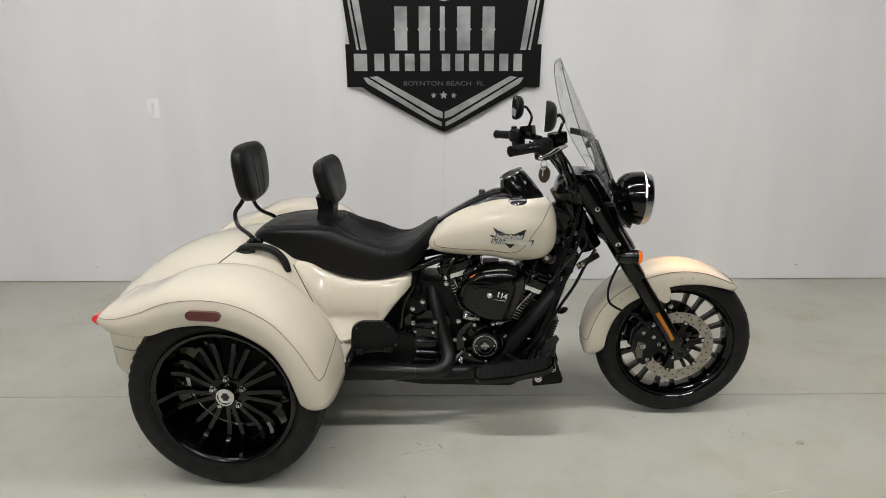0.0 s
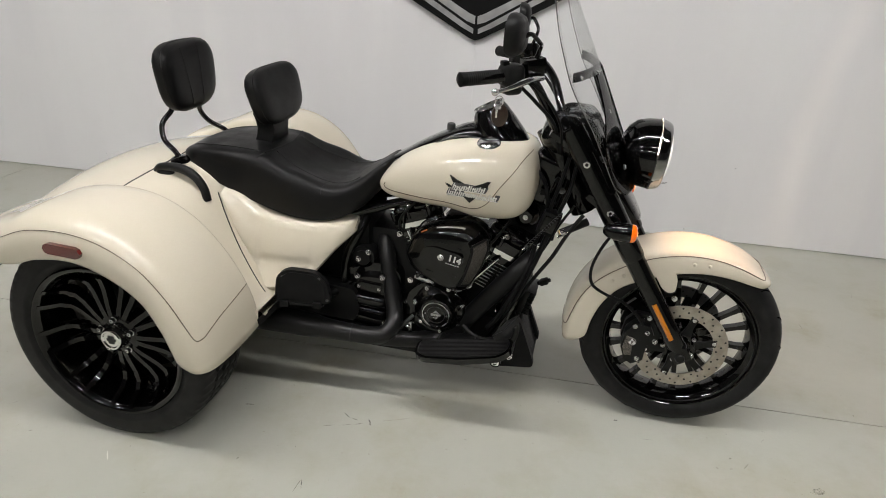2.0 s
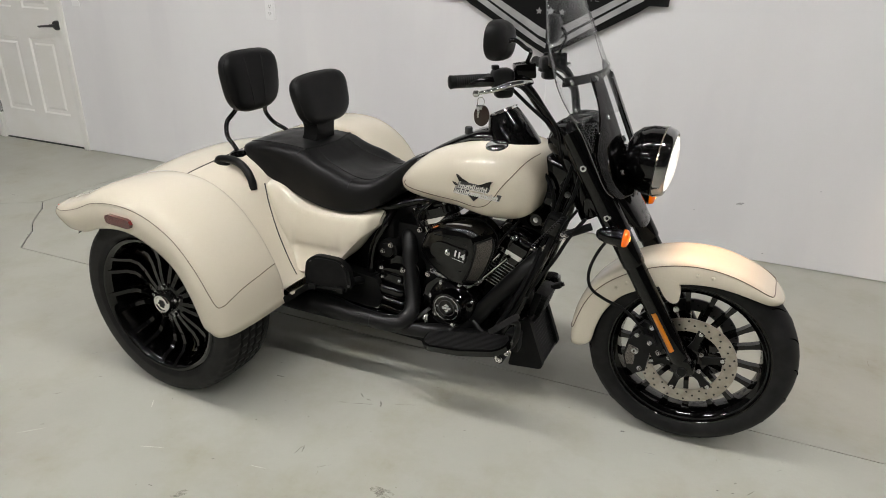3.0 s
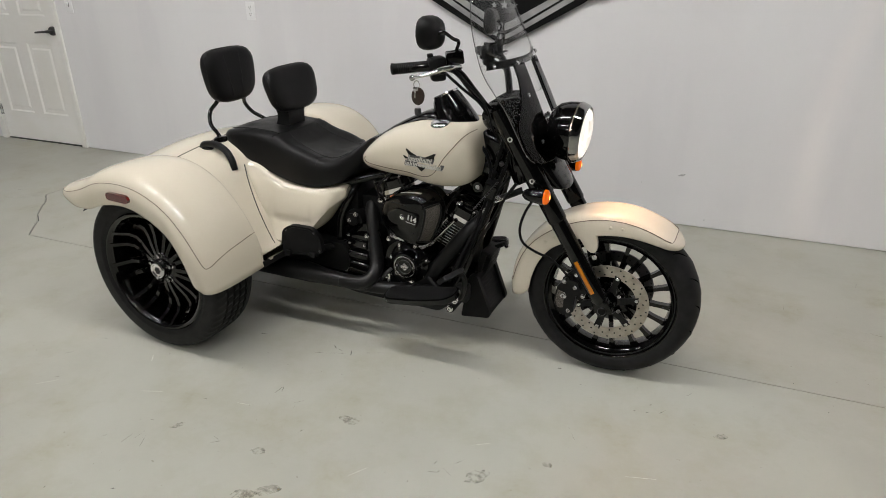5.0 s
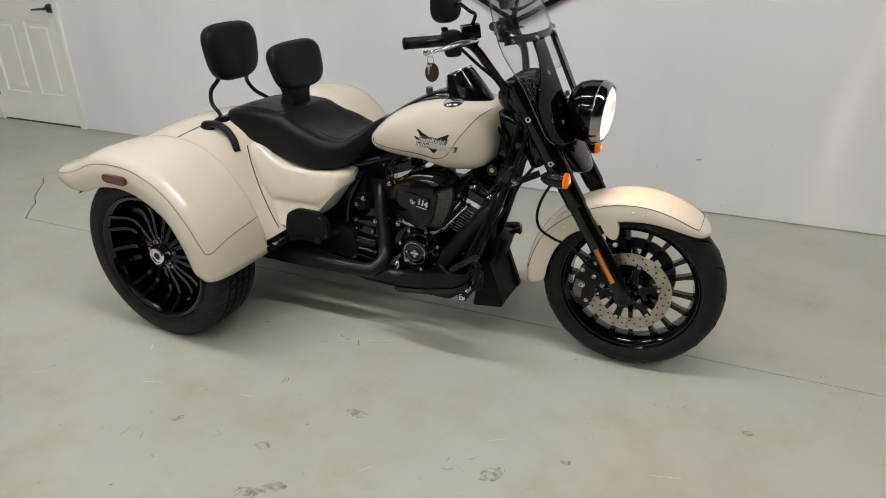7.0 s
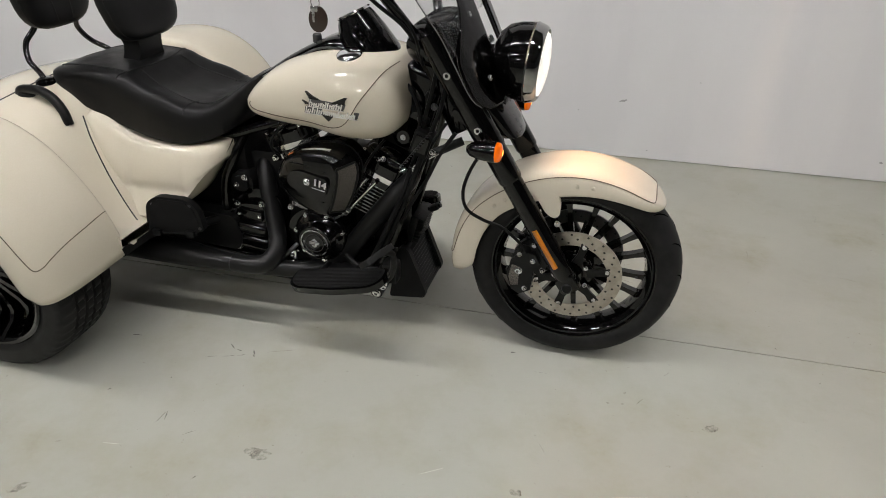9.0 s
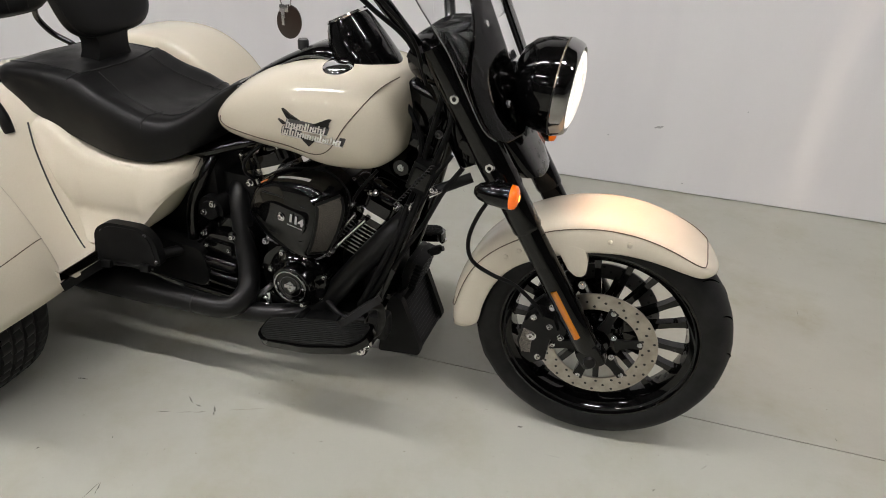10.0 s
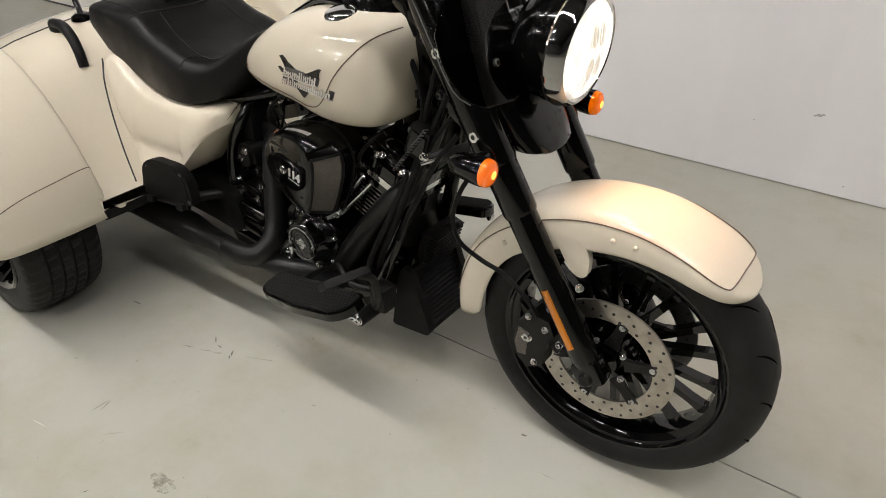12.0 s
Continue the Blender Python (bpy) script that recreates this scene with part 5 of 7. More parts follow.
for s in (-1, 1):
    y = s * 0.118
    leg = part("fork_leg", tube([fork_at(0.63, y), fork_at(0.60, y), fork_at(0.42, y), fork_at(0.345, y), fork_at(0.315, y)], [0.029, 0.0295, 0.0295, 0.029, 0.02], 24, smooth=False), GLOSS, trike, "gloss black lower fork leg")
    part("axle_clamp", box(fork_at(0.318, y), (0.06, 0.05, 0.055), 0.012, (0, -35, 0)), GLOSS, leg)
    part("axle_end", lathe([(0, s * 0.150), (0.012, s * 0.150), (0.015, s * 0.146), (0.015, s * 0.12)], 20, at=(AXLE_F.x, 0, AXLE_F.z)), SATIN, leg)
    m = Matrix.Translation(fork_at(0.428, y)) @ FORK_DIR.to_track_quat("Z", "Y").to_matrix().to_4x4()
    a, b = fork_at(0.484, y), fork_at(0.374, y)
    part("reflector", rod(a + Vector((-0.002, s * 0.0265, 0)), b + Vector((-0.002, s * 0.0265, 0)), 0.0085, 8), AMBER_REFLECTOR, leg, "amber side reflector strip")
    cover = part("fork_cover", tube([fork_at(0.98, y), fork_at(0.90, y), fork_at(0.74, y), fork_at(0.705, y), fork_at(0.698, y)], [0.034, 0.0365, 0.0365, 0.0365, 0.034], 24, smooth=False), GLOSS, trike, "gloss black fork cover tube")
    part("seal_ring", tube([fork_at(0.70, y), fork_at(0.618, y), fork_at(0.612, y)], [0.0335, 0.0335, 0.031], 24, smooth=False), GLOSS, cover)
    for q in ((1.289, 0.889), (1.374, 0.754)):
        bolt("cover_bolt", (q[0], s * 0.1445, q[1]), (-0.1, s, 0.05), 0.0115, 0.011, CHROME, cover)
    part("cover_plate", plate([(1.268, 0.925), (1.300, 0.925), (1.396, 0.765), (1.392, 0.738), (1.358, 0.738), (1.268, 0.885)], s * 0.108, s * 0.144, 0.014, segments=4), GLOSS, cover, angle=60)
    # turn signal
    at = (1.432, s * 0.203, 0.724)
    sig = part("turn_signal", lathe([(0, -0.074), (0.009, -0.073), (0.018, -0.062), (0.024, -0.042), (0.0265, -0.016), (0.027, 0.0), (0.0262, 0.003), (0.024, 0.003)], 32, axis="x", at=at), GLOSS, trike, "gloss black bullet turn signal with a lit amber lens", angle=60)
    part("lens", lathe([(0.0258, 0.002), (0.0258, 0.008), (0.0235, 0.0145), (0.016, 0.0185), (0, 0.0205)], 32, axis="x", at=at), AMBER, sig, "amber lens", angle=60)
    part("lens_rib", join(*[tube([(at[0] + 0.0195 - 26.0 * (z * z + y * y) * 0.75, at[1] + y, at[2] + z) for z in np.linspace(-0.014, 0.014, 7)], 0.0009, 5, smooth=False) for y in (-0.009, -0.003, 0.003, 0.009)]), AMBER, sig)
    part("bulb_glow", lathe([(0.0075, 0.0206), (0.004, 0.0212), (0, 0.0214)], 16, axis="x", at=at), AMBER_HOT, sig)
    part("stalk", rod((1.40, s * 0.13, 0.728), (1.398, s * 0.185, 0.725), 0.011), GLOSS, sig)

part("upper_clamp", box((1.225, 0, 0.940), (0.11, 0.28, 0.035), 0.014, (0, 32, 0)), GLOSS, trike, "black upper fork clamp")
part("clamp_cover", pad((1.226, 0, 0.930), (0.165, 0.205, 0.110), (0, 14, 0), 3.0, 40, 24), GLOSS, trike, "gloss black domed cover over the handlebar clamp", angle=70)
part("lower_clamp", box((1.345, 0, 0.775), (0.10, 0.29, 0.04), 0.014, (0, 32, 0)), GLOSS, trike)
part("steering_head", join(rod((1.165, 0, 0.945), (1.30, 0, 0.70), 0.042, 20), box((1.165, 0, 0.79), (0.11, 0.08, 0.16), 0.025, (0, 20, 0), 4)), GLOSS, trike, "black steering head")
part("fork_shroud", loft([[Vector((x + 0.008 + 0.048 * math.copysign(abs(math.cos(a)) ** 0.7, math.cos(a)), w * 0.94 * math.copysign(abs(math.sin(a)) ** 0.6, math.sin(a)), z)) for a in (2 * math.pi * k / 28 for k in range(28))] for x, w, z in ((1.235, 0.105, 1.005), (1.25, 0.112, 0.99), (1.30, 0.112, 0.90), (1.355, 0.105, 0.80), (1.392, 0.10, 0.745), (1.412, 0.082, 0.712), (1.413, 0.06, 0.705))]), GLOSS, trike, "gloss black shroud between the forks", angle=50)

# ---- headlight ----
HL = (0, 0, 0.902)
tilt = pose(1.43, 0, 0.902, 0, 4, 0) @ Matrix.Translation((-1.43, 0, -0.902))
head = part("headlight", move(lathe([(0, 1.372), (0.040, 1.374), (0.070, 1.386), (0.089, 1.406), (0.099, 1.436), (0.1025, 1.4715)], 64, axis="x", at=HL), tilt), GLOSS, trike, "large round gloss black headlight, lit", angle=60)
# Black ring added to keep the edge of the light slit dark.
part("headlight_slit_ring", move(lathe([(0.1001, 1.4746), (0.1040, 1.4746), (0.1040, 1.4754), (0.1001, 1.4754)], 64, True, axis="x", at=HL), tilt), SLOT, head)
part("headlight_ring", move(lathe([(0.1040, 1.4755), (0.1040, 1.479), (0.1022, 1.483), (0.0990, 1.495), (0.0945, 1.503), (0.0895, 1.506), (0.0875, 1.502), (0.086, 1.490)], 64, axis="x", at=HL), tilt), DARK_CHROME, head, "dark chrome trim ring", angle=60)


def lens_x(r):
    return 1.497 + 0.021 * math.sqrt(max(0.0, 1 - (r / 0.087) ** 2))


part("headlight_lens", move(lathe([(0.0862 * f, lens_x(0.0862 * f)) for f in (1.02, 0.97, 0.9, 0.8, 0.65, 0.5, 0.3, 0.0)], 64, axis="x", at=HL), tilt), LAMP_LENS, head, "bright ribbed headlight lens", angle=60)
for k in range(15):
    y = -0.070 + 0.010 * k
    h = math.sqrt(max(0.080 ** 2 - y * y, 0))
    pts = [(lens_x(math.hypot(y, z)), y, 0.902 + z) for z in np.linspace(-h, h, 13)]
    part("lens_rib", move(tube(pts, 0.0012, 6, smooth=False), tilt), LAMP_LENS, head)
for z in (0.030, -0.026):
    for y in (-0.012, 0.012):
        cell = [Vector((lens_x(math.hypot(y + 0.011 * math.cos(a), z + 0.021 * math.sin(a))) + 0.0011, y + 0.0105 * math.cos(a), 0.902 + z + 0.020 * math.sin(a))) for a in (2 * math.pi * k / 20 for k in range(20))]
        back = [v - Vector((0.004, 0, 0)) for v in cell]
        part("led_module", move(loft([back, cell]), tilt), LAMP_DIM, head, "shaded lamp element behind the lens")
part("headlight_bracket", join(box((1.36, 0, 0.795), (0.12, 0.06, 0.02), 0.006), rod((1.30, 0, 0.80), (1.38, 0, 0.83), 0.02)), SATIN, trike)
beam = bpy.data.lights.new("headlight_beam", "SPOT")
beam.energy, beam.spot_size, beam.spot_blend, beam.shadow_soft_size, beam.color = HEADLIGHT_POWER, radians(150), 0.6, 0.08, (1.0, 0.52, 0.22)
lamp = new("headlight_beam", beam)
lamp.matrix_basis = look((1.56, 0, 0.885), (2.6, 0, 0.35))

# Point lamp added behind the slit to throw the arc on the wall.
arc_light = bpy.data.lights.new("headlight_arc_lamp", "POINT")
arc_light.energy, arc_light.shadow_soft_size, arc_light.color = 46.0, 0.003, (1.0, 0.82, 0.64)
inside = new("headlight_arc_lamp", arc_light)
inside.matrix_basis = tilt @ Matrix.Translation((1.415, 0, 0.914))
# Unseen baffle added to keep that lamp off the fender and floor.
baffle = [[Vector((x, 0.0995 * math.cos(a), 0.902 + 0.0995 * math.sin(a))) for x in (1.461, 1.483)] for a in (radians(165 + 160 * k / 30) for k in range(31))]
part("arc_baffle", move(loft(baffle, cap=False, wrap=False), tilt), SLOT, head)

# ---- windshield ----
def shield(y, z):
    return Vector((1.285 - 0.50 * (z - 1.13) - 1.1 * y * y - (0.02 * (1.13 - z) if z < 1.13 else 0.0), y, z))


def shield_sheet(name, rows, mat, label, push=0.0):
    """Rows of (height, inner y, outer y); push sets the sheet in front of the screen."""
    rings = []
    for z, y0, y1 in rows:
        rings.append([shield(y0 + (y1 - y0) * k / 24, z) + Vector((push, 0, 0)) for k in range(25)])
    ob = part(name, loft(rings, cap=False, wrap=False), mat, windshield, label, angle=80)
    s = ob.modifiers.new("thickness", "SOLIDIFY")
    s.thickness, s.offset = 0.0035, 0.0
    ob.visible_shadow = False
    return ob


def outer(z):
    return curve_at([(0.822, 0.172), (0.835, 0.196), (0.86, 0.211), (0.92, 0.217), (1.00, 0.224), (1.05, 0.238), (1.09, 0.248), (1.13, 0.250), (1.18, 0.241), (1.236, 0.227), (1.285, 0.206), (1.34, 0.176), (1.38, 0.143), (1.405, 0.100), (1.416, 0.05), (1.419, 0.01)], z, 1)


windshield = tagged(new("windshield"), "clear windshield with smoked lower lobes on black brackets")
windshield.parent = trike
shield_sheet("clear_screen", [(z, -outer(z), outer(z)) for z in (1.419, 1.417, 1.412, 1.40, 1.385, 1.36, 1.33, 1.28, 1.22, 1.16, 1.10, 1.05, 1.03)], CLEAR, "clear polycarbonate screen")
LOBE = [(0.822, 0.108, 0.168), (0.835, 0.084, 0.194), (0.86, 0.068, 0.211), (0.92, 0.056, 0.216), (0.95, 0.054, 0.208), (0.98, 0.053, 0.184), (1.01, 0.052, 0.157), (1.05, 0.051, 0.134), (1.09, 0.050, 0.120), (1.13, 0.050, 0.112)]
for s in (-1, 1):
    shield_sheet("smoked_lobe", [(z, s * (curve_at(LOBE, z, 1)), s * curve_at(LOBE, z, 2)) for z in (1.128, 1.09, 1.05, 1.0295, 1.00, 0.97, 0.94, 0.90, 0.87, 0.85, 0.835, 0.826, 0.822)], SMOKE, "smoked lower windshield lobe", 0.0055)
    shield_sheet("clear_corner", [(z, s * (curve_at(LOBE, z, 2) + 0.0005), s * outer(z)) for z in (1.0295, 1.00, 0.98, 0.96, 0.945)], CLEAR, "clear corner of the screen")
    edge = [shield(s * outer(z), z) for z in np.linspace(0.83, 1.41, 44)]
    part("edge", tube(edge, 0.0014, 6, smooth=False), EDGE, windshield)
    strut = part("strut", loft([[shield(s * y, z) + Vector((dx - 0.010, dy, 0)) for dx, dy in ((0, -0.015), (0.006, -0.015), (0.006, 0.015), (0, 0.015))] for y, z in ((0.088, 1.135), (0.092, 1.08), (0.098, 1.0), (0.108, 0.93), (0.118, 0.875))]), SATIN, windshield, "flat black windshield strut")
    for z, y in ((1.13, 0.088), (1.03, 0.096), (0.885, 0.117)):
        bolt("strut_bolt", shield(s * y, z) + Vector((0.004, 0, 0)), (0.9, 0, 0.4), 0.0065, 0.004, ALU, strut)
    part("strut_arm", tube([shield(s * 0.112, 0.90) + Vector((-0.01, 0, 0)), (1.33, s * 0.122, 0.90), (1.28, s * 0.122, 0.91)], 0.008, 10), SATIN, strut)
    bolt("bar_bolt", shield(s * 0.205, 1.132) + Vector((0.006, 0, 0)), (0.9, -0.2 * s, 0.4), 0.0065, 0.004, ALU, windshield)
bar = [[shield(y, 1.132) + Vector((dx, 0, dz)) for dx, dz in ((-0.012, -0.012), (-0.005, -0.012), (-0.005, 0.012), (-0.012, 0.012))] for y in np.linspace(-0.215, 0.215, 20)]
part("cross_bar", loft(bar), SATIN, windshield, "flat black cross bar")

# ---- handlebar ----
bars = part("handlebar", tube([(0.96, -0.347, 1.124), (1.05, -0.285, 1.130), (1.105, -0.245, 1.126), (1.131, -0.215, 1.102), (1.160, -0.170, 1.042), (1.183, -0.120, 0.985), (1.205, -0.080, 0.937), (1.215, -0.04, 0.922), (1.218, 0.0, 0.920),
                            (1.215, 0.04, 0.922), (1.203, 0.08, 0.942), (1.178, 0.125, 0.995), (1.148, 0.18, 1.052), (1.105, 0.235, 1.090), (1.065, 0.268, 1.100), (1.015, 0.310, 1.098), (0.933, 0.425, 1.089)], 0.0135, 14, 8), GLOSS, trike, "gloss black handlebar with grips and controls")
for y in (-0.045, 0.045):
    part("riser", box((1.214, y, 0.930), (0.045, 0.035, 0.055), 0.012), GLOSS, bars)


def controls(s, end, inn, mirror_at):
    e, i = Vector(end), Vector(inn)
    d = (i - e).normalized()
    grip = part("grip", tube([e, e + d * 0.004, e + d * 0.012, e + d * 0.02, e + d * 0.115, e + d * 0.12], [0.013, 0.0185, 0.0175, 0.017, 0.017, 0.019], 20, smooth=False), PLASTIC, bars, "black ribbed rubber grip")
    ringm = bmesh.new()
    for k in range(16):
        p = e + d * (0.020 + 0.0058 * k)
        tube([p, p + d * 0.0034], 0.0173, 20, smooth=False, bm=ringm)
    part("grip_ribs", ringm, RUBBER, grip)
    hd = e + d * 0.148
    m = Matrix.Translation(hd) @ d.to_track_quat("X", "Z").to_matrix().to_4x4()
    part("switch_housing", move(pad((0, 0, 0), (0.062, 0.056, 0.058), power=4), m), SATIN, bars, "black switch housing")
    part("switch", move(box((0.0, 0.022 * s * -1, -0.016), (0.03, 0.016, 0.014), 0.003), m), PLASTIC, bars)
    part("thumb_switch", move(box((-0.02, 0, 0.032), (0.018, 0.02, 0.012), 0.003), m), PLASTIC, bars)
    part("switch_pod", move(pad((0.004, 0.004, -0.030), (0.050, 0.046, 0.040), power=4), m), SATIN, bars, "lower switch pod")
    md = e + d * 0.19
    part("master_cylinder", box(md + Vector((0.018, 0, 0.022)), (0.055, 0.045, 0.042), 0.006, (0, -8, 35 * -s)), GLOSS, bars, "black fluid reservoir")
    piv = md + Vector((0.042, -s * -0.012, -0.004))
    tip = e + Vector((0.100, s * 0.045, -0.012))
    mid = (piv + tip) / 2 + Vector((0.014, s * -0.004, 0.004))
    part("brake_lever" if s < 0 else "clutch_lever", join(tube([piv, mid + (piv - mid) * 0.5 + Vector((0.004, 0, 0.005)), mid + Vector((0, 0, 0.004)), mid + (tip - mid) * 0.5 + Vector((0.002, 0, 0.0)), tip], [0.011, 0.012, 0.0105, 0.008, 0.0055], 14, flat=0.75), ball(tip, 0.009)), CHROME, bars, "polished metal hand lever")
    # mirror
    c = Vector(mirror_at)
    glass_dir = Vector((-1, -0.10 * s, 0.03)).normalized()
    mm = Matrix.Translation(c) @ glass_dir.to_track_quat("Z", "Y").to_matrix().to_4x4()
    shape = [(0.070 * math.copysign(abs(math.cos(a)) ** 0.75, math.cos(a)), 0.051 * math.copysign(abs(math.sin(a)) ** 0.8, math.sin(a)) + 0.006 * math.cos(a)) for a in (2 * math.pi * k / 40 for k in range(40))]
    shell = loft([[Vector((x * f, y * f, z)) for x, y in shape] for f, z in ((0.93, 0.004), (0.985, 0.005), (1.0, 0.0), (0.98, -0.010), (0.88, -0.021), (0.65, -0.029), (0.3, -0.033))])
    mir = part("mirror", move(shell, mm), SATIN, bars, "oval black rear-view mirror")
    bm = bmesh.new()
    bm.faces.new([bm.verts.new((x * 0.93, y * 0.93, 0.0062)) for x, y in shape])
    part("mirror_glass", move(bm, mm), MIRROR, mir)
    base = md + Vector((0.02, 0, 0.035))
    back = c - glass_dir * 0.03
    part("mirror_stem", tube([base, base + Vector((0.012, 0, 0.035)), (base + back) / 2 + Vector((0.022, 0, 0.016)), back + Vector((0.014, s * -0.012, 0.004)), back], 0.0055, 10), GLOSS, mir)


controls(-1, (0.952, -0.352, 1.126), (1.055, -0.272, 1.132), (1.072, -0.318, 1.238))
controls(1, (0.925, 0.435, 1.088), (1.015, 0.310, 1.098), (1.003, 0.350, 1.212))
cables = []
for pts, r in (([(1.075, -0.235, 1.115), (1.135, -0.215, 1.06), (1.185, -0.15, 0.99), (1.205, -0.10, 0.90)], 0.005), ([(1.09, -0.25, 1.135), (1.15, -0.235, 1.09), (1.20, -0.165, 1.0), (1.215, -0.12, 0.90)], 0.0042),
               ([(1.06, 0.26, 1.08), (1.12, 0.24, 1.04), (1.18, 0.16, 0.97), (1.20, 0.11, 0.90)], 0.005)):
    part("control_cable", tube(pts, r, 8), PLASTIC, bars)
for pts, r in (([(1.395, -0.165, 0.712), (1.362, -0.175, 0.65), (1.345, -0.175, 0.585), (1.355, -0.165, 0.53), (1.40, -0.150, 0.495), (1.45, -0.140, 0.475), (1.50, -0.135, 0.435), (1.525, -0.13, 0.40)], 0.0048),
               ([(1.30, -0.10, 0.72), (1.262, -0.12, 0.66), (1.225, -0.125, 0.58), (1.18, -0.12, 0.50), (1.14, -0.11, 0.42)], 0.006),
               ([(1.27, -0.09, 0.74), (1.235, -0.10, 0.68), (1.20, -0.10, 0.60), (1.15, -0.10, 0.50), (1.10, -0.10, 0.40)], 0.0045)):
    part("brake_line", tube(pts, r, 8), PLASTIC, trike, "black rubber brake hose")

# caliper
for s in (-1, 1):
    o = [(AXLE_F.x + r * math.cos(radians(d)), AXLE_F.z + r * math.sin(radians(d))) for r, d in ((0.100, 148), (0.104, 165), (0.104, 185), (0.112, 200), (0.150, 203), (0.168, 195), (0.178, 180), (0.178, 162), (0.166, 148), (0.13, 140))]
    cal = part("brake_caliper", plate(o, s * 0.085, s * 0.128, 0.010, segments=3), SATIN, trike, "black four-piston brake caliper")
    part("caliper_inner", plate(o, s * 0.036, s * 0.056, 0.008), SATIN, cal)
    o2 = [(AXLE_F.x + r * math.cos(radians(d)), AXLE_F.z + r * math.sin(radians(d))) for r, d in ((0.145, 166), (0.143, 180), (0.145, 190), (0.166, 190), (0.172, 180), (0.170, 166))]
    part("caliper_badge_plate", plate(o2, s * 0.126, s * 0.131, 0.001), MESH, cal, "silver knurled plate")
    for r, d, rr in ((0.148, 171, 0.0105), (0.122, 150, 0.006), (0.128, 196, 0.006), (0.165, 152, 0.006)):
        bolt("caliper_bolt", (AXLE_F.x + r * math.cos(radians(d)), s * 0.128, AXLE_F.z + r * math.sin(radians(d))), (0, s, 0), rr, 0.006, ALU, cal)
    part("caliper_mount", plate([(1.525, 0.43), (1.565, 0.42), (1.585, 0.36), (1.57, 0.31), (1.54, 0.33), (1.535, 0.39)], s * 0.095, s * 0.112, 0.004), SATIN, cal)
    for q in ((1.543, 0.418), (1.572, 0.338)):
        bolt("mount_bolt", (q[0], s * 0.112, q[1]), (0, s, 0), 0.0065, 0.008, ALU, cal)

# ---- engine ----
crankcase = part("crankcase", join(plate(rounded([(0.72, 0.26), (0.80, 0.21), (0.96, 0.22), (1.02, 0.28), (1.02, 0.36), (0.97, 0.40), (0.80, 0.43), (0.73, 0.40)], 0.02), -0.03, 0.13, 0.02, segments=3),
                                   plate(rounded([(0.775, 0.29), (0.83, 0.245), (0.92, 0.245), (0.965, 0.30), (0.962, 0.385), (0.92, 0.43), (0.83, 0.43), (0.775, 0.38)], 0.03), -0.135, -0.03, 0.012, segments=3)), GLOSS, trike, "gloss black v-twin crankcase")
TC = (0.887, 0, 0.346)
part("timer_cover", lathe([(0.086, -0.125), (0.086, -0.142), (0.078, -0.152), (0.068, -0.158), (0.060, -0.166), (0.056, -0.180), (0.052, -0.186), (0.0, -0.188)], 48, at=TC), GLOSS, crankcase, "round gloss black timer cover", angle=40)
part("timer_ring", lathe([(0.045, -0.1865), (0.045, -0.190), (0.0425, -0.190), (0.0425, -0.1865)], 48, True, at=TC), ALU, crankcase)
part("timer_ring", lathe([(0.030, -0.1868), (0.030, -0.1890), (0.0285, -0.1890), (0.0285, -0.1868)], 48, True, at=TC), DARKSTEEL, crankcase)
part("timer_emblem", join(plate([(TC[0] - 0.016, TC[2] - 0.004), (TC[0] + 0.016, TC[2] - 0.004), (TC[0] + 0.016, TC[2] + 0.004), (TC[0] - 0.016, TC[2] + 0.004)], -0.1900, -0.187, 0.001), plate([(TC[0], TC[2] - 0.016), (TC[0] + 0.010, TC[2] - 0.007), (TC[0] - 0.010, TC[2] - 0.007)], -0.1896, -0.187, 0), plate([(TC[0], TC[2] + 0.016), (TC[0] + 0.010, TC[2] + 0.007), (TC[0] - 0.010, TC[2] + 0.007)], -0.1896, -0.187, 0)), ALU, crankcase)
for k in range(7):
    a = math.radians(51.4 * k + 18)
    part("cover_lug", rod((TC[0] + 0.081 * math.cos(a), -0.10, TC[2] + 0.081 * math.sin(a)), (TC[0] + 0.081 * math.cos(a), -0.146, TC[2] + 0.081 * math.sin(a)), 0.0115, 14, 0.002), GLOSS, crankcase)
    bolt("cover_bolt", (TC[0] + 0.081 * math.cos(a), -0.146, TC[2] + 0.081 * math.sin(a)), (0, -1, 0), 0.0062, 0.008, CHROME, crankcase)
for d in (-0.036, 0.036):
    bolt("timer_screw", (TC[0] + d, -0.187, TC[2]), (0, -1, 0), 0.0028, 0.002, ALU, crankcase)
# tappet blocks
for x, z, t in ((0.832, 0.447, 8), (0.955, 0.437, -30)):
    part("tappet_block", box((x, -0.115, z), (0.066, 0.06, 0.016), 0.004, (12, t, 0)), ALU, crankcase, "bright aluminium tappet block")
    part("tappet_guide", box((x, -0.105, z + 0.014), (0.05, 0.045, 0.02), 0.006, (0, t, 0)), ALU, crankcase)
    for d in (-0.022, 0.022):
        bolt("block_bolt", (x + d, -0.142, z + 0.004), (0, -1, 0.5), 0.006, 0.007, CHROME, crankcase)


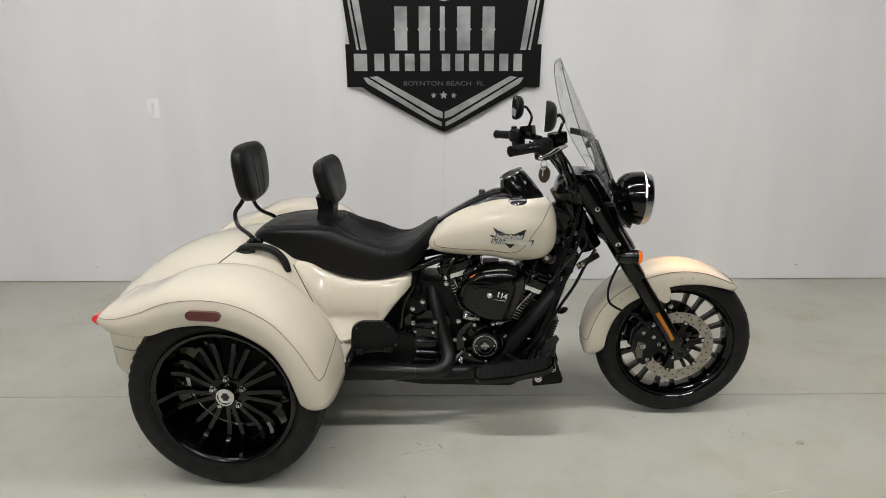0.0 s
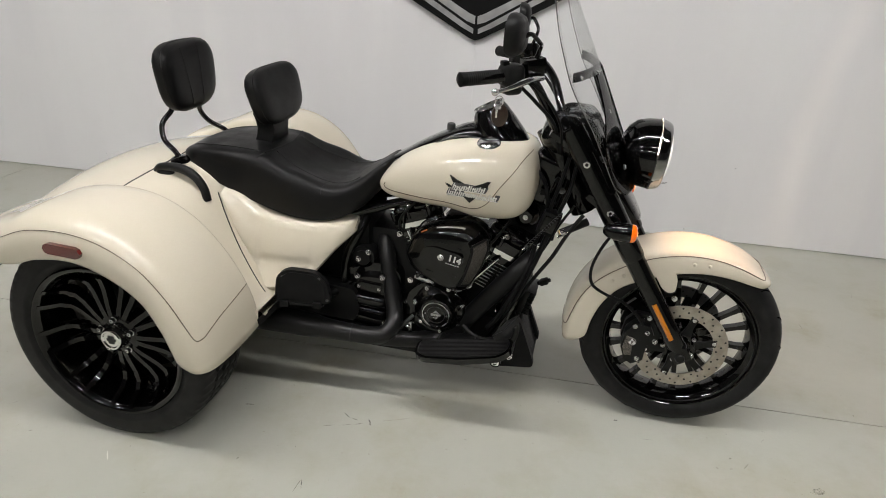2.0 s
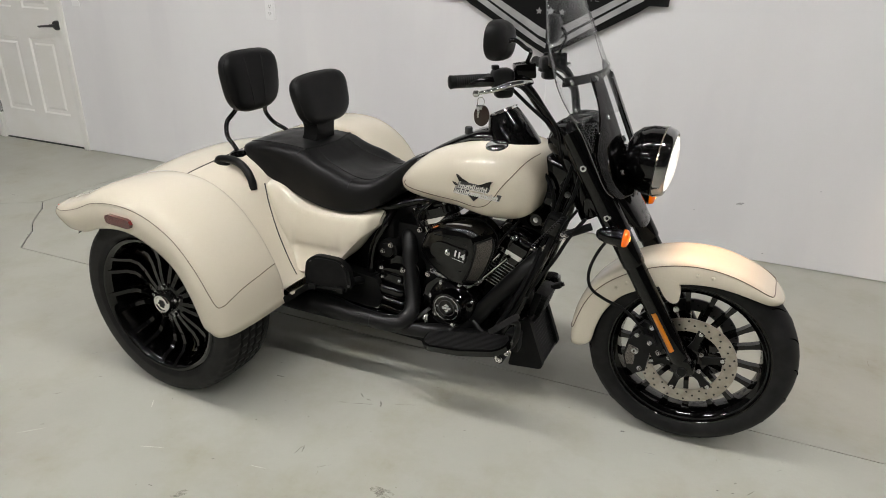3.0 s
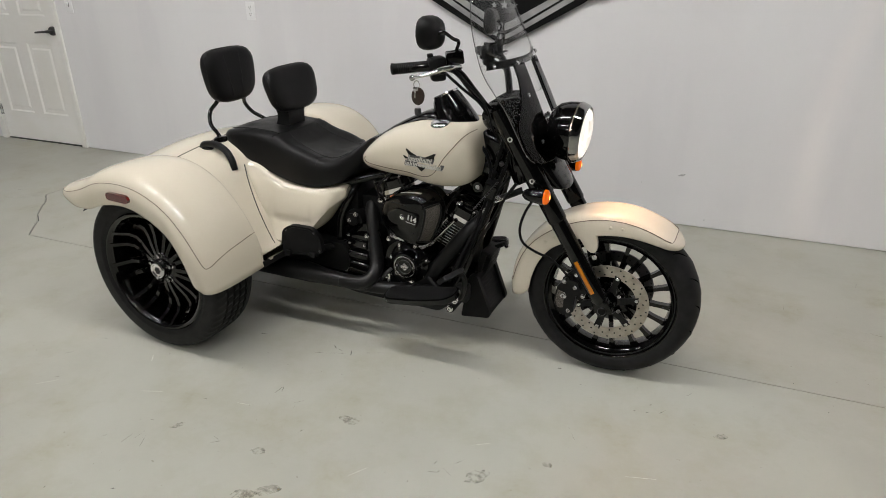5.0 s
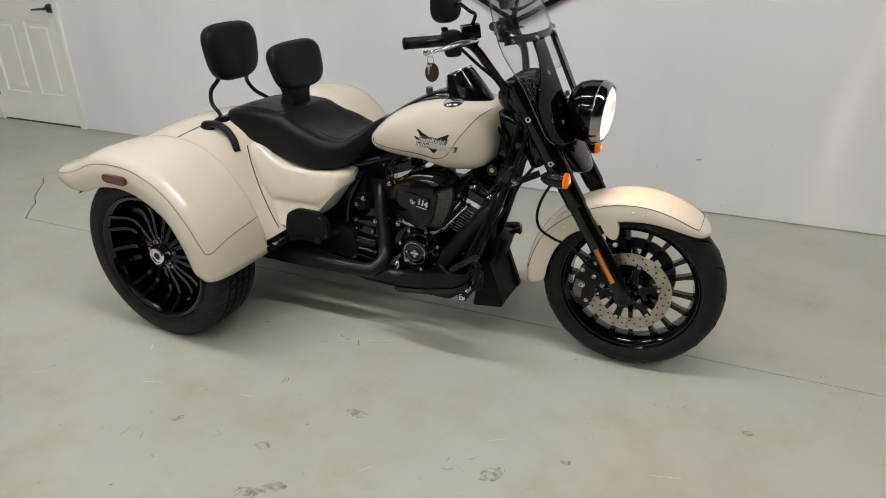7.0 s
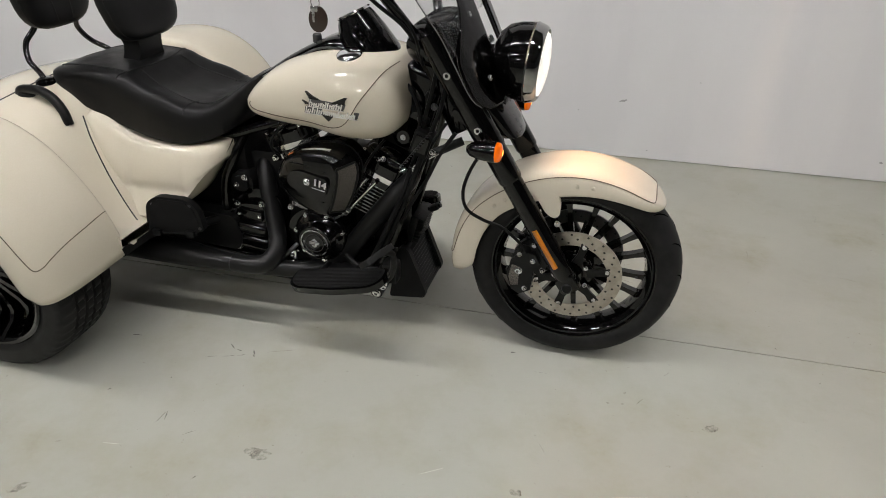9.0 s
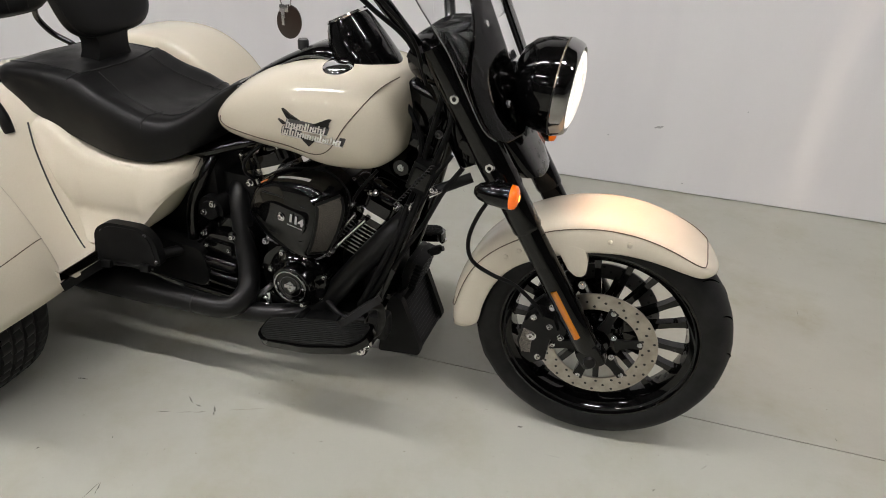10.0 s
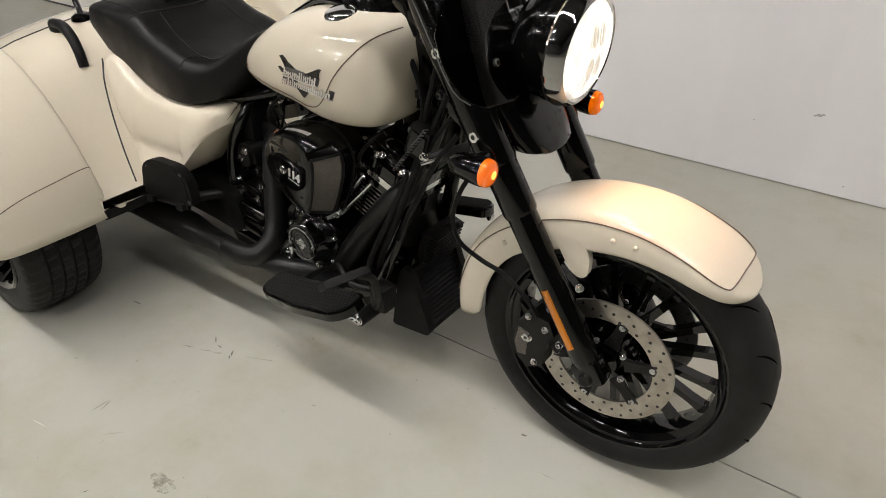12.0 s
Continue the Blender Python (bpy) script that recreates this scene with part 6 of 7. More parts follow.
def cylinder(gx, gz, lean, name):
    """A finned barrel with head and rocker cover about the place of its upper gasket; lean in degrees, forward positive."""
    m = pose(gx, 0.01, gz, 0, lean, 0)
    barrel = part("cylinder", move(tube([(0, 0, -0.24), (0, 0, -0.02)], 0.060, 28, smooth=False), m), SATIN, trike, "black finned " + name + " cylinder")
    fin = edge = None
    for k in range(9):
        at = m @ Matrix.Translation((0, 0, -0.1425 + 0.0125 * k))
        if fin is None:
            fin = part("fin", box((0, 0, 0), (0.142, 0.176, 0.0052), 0.002), SATIN, barrel, at=at)
            edge = part("fin_edge", box((0, -0.0875, 0), (0.118, 0.0035, 0.0030), 0.0008), ALU, barrel, "machined bright fin edge", at)
        else:
            again(fin, at)
            again(edge, at)
    part("cylinder_head", move(join(plate(rounded([(-0.085, -0.095), (0.085, -0.095), (0.085, 0.095), (-0.085, 0.095)], 0.03), -0.036, -0.008, 0.006, "z")), m), GLOSS, barrel, "gloss black cylinder head")
    base = rounded([(-0.088, -0.092), (-0.03, -0.104), (0.05, -0.104), (0.088, -0.085), (0.088, 0.10), (-0.088, 0.10)], 0.02)
    part("rocker_gasket", move(plate(base, -0.008, 0.009, 0.003, "z"), m), CHROME, barrel, "polished rocker box base")
    part("rocker_cover", move(plate([(x * 0.985, y * 0.985) for x, y in base], 0.009, 0.040, 0.009, "z", segments=4), m), GLOSS, barrel, "gloss black rocker cover", angle=60)
    part("rocker_ridge", move(plate(rounded([(-0.066, -0.080), (0.046, -0.088), (0.070, -0.066), (0.070, 0.08), (-0.066, 0.08)], 0.02), 0.038, 0.066, 0.014, "z", segments=4), m), GLOSS, barrel, angle=60)
    part("rocker_ridge", move(pad((-0.006, -0.056, 0.062), (0.06, 0.044, 0.030), power=3), m), GLOSS, barrel, angle=60)
    for q in ((-0.076, -0.082), (-0.022, -0.094), (0.050, -0.094), (0.078, -0.074)):
        part("rocker_lug", move(rod((q[0], q[1], 0.02), (q[0], q[1], 0.047), 0.011, 14, 0.003), m), GLOSS, barrel)
        bolt("rocker_bolt", m @ Vector((q[0], q[1], 0.047)), m.to_3x3() @ Vector((0, -0.15, 1)), 0.0062, 0.009, CHROME, barrel)
    for dx in (-0.072, 0.072):
        bolt("head_bolt", m @ Vector((dx, -0.098, -0.022)), m.to_3x3() @ Vector((0, -1, 0)), 0.0075, 0.012, CHROME, barrel)
    return m


rear_m = cylinder(0.790, 0.612, -21, "rear")
front_m = cylinder(1.070, 0.548, 21, "front")
for m, foot in ((rear_m, (0.835, -0.118, 0.455)), (front_m, (0.962, -0.118, 0.442))):
    for d in (-0.014, 0.016):
        top = m @ Vector((d - 0.02, -0.112, -0.012))
        part("pushrod_tube", tube([Vector(foot) + Vector((d * 0.8, 0, 0)), top], 0.0068, 12, smooth=False), CHROME, crankcase, "chrome pushrod tube")
        part("tube_collar", tube([Vector(foot) + Vector((d * 0.8, 0, 0)), Vector(foot) + Vector((d * 0.8, 0, 0)) + (top - Vector(foot)) * 0.14], 0.0092, 12, smooth=False), CHROME, crankcase)

# air cleaner: a rim against the engine and a smaller domed face
RIM = [(0.775, 0.530), (0.783, 0.572), (0.804, 0.608), (0.841, 0.634), (0.893, 0.653), (0.967, 0.661), (1.012, 0.640), (1.034, 0.598), (1.018, 0.530), (0.986, 0.462), (0.962, 0.446), (0.890, 0.450), (0.810, 0.482)]
FACE = [(0.806, 0.545), (0.813, 0.578), (0.829, 0.604), (0.856, 0.622), (0.896, 0.636), (0.952, 0.640), (0.980, 0.626), (0.988, 0.598), (0.974, 0.530), (0.956, 0.482), (0.942, 0.470), (0.893, 0.474), (0.834, 0.504)]
RIM_S, FACE_S = (spline([(x, z, 0) for x, z in o], 6, True) for o in (RIM, FACE))


def air_point(i, f, lift=0.0):
    """On the cover: i round its outline, f from the rim (0) over the shoulder to the face's edge (1) and its middle (2)."""
    a, b = RIM_S[i % len(RIM_S)], FACE_S[i % len(FACE_S)]
    flat = 1.0 if 36 <= i % len(RIM_S) <= 56 else 0.0
    k = min(f, 1.0)
    out = k * flat + (1 - flat) * (1 - math.cos(k * math.pi / 2)) if k < 1 else 1.0
    deep = k * flat + (1 - flat) * math.sin(k * math.pi / 2)
    p = a + (b - a) * out
    y = -0.150 - 0.054 * deep
    if f > 1:
        c = Vector((0.900, 0.558, 0))
        p = p + (c - p) * (f - 1)
        y -= 0.010 * (1 - (2 - f) ** 2)
    return Vector((p.x, y - 0.16 * (p.x - 0.90) * deep - lift, p.y))


N_AIR = len(RIM_S)
rows = [[Vector((v.x, -0.085, v.y)) for v in RIM_S], [Vector((v.x, -0.120, v.y)) for v in RIM_S]] + [[air_point(i, f) for i in range(N_AIR)] for f in (0.0, 0.2, 0.4, 0.6, 0.8, 1.0, 1.15, 1.35, 1.6, 1.85, 1.97)]
air = part("air_cleaner", loft(rows), GLOSS, trike, "gloss black domed air cleaner cover", angle=55)
part("cover_seam", tube([Vector((v.x, -0.128, v.y)) for v in RIM_S], 0.0035, 6, smooth=False, closed=True), PLASTIC, air)


def on_face(x, z):
    return -0.207 - 0.16 * (x - 0.90)


panel = rounded([(0.828, 0.556), (0.845, 0.590), (0.880, 0.598), (0.976, 0.588), (0.965, 0.540), (0.945, 0.528), (0.850, 0.534)], 0.02)
part("raised_face", move(plate([(x - 0.9, z) for x, z in panel], -0.014, 0.006, 0.004, segments=4), pose(0.9, -0.204, 0, 0, 0, -9.1)), GLOSS, air, "raised band with lettering", angle=60)
for q in (((0.842, 0.612), (0.90, 0.614), (0.965, 0.604)), ((0.852, 0.512), (0.90, 0.508), (0.950, 0.510))):
    part("groove", tube([(x, on_face(x, z) - 0.0005, z) for x, z in q], 0.0022, 8), PLASTIC, air)
off = Vector((0.0028, -0.0018, 0))
part("intake_mesh", loft([[air_point(i, k) + off for k in (0.12, 0.3, 0.5, 0.7, 0.9)] for i in range(39, 56)], cap=False, wrap=False), MESH, air, "woven metal intake mesh", angle=60)
rim_line = [air_point(i, 0.92) + off for i in range(39, 56)] + [air_point(i, 0.10) + off for i in range(55, 38, -1)]
part("intake_frame", tube(rim_line, 0.0040, 8, smooth=False, closed=True), SATIN, air, "satin black intake surround")
bolt("cover_screw", (0.900, -0.2185, 0.568), (-0.16, -1, 0), 0.0085, 0.006, CHROME, air)
num = text_mesh("number_lettering", "114", 0.027, 0.952, 0.570, -0.2455, SILVER_PRINT, air, 0.046, 0.0011)
num.matrix_basis = pose(0.945, -0.2285, 0.571, 90, 5, -9.1) @ Matrix(((1, 0.25, 0, 0), (0, 1, 0, 0), (0, 0, 1, 0), (0, 0, 0, 1)))
part("caption_bars", move(join(*[box((0.922 + 0.0075 * k - 0.9, -0.0145, 0.5535 - 0.0006 * k), (0.0055, 0.0012, 0.0022), 0) for k in range(6)]), pose(0.9, -0.204, 0, 0, 0, -9.1)), SILVER_PRINT, air)
for name, i0, i1, f0, f1, mat, label in (("orange_sticker", 15, 19, 0.30, 0.42, material("orange_sticker", (0.55, 0.13, 0.02), 0.4), "small orange strip"), ("warning_label", 22, 31, 0.30, 0.42, material("grey_label", (0.22, 0.21, 0.20), 0.35), "narrow grey printed label")):
    part(name, loft([[air_point(i, f, 0.0008) + Vector((0, 0, 0.0008)) for f in (f0, f1)] for i in range(i0, i1)], cap=False, wrap=False), mat, air, label)

# transmission and primary
trans = part("transmission", join(plate(rounded([(0.55, 0.29), (0.57, 0.24), (0.71, 0.235), (0.745, 0.28), (0.745, 0.43), (0.71, 0.46), (0.60, 0.46), (0.56, 0.42)], 0.02), -0.115, 0.14, 0.012, segments=3),
                                  plate(rounded([(0.562, 0.320), (0.612, 0.415), (0.692, 0.420), (0.716, 0.316), (0.702, 0.256), (0.580, 0.254)], 0.024), -0.140, -0.11, 0.010, segments=4)), GLOSS, trike, "gloss black gearbox housing", angle=50)
part("cover_plate", box((0.648, -0.143, 0.382), (0.082, 0.014, 0.034), 0.004, (0, 4, 0)), GLOSS, trans)
part("cover_rib", pad((0.640, -0.142, 0.333), (0.128, 0.042, 0.040), (0, 3, 0), 4.0), GLOSS, trans, angle=60)
part("cover_rib", pad((0.645, -0.142, 0.287), (0.128, 0.042, 0.044), (0, 5, 0), 4.0), GLOSS, trans, angle=60)
for q in ((0.612, 0.396), (0.682, 0.394)):
    bolt("plate_bolt", (q[0], -0.150, q[1] - 0.012), (0, -1, 0), 0.0045, 0.005, CHROME, trans)
for q in ((0.575, 0.365), (0.602, 0.415), (0.690, 0.422), (0.716, 0.350), (0.714, 0.290), (0.700, 0.250), (0.580, 0.250), (0.566, 0.300)):
    part("case_lug", rod((q[0], -0.10, q[1]), (q[0], -0.138, q[1]), 0.0125, 14, 0.003), GLOSS, trans)
    bolt("case_bolt", (q[0], -0.138, q[1]), (0, -1, 0), 0.0068, 0.010, CHROME, trans)
part("starter_motor", join(rod((0.615, -0.115, 0.475), (0.615, 0.10, 0.475), 0.038, 24, 0.008), rod((0.615, -0.125, 0.475), (0.615, -0.11, 0.475), 0.026, 20)), SATIN, trike, "black starter housing")
part("primary_cover", plate([(0.60, 0.28), (0.66, 0.23), (0.98, 0.25), (1.03, 0.32), (1.0, 0.42), (0.90, 0.45), (0.66, 0.43), (0.60, 0.38)], 0.13, 0.20, 0.02), GLOSS, trike, "gloss black primary cover")
part("oil_filter", rod((1.06, -0.02, 0.30), (1.13, -0.02, 0.30), 0.038, 24, 0.006), GLOSS, trike, "black oil filter")
part("battery_tray", join(box((0.45, 0, 0.47), (0.36, 0.19, 0.30), 0.02), box((0.40, 0, 0.33), (0.34, 0.22, 0.10), 0.02)), PLASTIC, trike, "black centre frame and battery box")
part("throttle_body", join(rod((0.905, -0.10, 0.55), (0.905, 0.05, 0.55), 0.04, 20), box((0.89, 0.02, 0.60), (0.10, 0.09, 0.06), 0.01)), SATIN, trike)

# frame tubes
for s in (-1, 1):
    part("frame_tube", tube([(1.235, s * 0.03, 0.80), (1.19, s * 0.06, 0.62), (1.115, s * 0.10, 0.38), (1.065, s * 0.115, 0.255), (0.98, s * 0.12, 0.215), (0.70, s * 0.12, 0.21), (0.40, s * 0.12, 0.235), (0.25, s * 0.13, 0.28)], 0.0165, 14), GLOSS, trike, "gloss black frame tube")
    part("frame_tube", tube([(1.20, s * 0.02, 0.74), (1.0, s * 0.03, 0.70), (0.74, s * 0.05, 0.665), (0.58, s * 0.09, 0.62), (0.40, s * 0.10, 0.58)], 0.0155, 12), GLOSS, trike)
    part("frame_tube", tube([(0.62, s * 0.07, 0.62), (0.60, s * 0.11, 0.56), (0.555, s * 0.12, 0.45), (0.55, s * 0.12, 0.24)], 0.0145, 12), GLOSS, trike)
spring = [(1.235 - 0.001 * k + 0.0045 * math.cos(k * 1.05), -0.118 + 0.0045 * math.sin(k * 1.05), 0.72 - 0.0013 * k) for k in range(90)]
part("cable_spring", tube(spring, 0.0012, 5, smooth=False), DARKSTEEL, trike, "coiled wire cable sleeve")
horn = part("ignition_lock", rod((1.240, -0.112, 0.657), (1.315, -0.075, 0.690), 0.012, 16), SATIN, trike, "black barrel with a brass and chrome end")
part("brass_tip", rod((1.236, -0.114, 0.655), (1.244, -0.110, 0.659), 0.0105, 14), BRASS, horn)
part("link", join(rod((1.235, -0.135, 0.652), (1.27, -0.115, 0.668), 0.004), ball((1.252, -0.142, 0.672), 0.006)), CHROME, horn)
bolt("lock_bolt", (1.248, -0.142, 0.674), (-0.3, -1, 0.2), 0.007, 0.008, CHROME, horn)

# oil cooler with shroud
CY0, CY1 = -0.080, 0.108
cooler = part("oil_cooler", loft([[Vector((x, y, z)) for x, y in ((xb, CY0 + 0.012), (xf, CY0 + 0.012), (xf, CY1 - 0.012), (xb, CY1 - 0.012))] for xb, xf, z in ((1.090, 1.188, 0.140), (1.098, 1.180, 0.17), (1.120, 1.142, 0.285), (1.122, 1.136, 0.300))]), PLASTIC, trike, "matt black oil cooler with finned grille")
for k in range(12):
    z = 0.158 + 0.0118 * k
    x = 1.197 - 0.345 * (z - 0.143)
    part("fin", box((x - 0.006, (CY0 + CY1) / 2, z), (0.022, CY1 - CY0 - 0.03, 0.0042), 0.001, (0, 20, 0)), SATIN, cooler)
for y0, y1 in ((CY0 - 0.004, CY0 + 0.016), (CY1 - 0.016, CY1 + 0.004)):
    part("shroud", plate(rounded([(1.084, 0.122), (1.204, 0.140), (1.209, 0.158), (1.150, 0.312), (1.124, 0.318), (1.112, 0.290)], 0.012), y0, y1, 0.005), PLASTIC, cooler)
part("shroud", plate(rounded([(1.088, 0.126), (1.202, 0.142), (1.200, 0.156), (1.092, 0.142)], 0.004), CY0 + 0.017, CY1 - 0.017, 0.003), PLASTIC, cooler)
reg = part("voltage_regulator", box((1.142, 0.030, 0.350), (0.026, 0.115, 0.095), 0.006, (0, 16, 0)), SATIN, trike, "black finned voltage regulator")
for k in range(8):
    part("regulator_fin", box((1.150 + 0.0032 * k, 0.030, 0.312 + 0.0112 * k), (0.030, 0.112, 0.0036), 0.001, (0, 16, 0)), SATIN, reg)
part("hose_clip", join(box((1.205, 0.02, 0.418), (0.03, 0.03, 0.018), 0.006, (0, -25, 0)), rod((1.185, 0.02, 0.408), (1.225, 0.02, 0.428), 0.007)), PLASTIC, trike)

# ---- exhaust ----
part("front_pipe", tube([(1.165, -0.060, 0.560), (1.155, -0.095, 0.545), (1.118, -0.115, 0.500), (1.042, -0.120, 0.402), (0.968, -0.122, 0.300), (0.925, -0.124, 0.247), (0.875, -0.130, 0.222), (0.80, -0.165, 0.222), (0.70, -0.205, 0.236), (0.63, -0.222, 0.246)], [0.024, 0.027, 0.0295, 0.0295, 0.0295, 0.029, 0.028, 0.027, 0.027, 0.026], 24), PIPE, trike, "satin black front exhaust pipe", angle=60)
part("rear_pipe", tube([(0.668, -0.030, 0.535), (0.672, -0.060, 0.522), (0.688, -0.086, 0.485), (0.712, -0.116, 0.400), (0.735, -0.145, 0.325), (0.745, -0.178, 0.287), (0.728, -0.212, 0.262), (0.690, -0.228, 0.253), (0.62, -0.230, 0.250)], [0.020, 0.025, 0.0275, 0.0285, 0.0285, 0.0285, 0.029, 0.0292, 0.0293], 24), PIPE, trike, "satin black rear exhaust pipe", angle=60)
part("muffler", tube([(0.619, -0.230, 0.250), (0.53, -0.234, 0.253), (0.47, -0.236, 0.257), (0.36, -0.240, 0.260), (0.20, -0.245, 0.260), (0.17, -0.245, 0.260)], [0.0295, 0.034, 0.041, 0.044, 0.044, 0.034], 28), PIPE, trike, "satin black muffler", angle=60)
part("pipe_joint", lathe([(0.0285, -0.0025), (0.0302, -0.0015), (0.0302, 0.0015), (0.0285, 0.0025)], 32, True, axis="x", at=(0.6195, -0.230, 0.250)), SLOT, trike)
part("muffler_tip", rod((0.17, -0.25, 0.25), (0.10, -0.25, 0.248), 0.028, 20), DARKSTEEL, trike, "bare metal muffler tip with clamp")
bolt("pipe_clamp", (0.135, -0.28, 0.24), (0, -1, -0.3), 0.010, 0.016, ALU, trike)

# ---- footboards and pedals ----
def rider_board(s):
    """A narrow board, its toe raised and its outer edge lower."""
    at = pose(0.9975, s * 0.276, 0.297, -9 * s, -12.1, 0) @ Matrix.Diagonal((1, s, 1, 1))
    o = rounded([(-0.152, -0.045), (-0.156, 0.016), (-0.128, 0.040), (0.0, 0.052), (0.118, 0.042), (0.152, 0.012), (0.156, -0.045)], 0.022)
    board = part("floorboard", move(plate(o, -0.020, 0.0, 0.006, "z", segments=3), at), GLOSS, trike, "gloss black rider footboard with ribbed rubber")
    part("rubber_mat", move(plate([(x * 0.94, -0.001 + y * 0.86) for x, y in o], 0.0, 0.005, 0.002, "z"), at), TREAD, board, "ribbed black rubber mat")
    for j in range(13):
        y = -0.036 + 0.0062 * j
        half = 0.140 - 0.030 * max(0.0, (y - 0.005) / 0.034) ** 2
        part("rib", move(box((0, y, 0.0058), (2 * half, 0.0028, 0.0028), 0.0008), at), TREAD, board)
    part("board_bracket", join(box((0.97, s * 0.20, 0.262), (0.10, 0.11, 0.016), 0.004, (0, -12, 0)), rod((0.91, s * 0.12, 0.245), (0.91, s * 0.25, 0.262), 0.012)), SATIN, board)
    for x, y, z in ((1.140, 0.270, 0.300),):
        bolt("board_bolt", (x, s * y, z), (0.5, s, -0.4), 0.010, 0.012, CHROME, board)
    return board


rider_board(-1)
rider_board(1)
pedal = part("brake_pedal", move(plate(rounded([(-0.026, -0.058), (0.022, -0.058), (0.028, 0.040), (0.018, 0.058), (-0.018, 0.058), (-0.026, 0.040)], 0.012), -0.008, 0.008, 0.004, "z"), pose(1.128, -0.273, 0.398, 0, -42, -17)), TREAD, trike, "black rubber brake pedal pad")
for j in range(5):
    part("pedal_rib", move(box((-0.016 + 0.008 * j, -0.004, 0.0085), (0.0035, 0.092, 0.003), 0.001), pose(1.128, -0.273, 0.398, 0, -42, -17)), TREAD, pedal)
part("pedal_arm", tube([(1.135, -0.245, 0.395), (1.148, -0.212, 0.372), (1.145, -0.195, 0.32), (1.125, -0.175, 0.265), (1.095, -0.16, 0.225)], 0.010, 12), SATIN, pedal)
part("pedal_pivot", join(rod((1.095, -0.11, 0.225), (1.095, -0.215, 0.225), 0.018, 18), box((1.12, -0.15, 0.27), (0.05, 0.05, 0.07), 0.012)), SATIN, pedal)
bolt("pivot_bolt", (1.095, -0.215, 0.225), (0, -1, 0), 0.011, 0.008, CHROME, pedal)
for s in (-1, 1):
    at = Matrix.Diagonal((1, -s, 1, 1)) @ pose(0.470, -0.264, 0.418, -9, 0, 11)
    o = rounded([(-0.092, -0.054), (-0.086, 0.034), (-0.052, 0.056), (0.040, 0.050), (0.075, 0.018), (0.090, -0.052)], 0.02)
    pb = part("passenger_board", move(plate(o, -0.014, 0.016, 0.010, segments=4), at), PLASTIC, trike, "folded-up matt black passenger footboard", angle=50)
    o2 = rounded([(x * 0.84, z * 0.80 + 0.003) for x, z in ((-0.092, -0.054), (-0.086, 0.034), (-0.052, 0.056), (0.040, 0.050), (0.075, 0.018), (0.090, -0.052))], 0.014)
    part("rubber_face", move(plate(o2, -0.017, -0.010, 0.003), at), PLASTIC, pb)
    for x in (-0.060, 0.045):
        part("board_hinge", move(box((x, -0.008, -0.058), (0.026, 0.032, 0.020), 0.003), at), SATIN, pb)
    part("hinge_pin", move(rod((-0.075, -0.006, -0.060), (0.065, -0.006, -0.060), 0.006), at), SATIN, pb)
    part("board_arm", tube([(0.50, s * 0.25, 0.365), (0.52, s * 0.19, 0.36), (0.55, s * 0.13, 0.35)], 0.014, 12), SATIN, pb)
    for q in ((-0.066, 0.030), (0.050, 0.030), (0.076, -0.040)):
        bolt("board_screw", at @ Vector((q[0], -0.014, q[1])), at.to_3x3() @ Vector((0, -1, 0)), 0.0042, 0.003, DARKSTEEL, pb)

# key fob hanging from the brake lever
fob = thing("key_fob", "brown oval key fob hanging from the brake lever", "key fob")
part("tag", move(lathe([(0, -0.005), (0.022, -0.005), (0.026, -0.003), (0.026, 0.003), (0.022, 0.005), (0, 0.005)], 28), pose(1.066, -0.387, 1.058, 0, 0, 24) @ Matrix.Diagonal((0.78, 1, 1.05, 1))), FOB, fob)
part("key_ring", tube([(1.063 + 0.010 * math.cos(a), -0.390, 1.093 + 0.012 * math.sin(a)) for a in (2 * math.pi * k / 14 for k in range(14))], 0.0013, 6, smooth=False, closed=True), CHROME, fob)
part("key", join(box((1.058, -0.395, 1.066), (0.008, 0.003, 0.026), 0.001), box((1.061, -0.393, 1.08), (0.016, 0.004, 0.012), 0.002)), ALU, fob)

# smaller plumbing and wiring round the engine
part("inner_frame_plate", join(box((0.66, 0.02, 0.40), (0.30, 0.17, 0.34), 0.02), box((0.93, 0.05, 0.48), (0.26, 0.08, 0.22), 0.02), box((1.06, 0.03, 0.42), (0.10, 0.12, 0.30), 0.02)), SATIN, trike, "black frame and case filling behind the engine")
for pts, r, mat in (                    ([(0.61, -0.08, 0.60), (0.565, -0.11, 0.53), (0.55, -0.125, 0.46), (0.545, -0.13, 0.38)], 0.006, PLASTIC),
                    ([(0.97, -0.15, 0.30), (1.02, -0.16, 0.27), (1.07, -0.14, 0.26)], 0.008, SATIN),
                    ([(0.80, -0.14, 0.30), (0.77, -0.16, 0.27), (0.75, -0.15, 0.23)], 0.007, DARKSTEEL)):
    part("hose", tube(pts, r, 10), mat, trike, "black rubber hose")
for x, z, y in ((0.79, 0.27, -0.135), (0.765, 0.335, -0.115), (0.60, 0.47, -0.125), (0.64, 0.505, -0.135), (0.78, 0.42, -0.12)):
    bolt("case_bolt", (x, y, z), (0, -1, 0.1), 0.0075, 0.008, CHROME, trike)
part("oil_line_fitting", join(rod((0.792, -0.15, 0.226), (0.792, -0.15, 0.282), 0.008), ball((0.792, -0.158, 0.240), 0.012), ball((0.786, -0.156, 0.268), 0.010)), CHROME, trike, "bright oil line fitting")
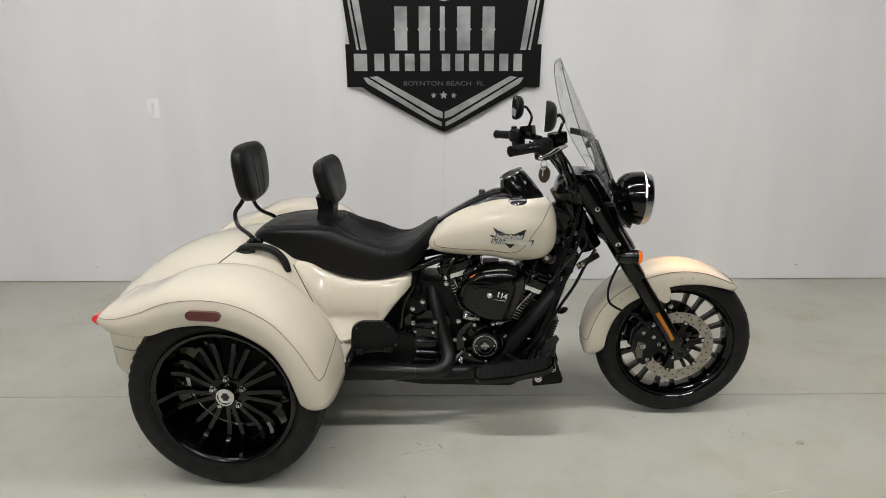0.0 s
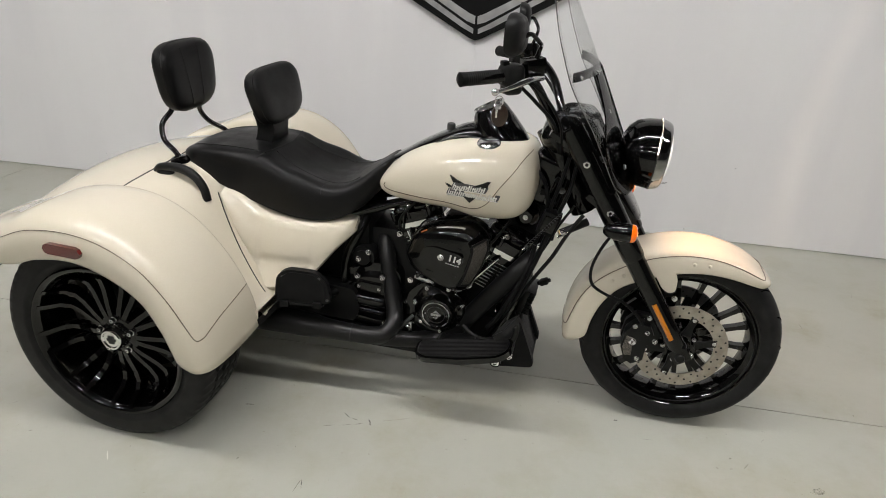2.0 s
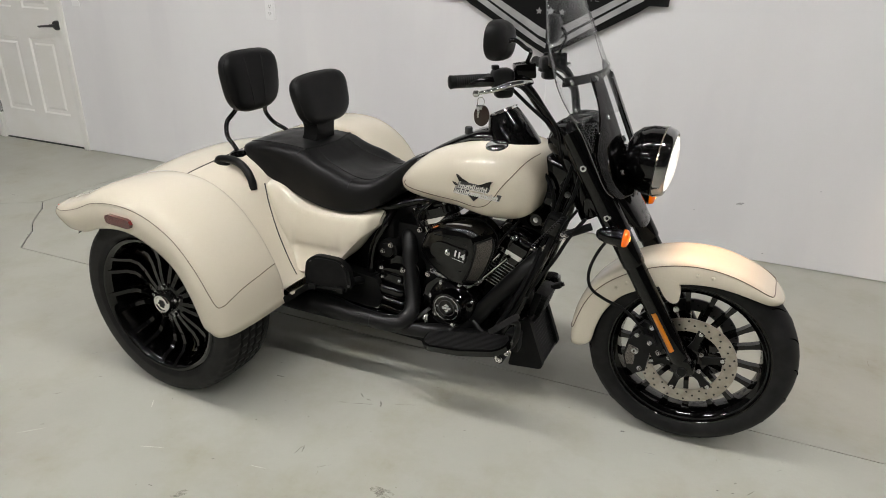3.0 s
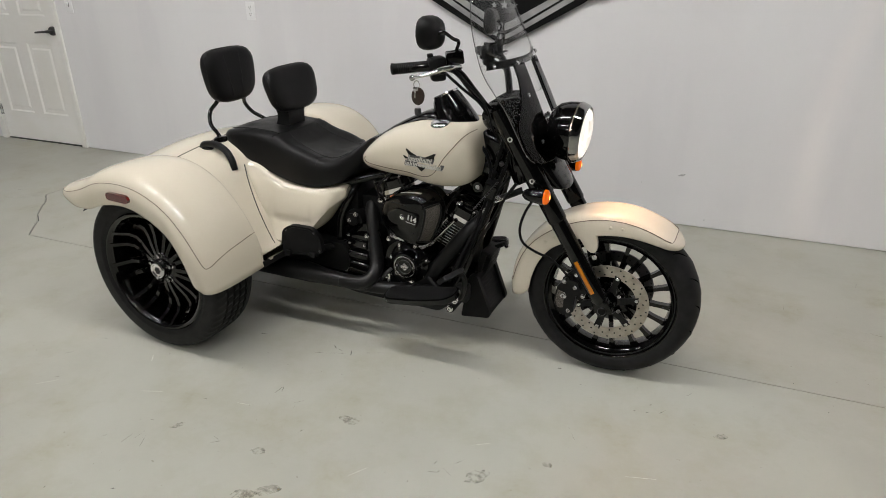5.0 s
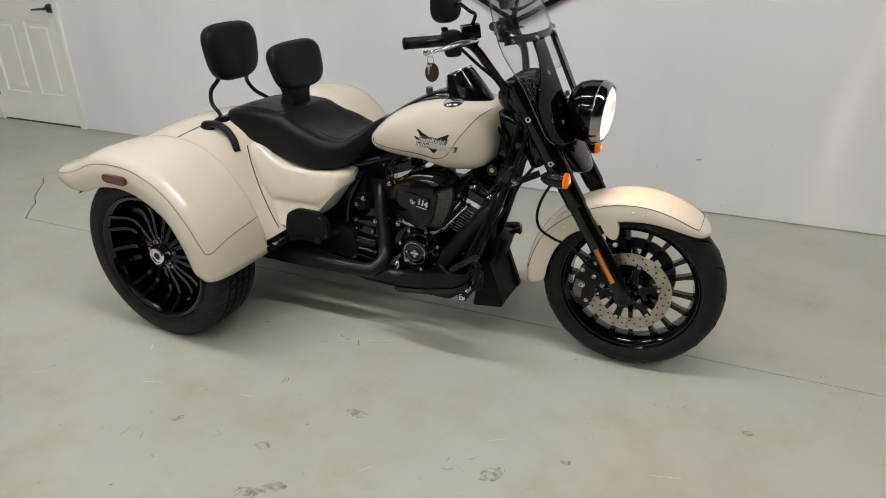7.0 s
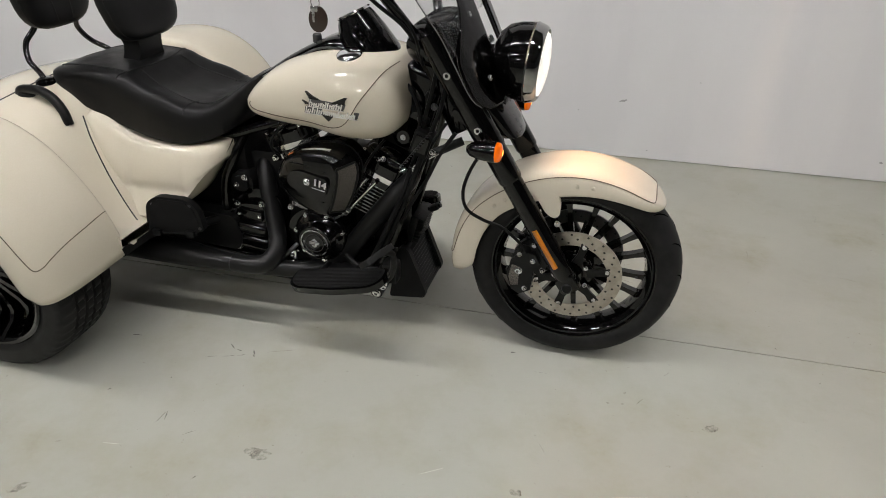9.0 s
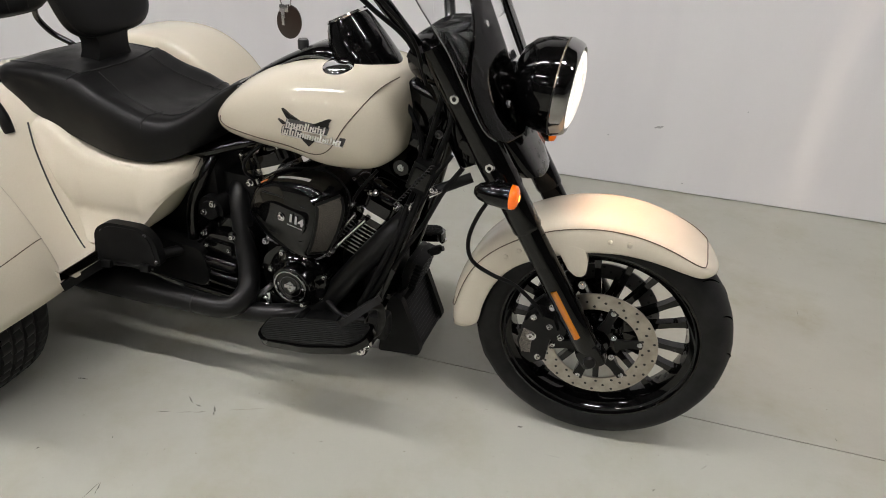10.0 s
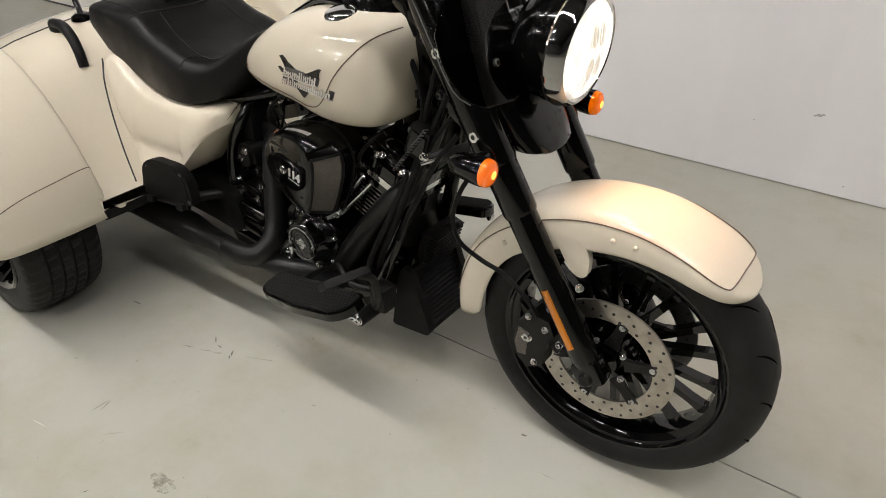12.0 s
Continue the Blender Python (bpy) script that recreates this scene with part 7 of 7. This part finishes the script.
for y in (-0.055,):
    part("clutch_cable", tube([(1.20, y, 0.70), (1.16, y - 0.03, 0.58), (1.11, y - 0.045, 0.44), (1.07, y - 0.05, 0.30), (1.05, y - 0.04, 0.24)], 0.006, 8), PLASTIC, trike)

# dark rail under the side covers
for s in (-1, 1):
    part("body_rail", plate(rounded([(0.28, s * 0.20), (0.28, s * 0.424), (0.388, s * 0.424), (0.392, s * 0.30), (0.44, s * 0.24), (0.44, s * 0.20)], 0.012), 0.340, 0.366, 0.006, "z"), PLASTIC, trike, "black rail under the side cover")
# electrical box, horn bracket and cables at the steering head
ebox = part("connector_box", box((1.202, -0.085, 0.676), (0.055, 0.05, 0.075), 0.006, (0, 18, 0)), PLASTIC, trike, "black connector box below the steering head")
part("box_rib", box((1.204, -0.112, 0.678), (0.040, 0.006, 0.05), 0.002, (0, 18, 0)), GLOSS, ebox)
part("bracket", plate(rounded([(1.168, 0.600), (1.190, 0.612), (1.188, 0.590), (1.172, 0.553), (1.160, 0.560)], 0.006), -0.098, -0.090, 0.002), CHROME, trike, "polished engine mount bracket")
for q in ((1.180, 0.596), (1.169, 0.566)):
    bolt("bracket_bolt", (q[0], -0.098, q[1]), (0, -1, 0), 0.007, 0.008, CHROME, trike)
for k, (x, z) in enumerate(((1.175, 0.76), (1.20, 0.73), (1.215, 0.80))):
    part("wire_clip", box((x, -0.058, z), (0.026, 0.016, 0.018), 0.004, (0, 15 * k, 0)), PLASTIC, trike)
    bolt("frame_bolt", (x + 0.012, -0.062, z - 0.028), (0, -1, 0), 0.008, 0.008, DARKSTEEL, trike)
for pts in ([(1.13, -0.05, 0.84), (1.17, -0.065, 0.80), (1.19, -0.07, 0.74), (1.185, -0.08, 0.69)], [(1.24, -0.06, 0.90), (1.225, -0.075, 0.82), (1.205, -0.078, 0.74), (1.195, -0.085, 0.68)], [(1.26, -0.05, 0.86), (1.25, -0.07, 0.78), (1.225, -0.085, 0.70), (1.215, -0.09, 0.62)]):
    part("wire_loom", tube(pts, 0.0065, 8), PLASTIC, trike)
part("frame_gusset", plate(rounded([(1.06, 0.70), (1.21, 0.745), (1.175, 0.60), (1.105, 0.40), (1.03, 0.38), (1.02, 0.60)], 0.01), 0.012, 0.060, 0.006), SATIN, trike, "black frame gusset and horn cover behind the downtubes")
horn = part("horn", lathe([(0, -0.035), (0.020, -0.035), (0.036, -0.022), (0.042, -0.004), (0.042, 0.012), (0, 0.012)], 28, at=(1.125, 0.0, 0.66)), GLOSS, trike, "round black horn")
bolt("horn_bolt", (1.125, -0.035, 0.66), (0, -1, 0), 0.007, 0.006, ALU, horn)
# Dark filler panel added to hide the bright floor between the parts.
part("inner_panel", join(plate(rounded([(0.20, 0.262), (0.60, 0.255), (0.62, 0.30), (0.60, 0.375), (0.40, 0.385), (0.22, 0.36)], 0.02), -0.165, -0.115, 0.012, segments=3)), SATIN, trike, "black filler panel behind the muffler", angle=50)

# Low pan added out of sight to deepen the shadow under the trike.
part("oil_pan", plate(rounded([(0.44, 0.255), (0.50, 0.150), (0.62, 0.136), (1.00, 0.140), (1.07, 0.200), (1.07, 0.25)], 0.02), -0.115, 0.125, 0.015, segments=3), SATIN, trike, "black oil pan added out of sight under the engine", angle=50)
strip = part("trim_strip", box((1.347, 0.0, 0.934), (0.008, 0.17, 0.020), 0.003, (0, -32, 0)), ALU, trike, "silver trim strip with dark marks behind the windshield")
for k in range(13):
    part("mark", box((1.3505, -0.072 + 0.012 * k, 0.9360), (0.003, 0.0075, 0.0105), 0, (0, -32, 0)), SLOT, strip)

for m, lean in ((rear_m, -21), (front_m, 21)):
    part("rocker_dome", move(pad((0.022, -0.064, 0.052), (0.070, 0.062, 0.040), (18, 0, 0), 2.8), m), GLOSS, trike, "rounded gloss black rocker cover end", angle=60)
    part("rocker_dome", move(pad((-0.046, -0.064, 0.050), (0.056, 0.058, 0.036), (18, 0, 0), 2.8), m), GLOSS, trike, angle=60)
    for q in (-0.012, 0.056):
        bolt("dome_bolt", m @ Vector((q, -0.092, 0.056)), m.to_3x3() @ Vector((0, -0.8, 0.6)), 0.0068, 0.009, CHROME, trike)
part("plug_lead", tube([(1.020, -0.085, 0.560), (1.035, -0.112, 0.590), (1.060, -0.118, 0.630), (1.085, -0.080, 0.665)], 0.0042, 8), PLASTIC, trike, "black spark plug lead")
part("plug_lead", tube([(0.745, -0.085, 0.575), (0.735, -0.112, 0.610), (0.750, -0.112, 0.650), (0.79, -0.07, 0.69)], 0.0042, 8), PLASTIC, trike, "black spark plug lead")
part("oil_hose", tube([(1.065, -0.100, 0.300), (1.110, -0.135, 0.380), (1.150, -0.128, 0.480), (1.185, -0.112, 0.580), (1.205, -0.098, 0.650)], 0.0085, 12), PLASTIC, trike, "black rubber hose beside the downtube")
part("oil_hose", tube([(1.045, -0.112, 0.285), (1.085, -0.150, 0.360), (1.125, -0.145, 0.450), (1.155, -0.125, 0.530), (1.170, -0.100, 0.600)], 0.0075, 12), PLASTIC, trike, "black rubber hose beside the downtube")
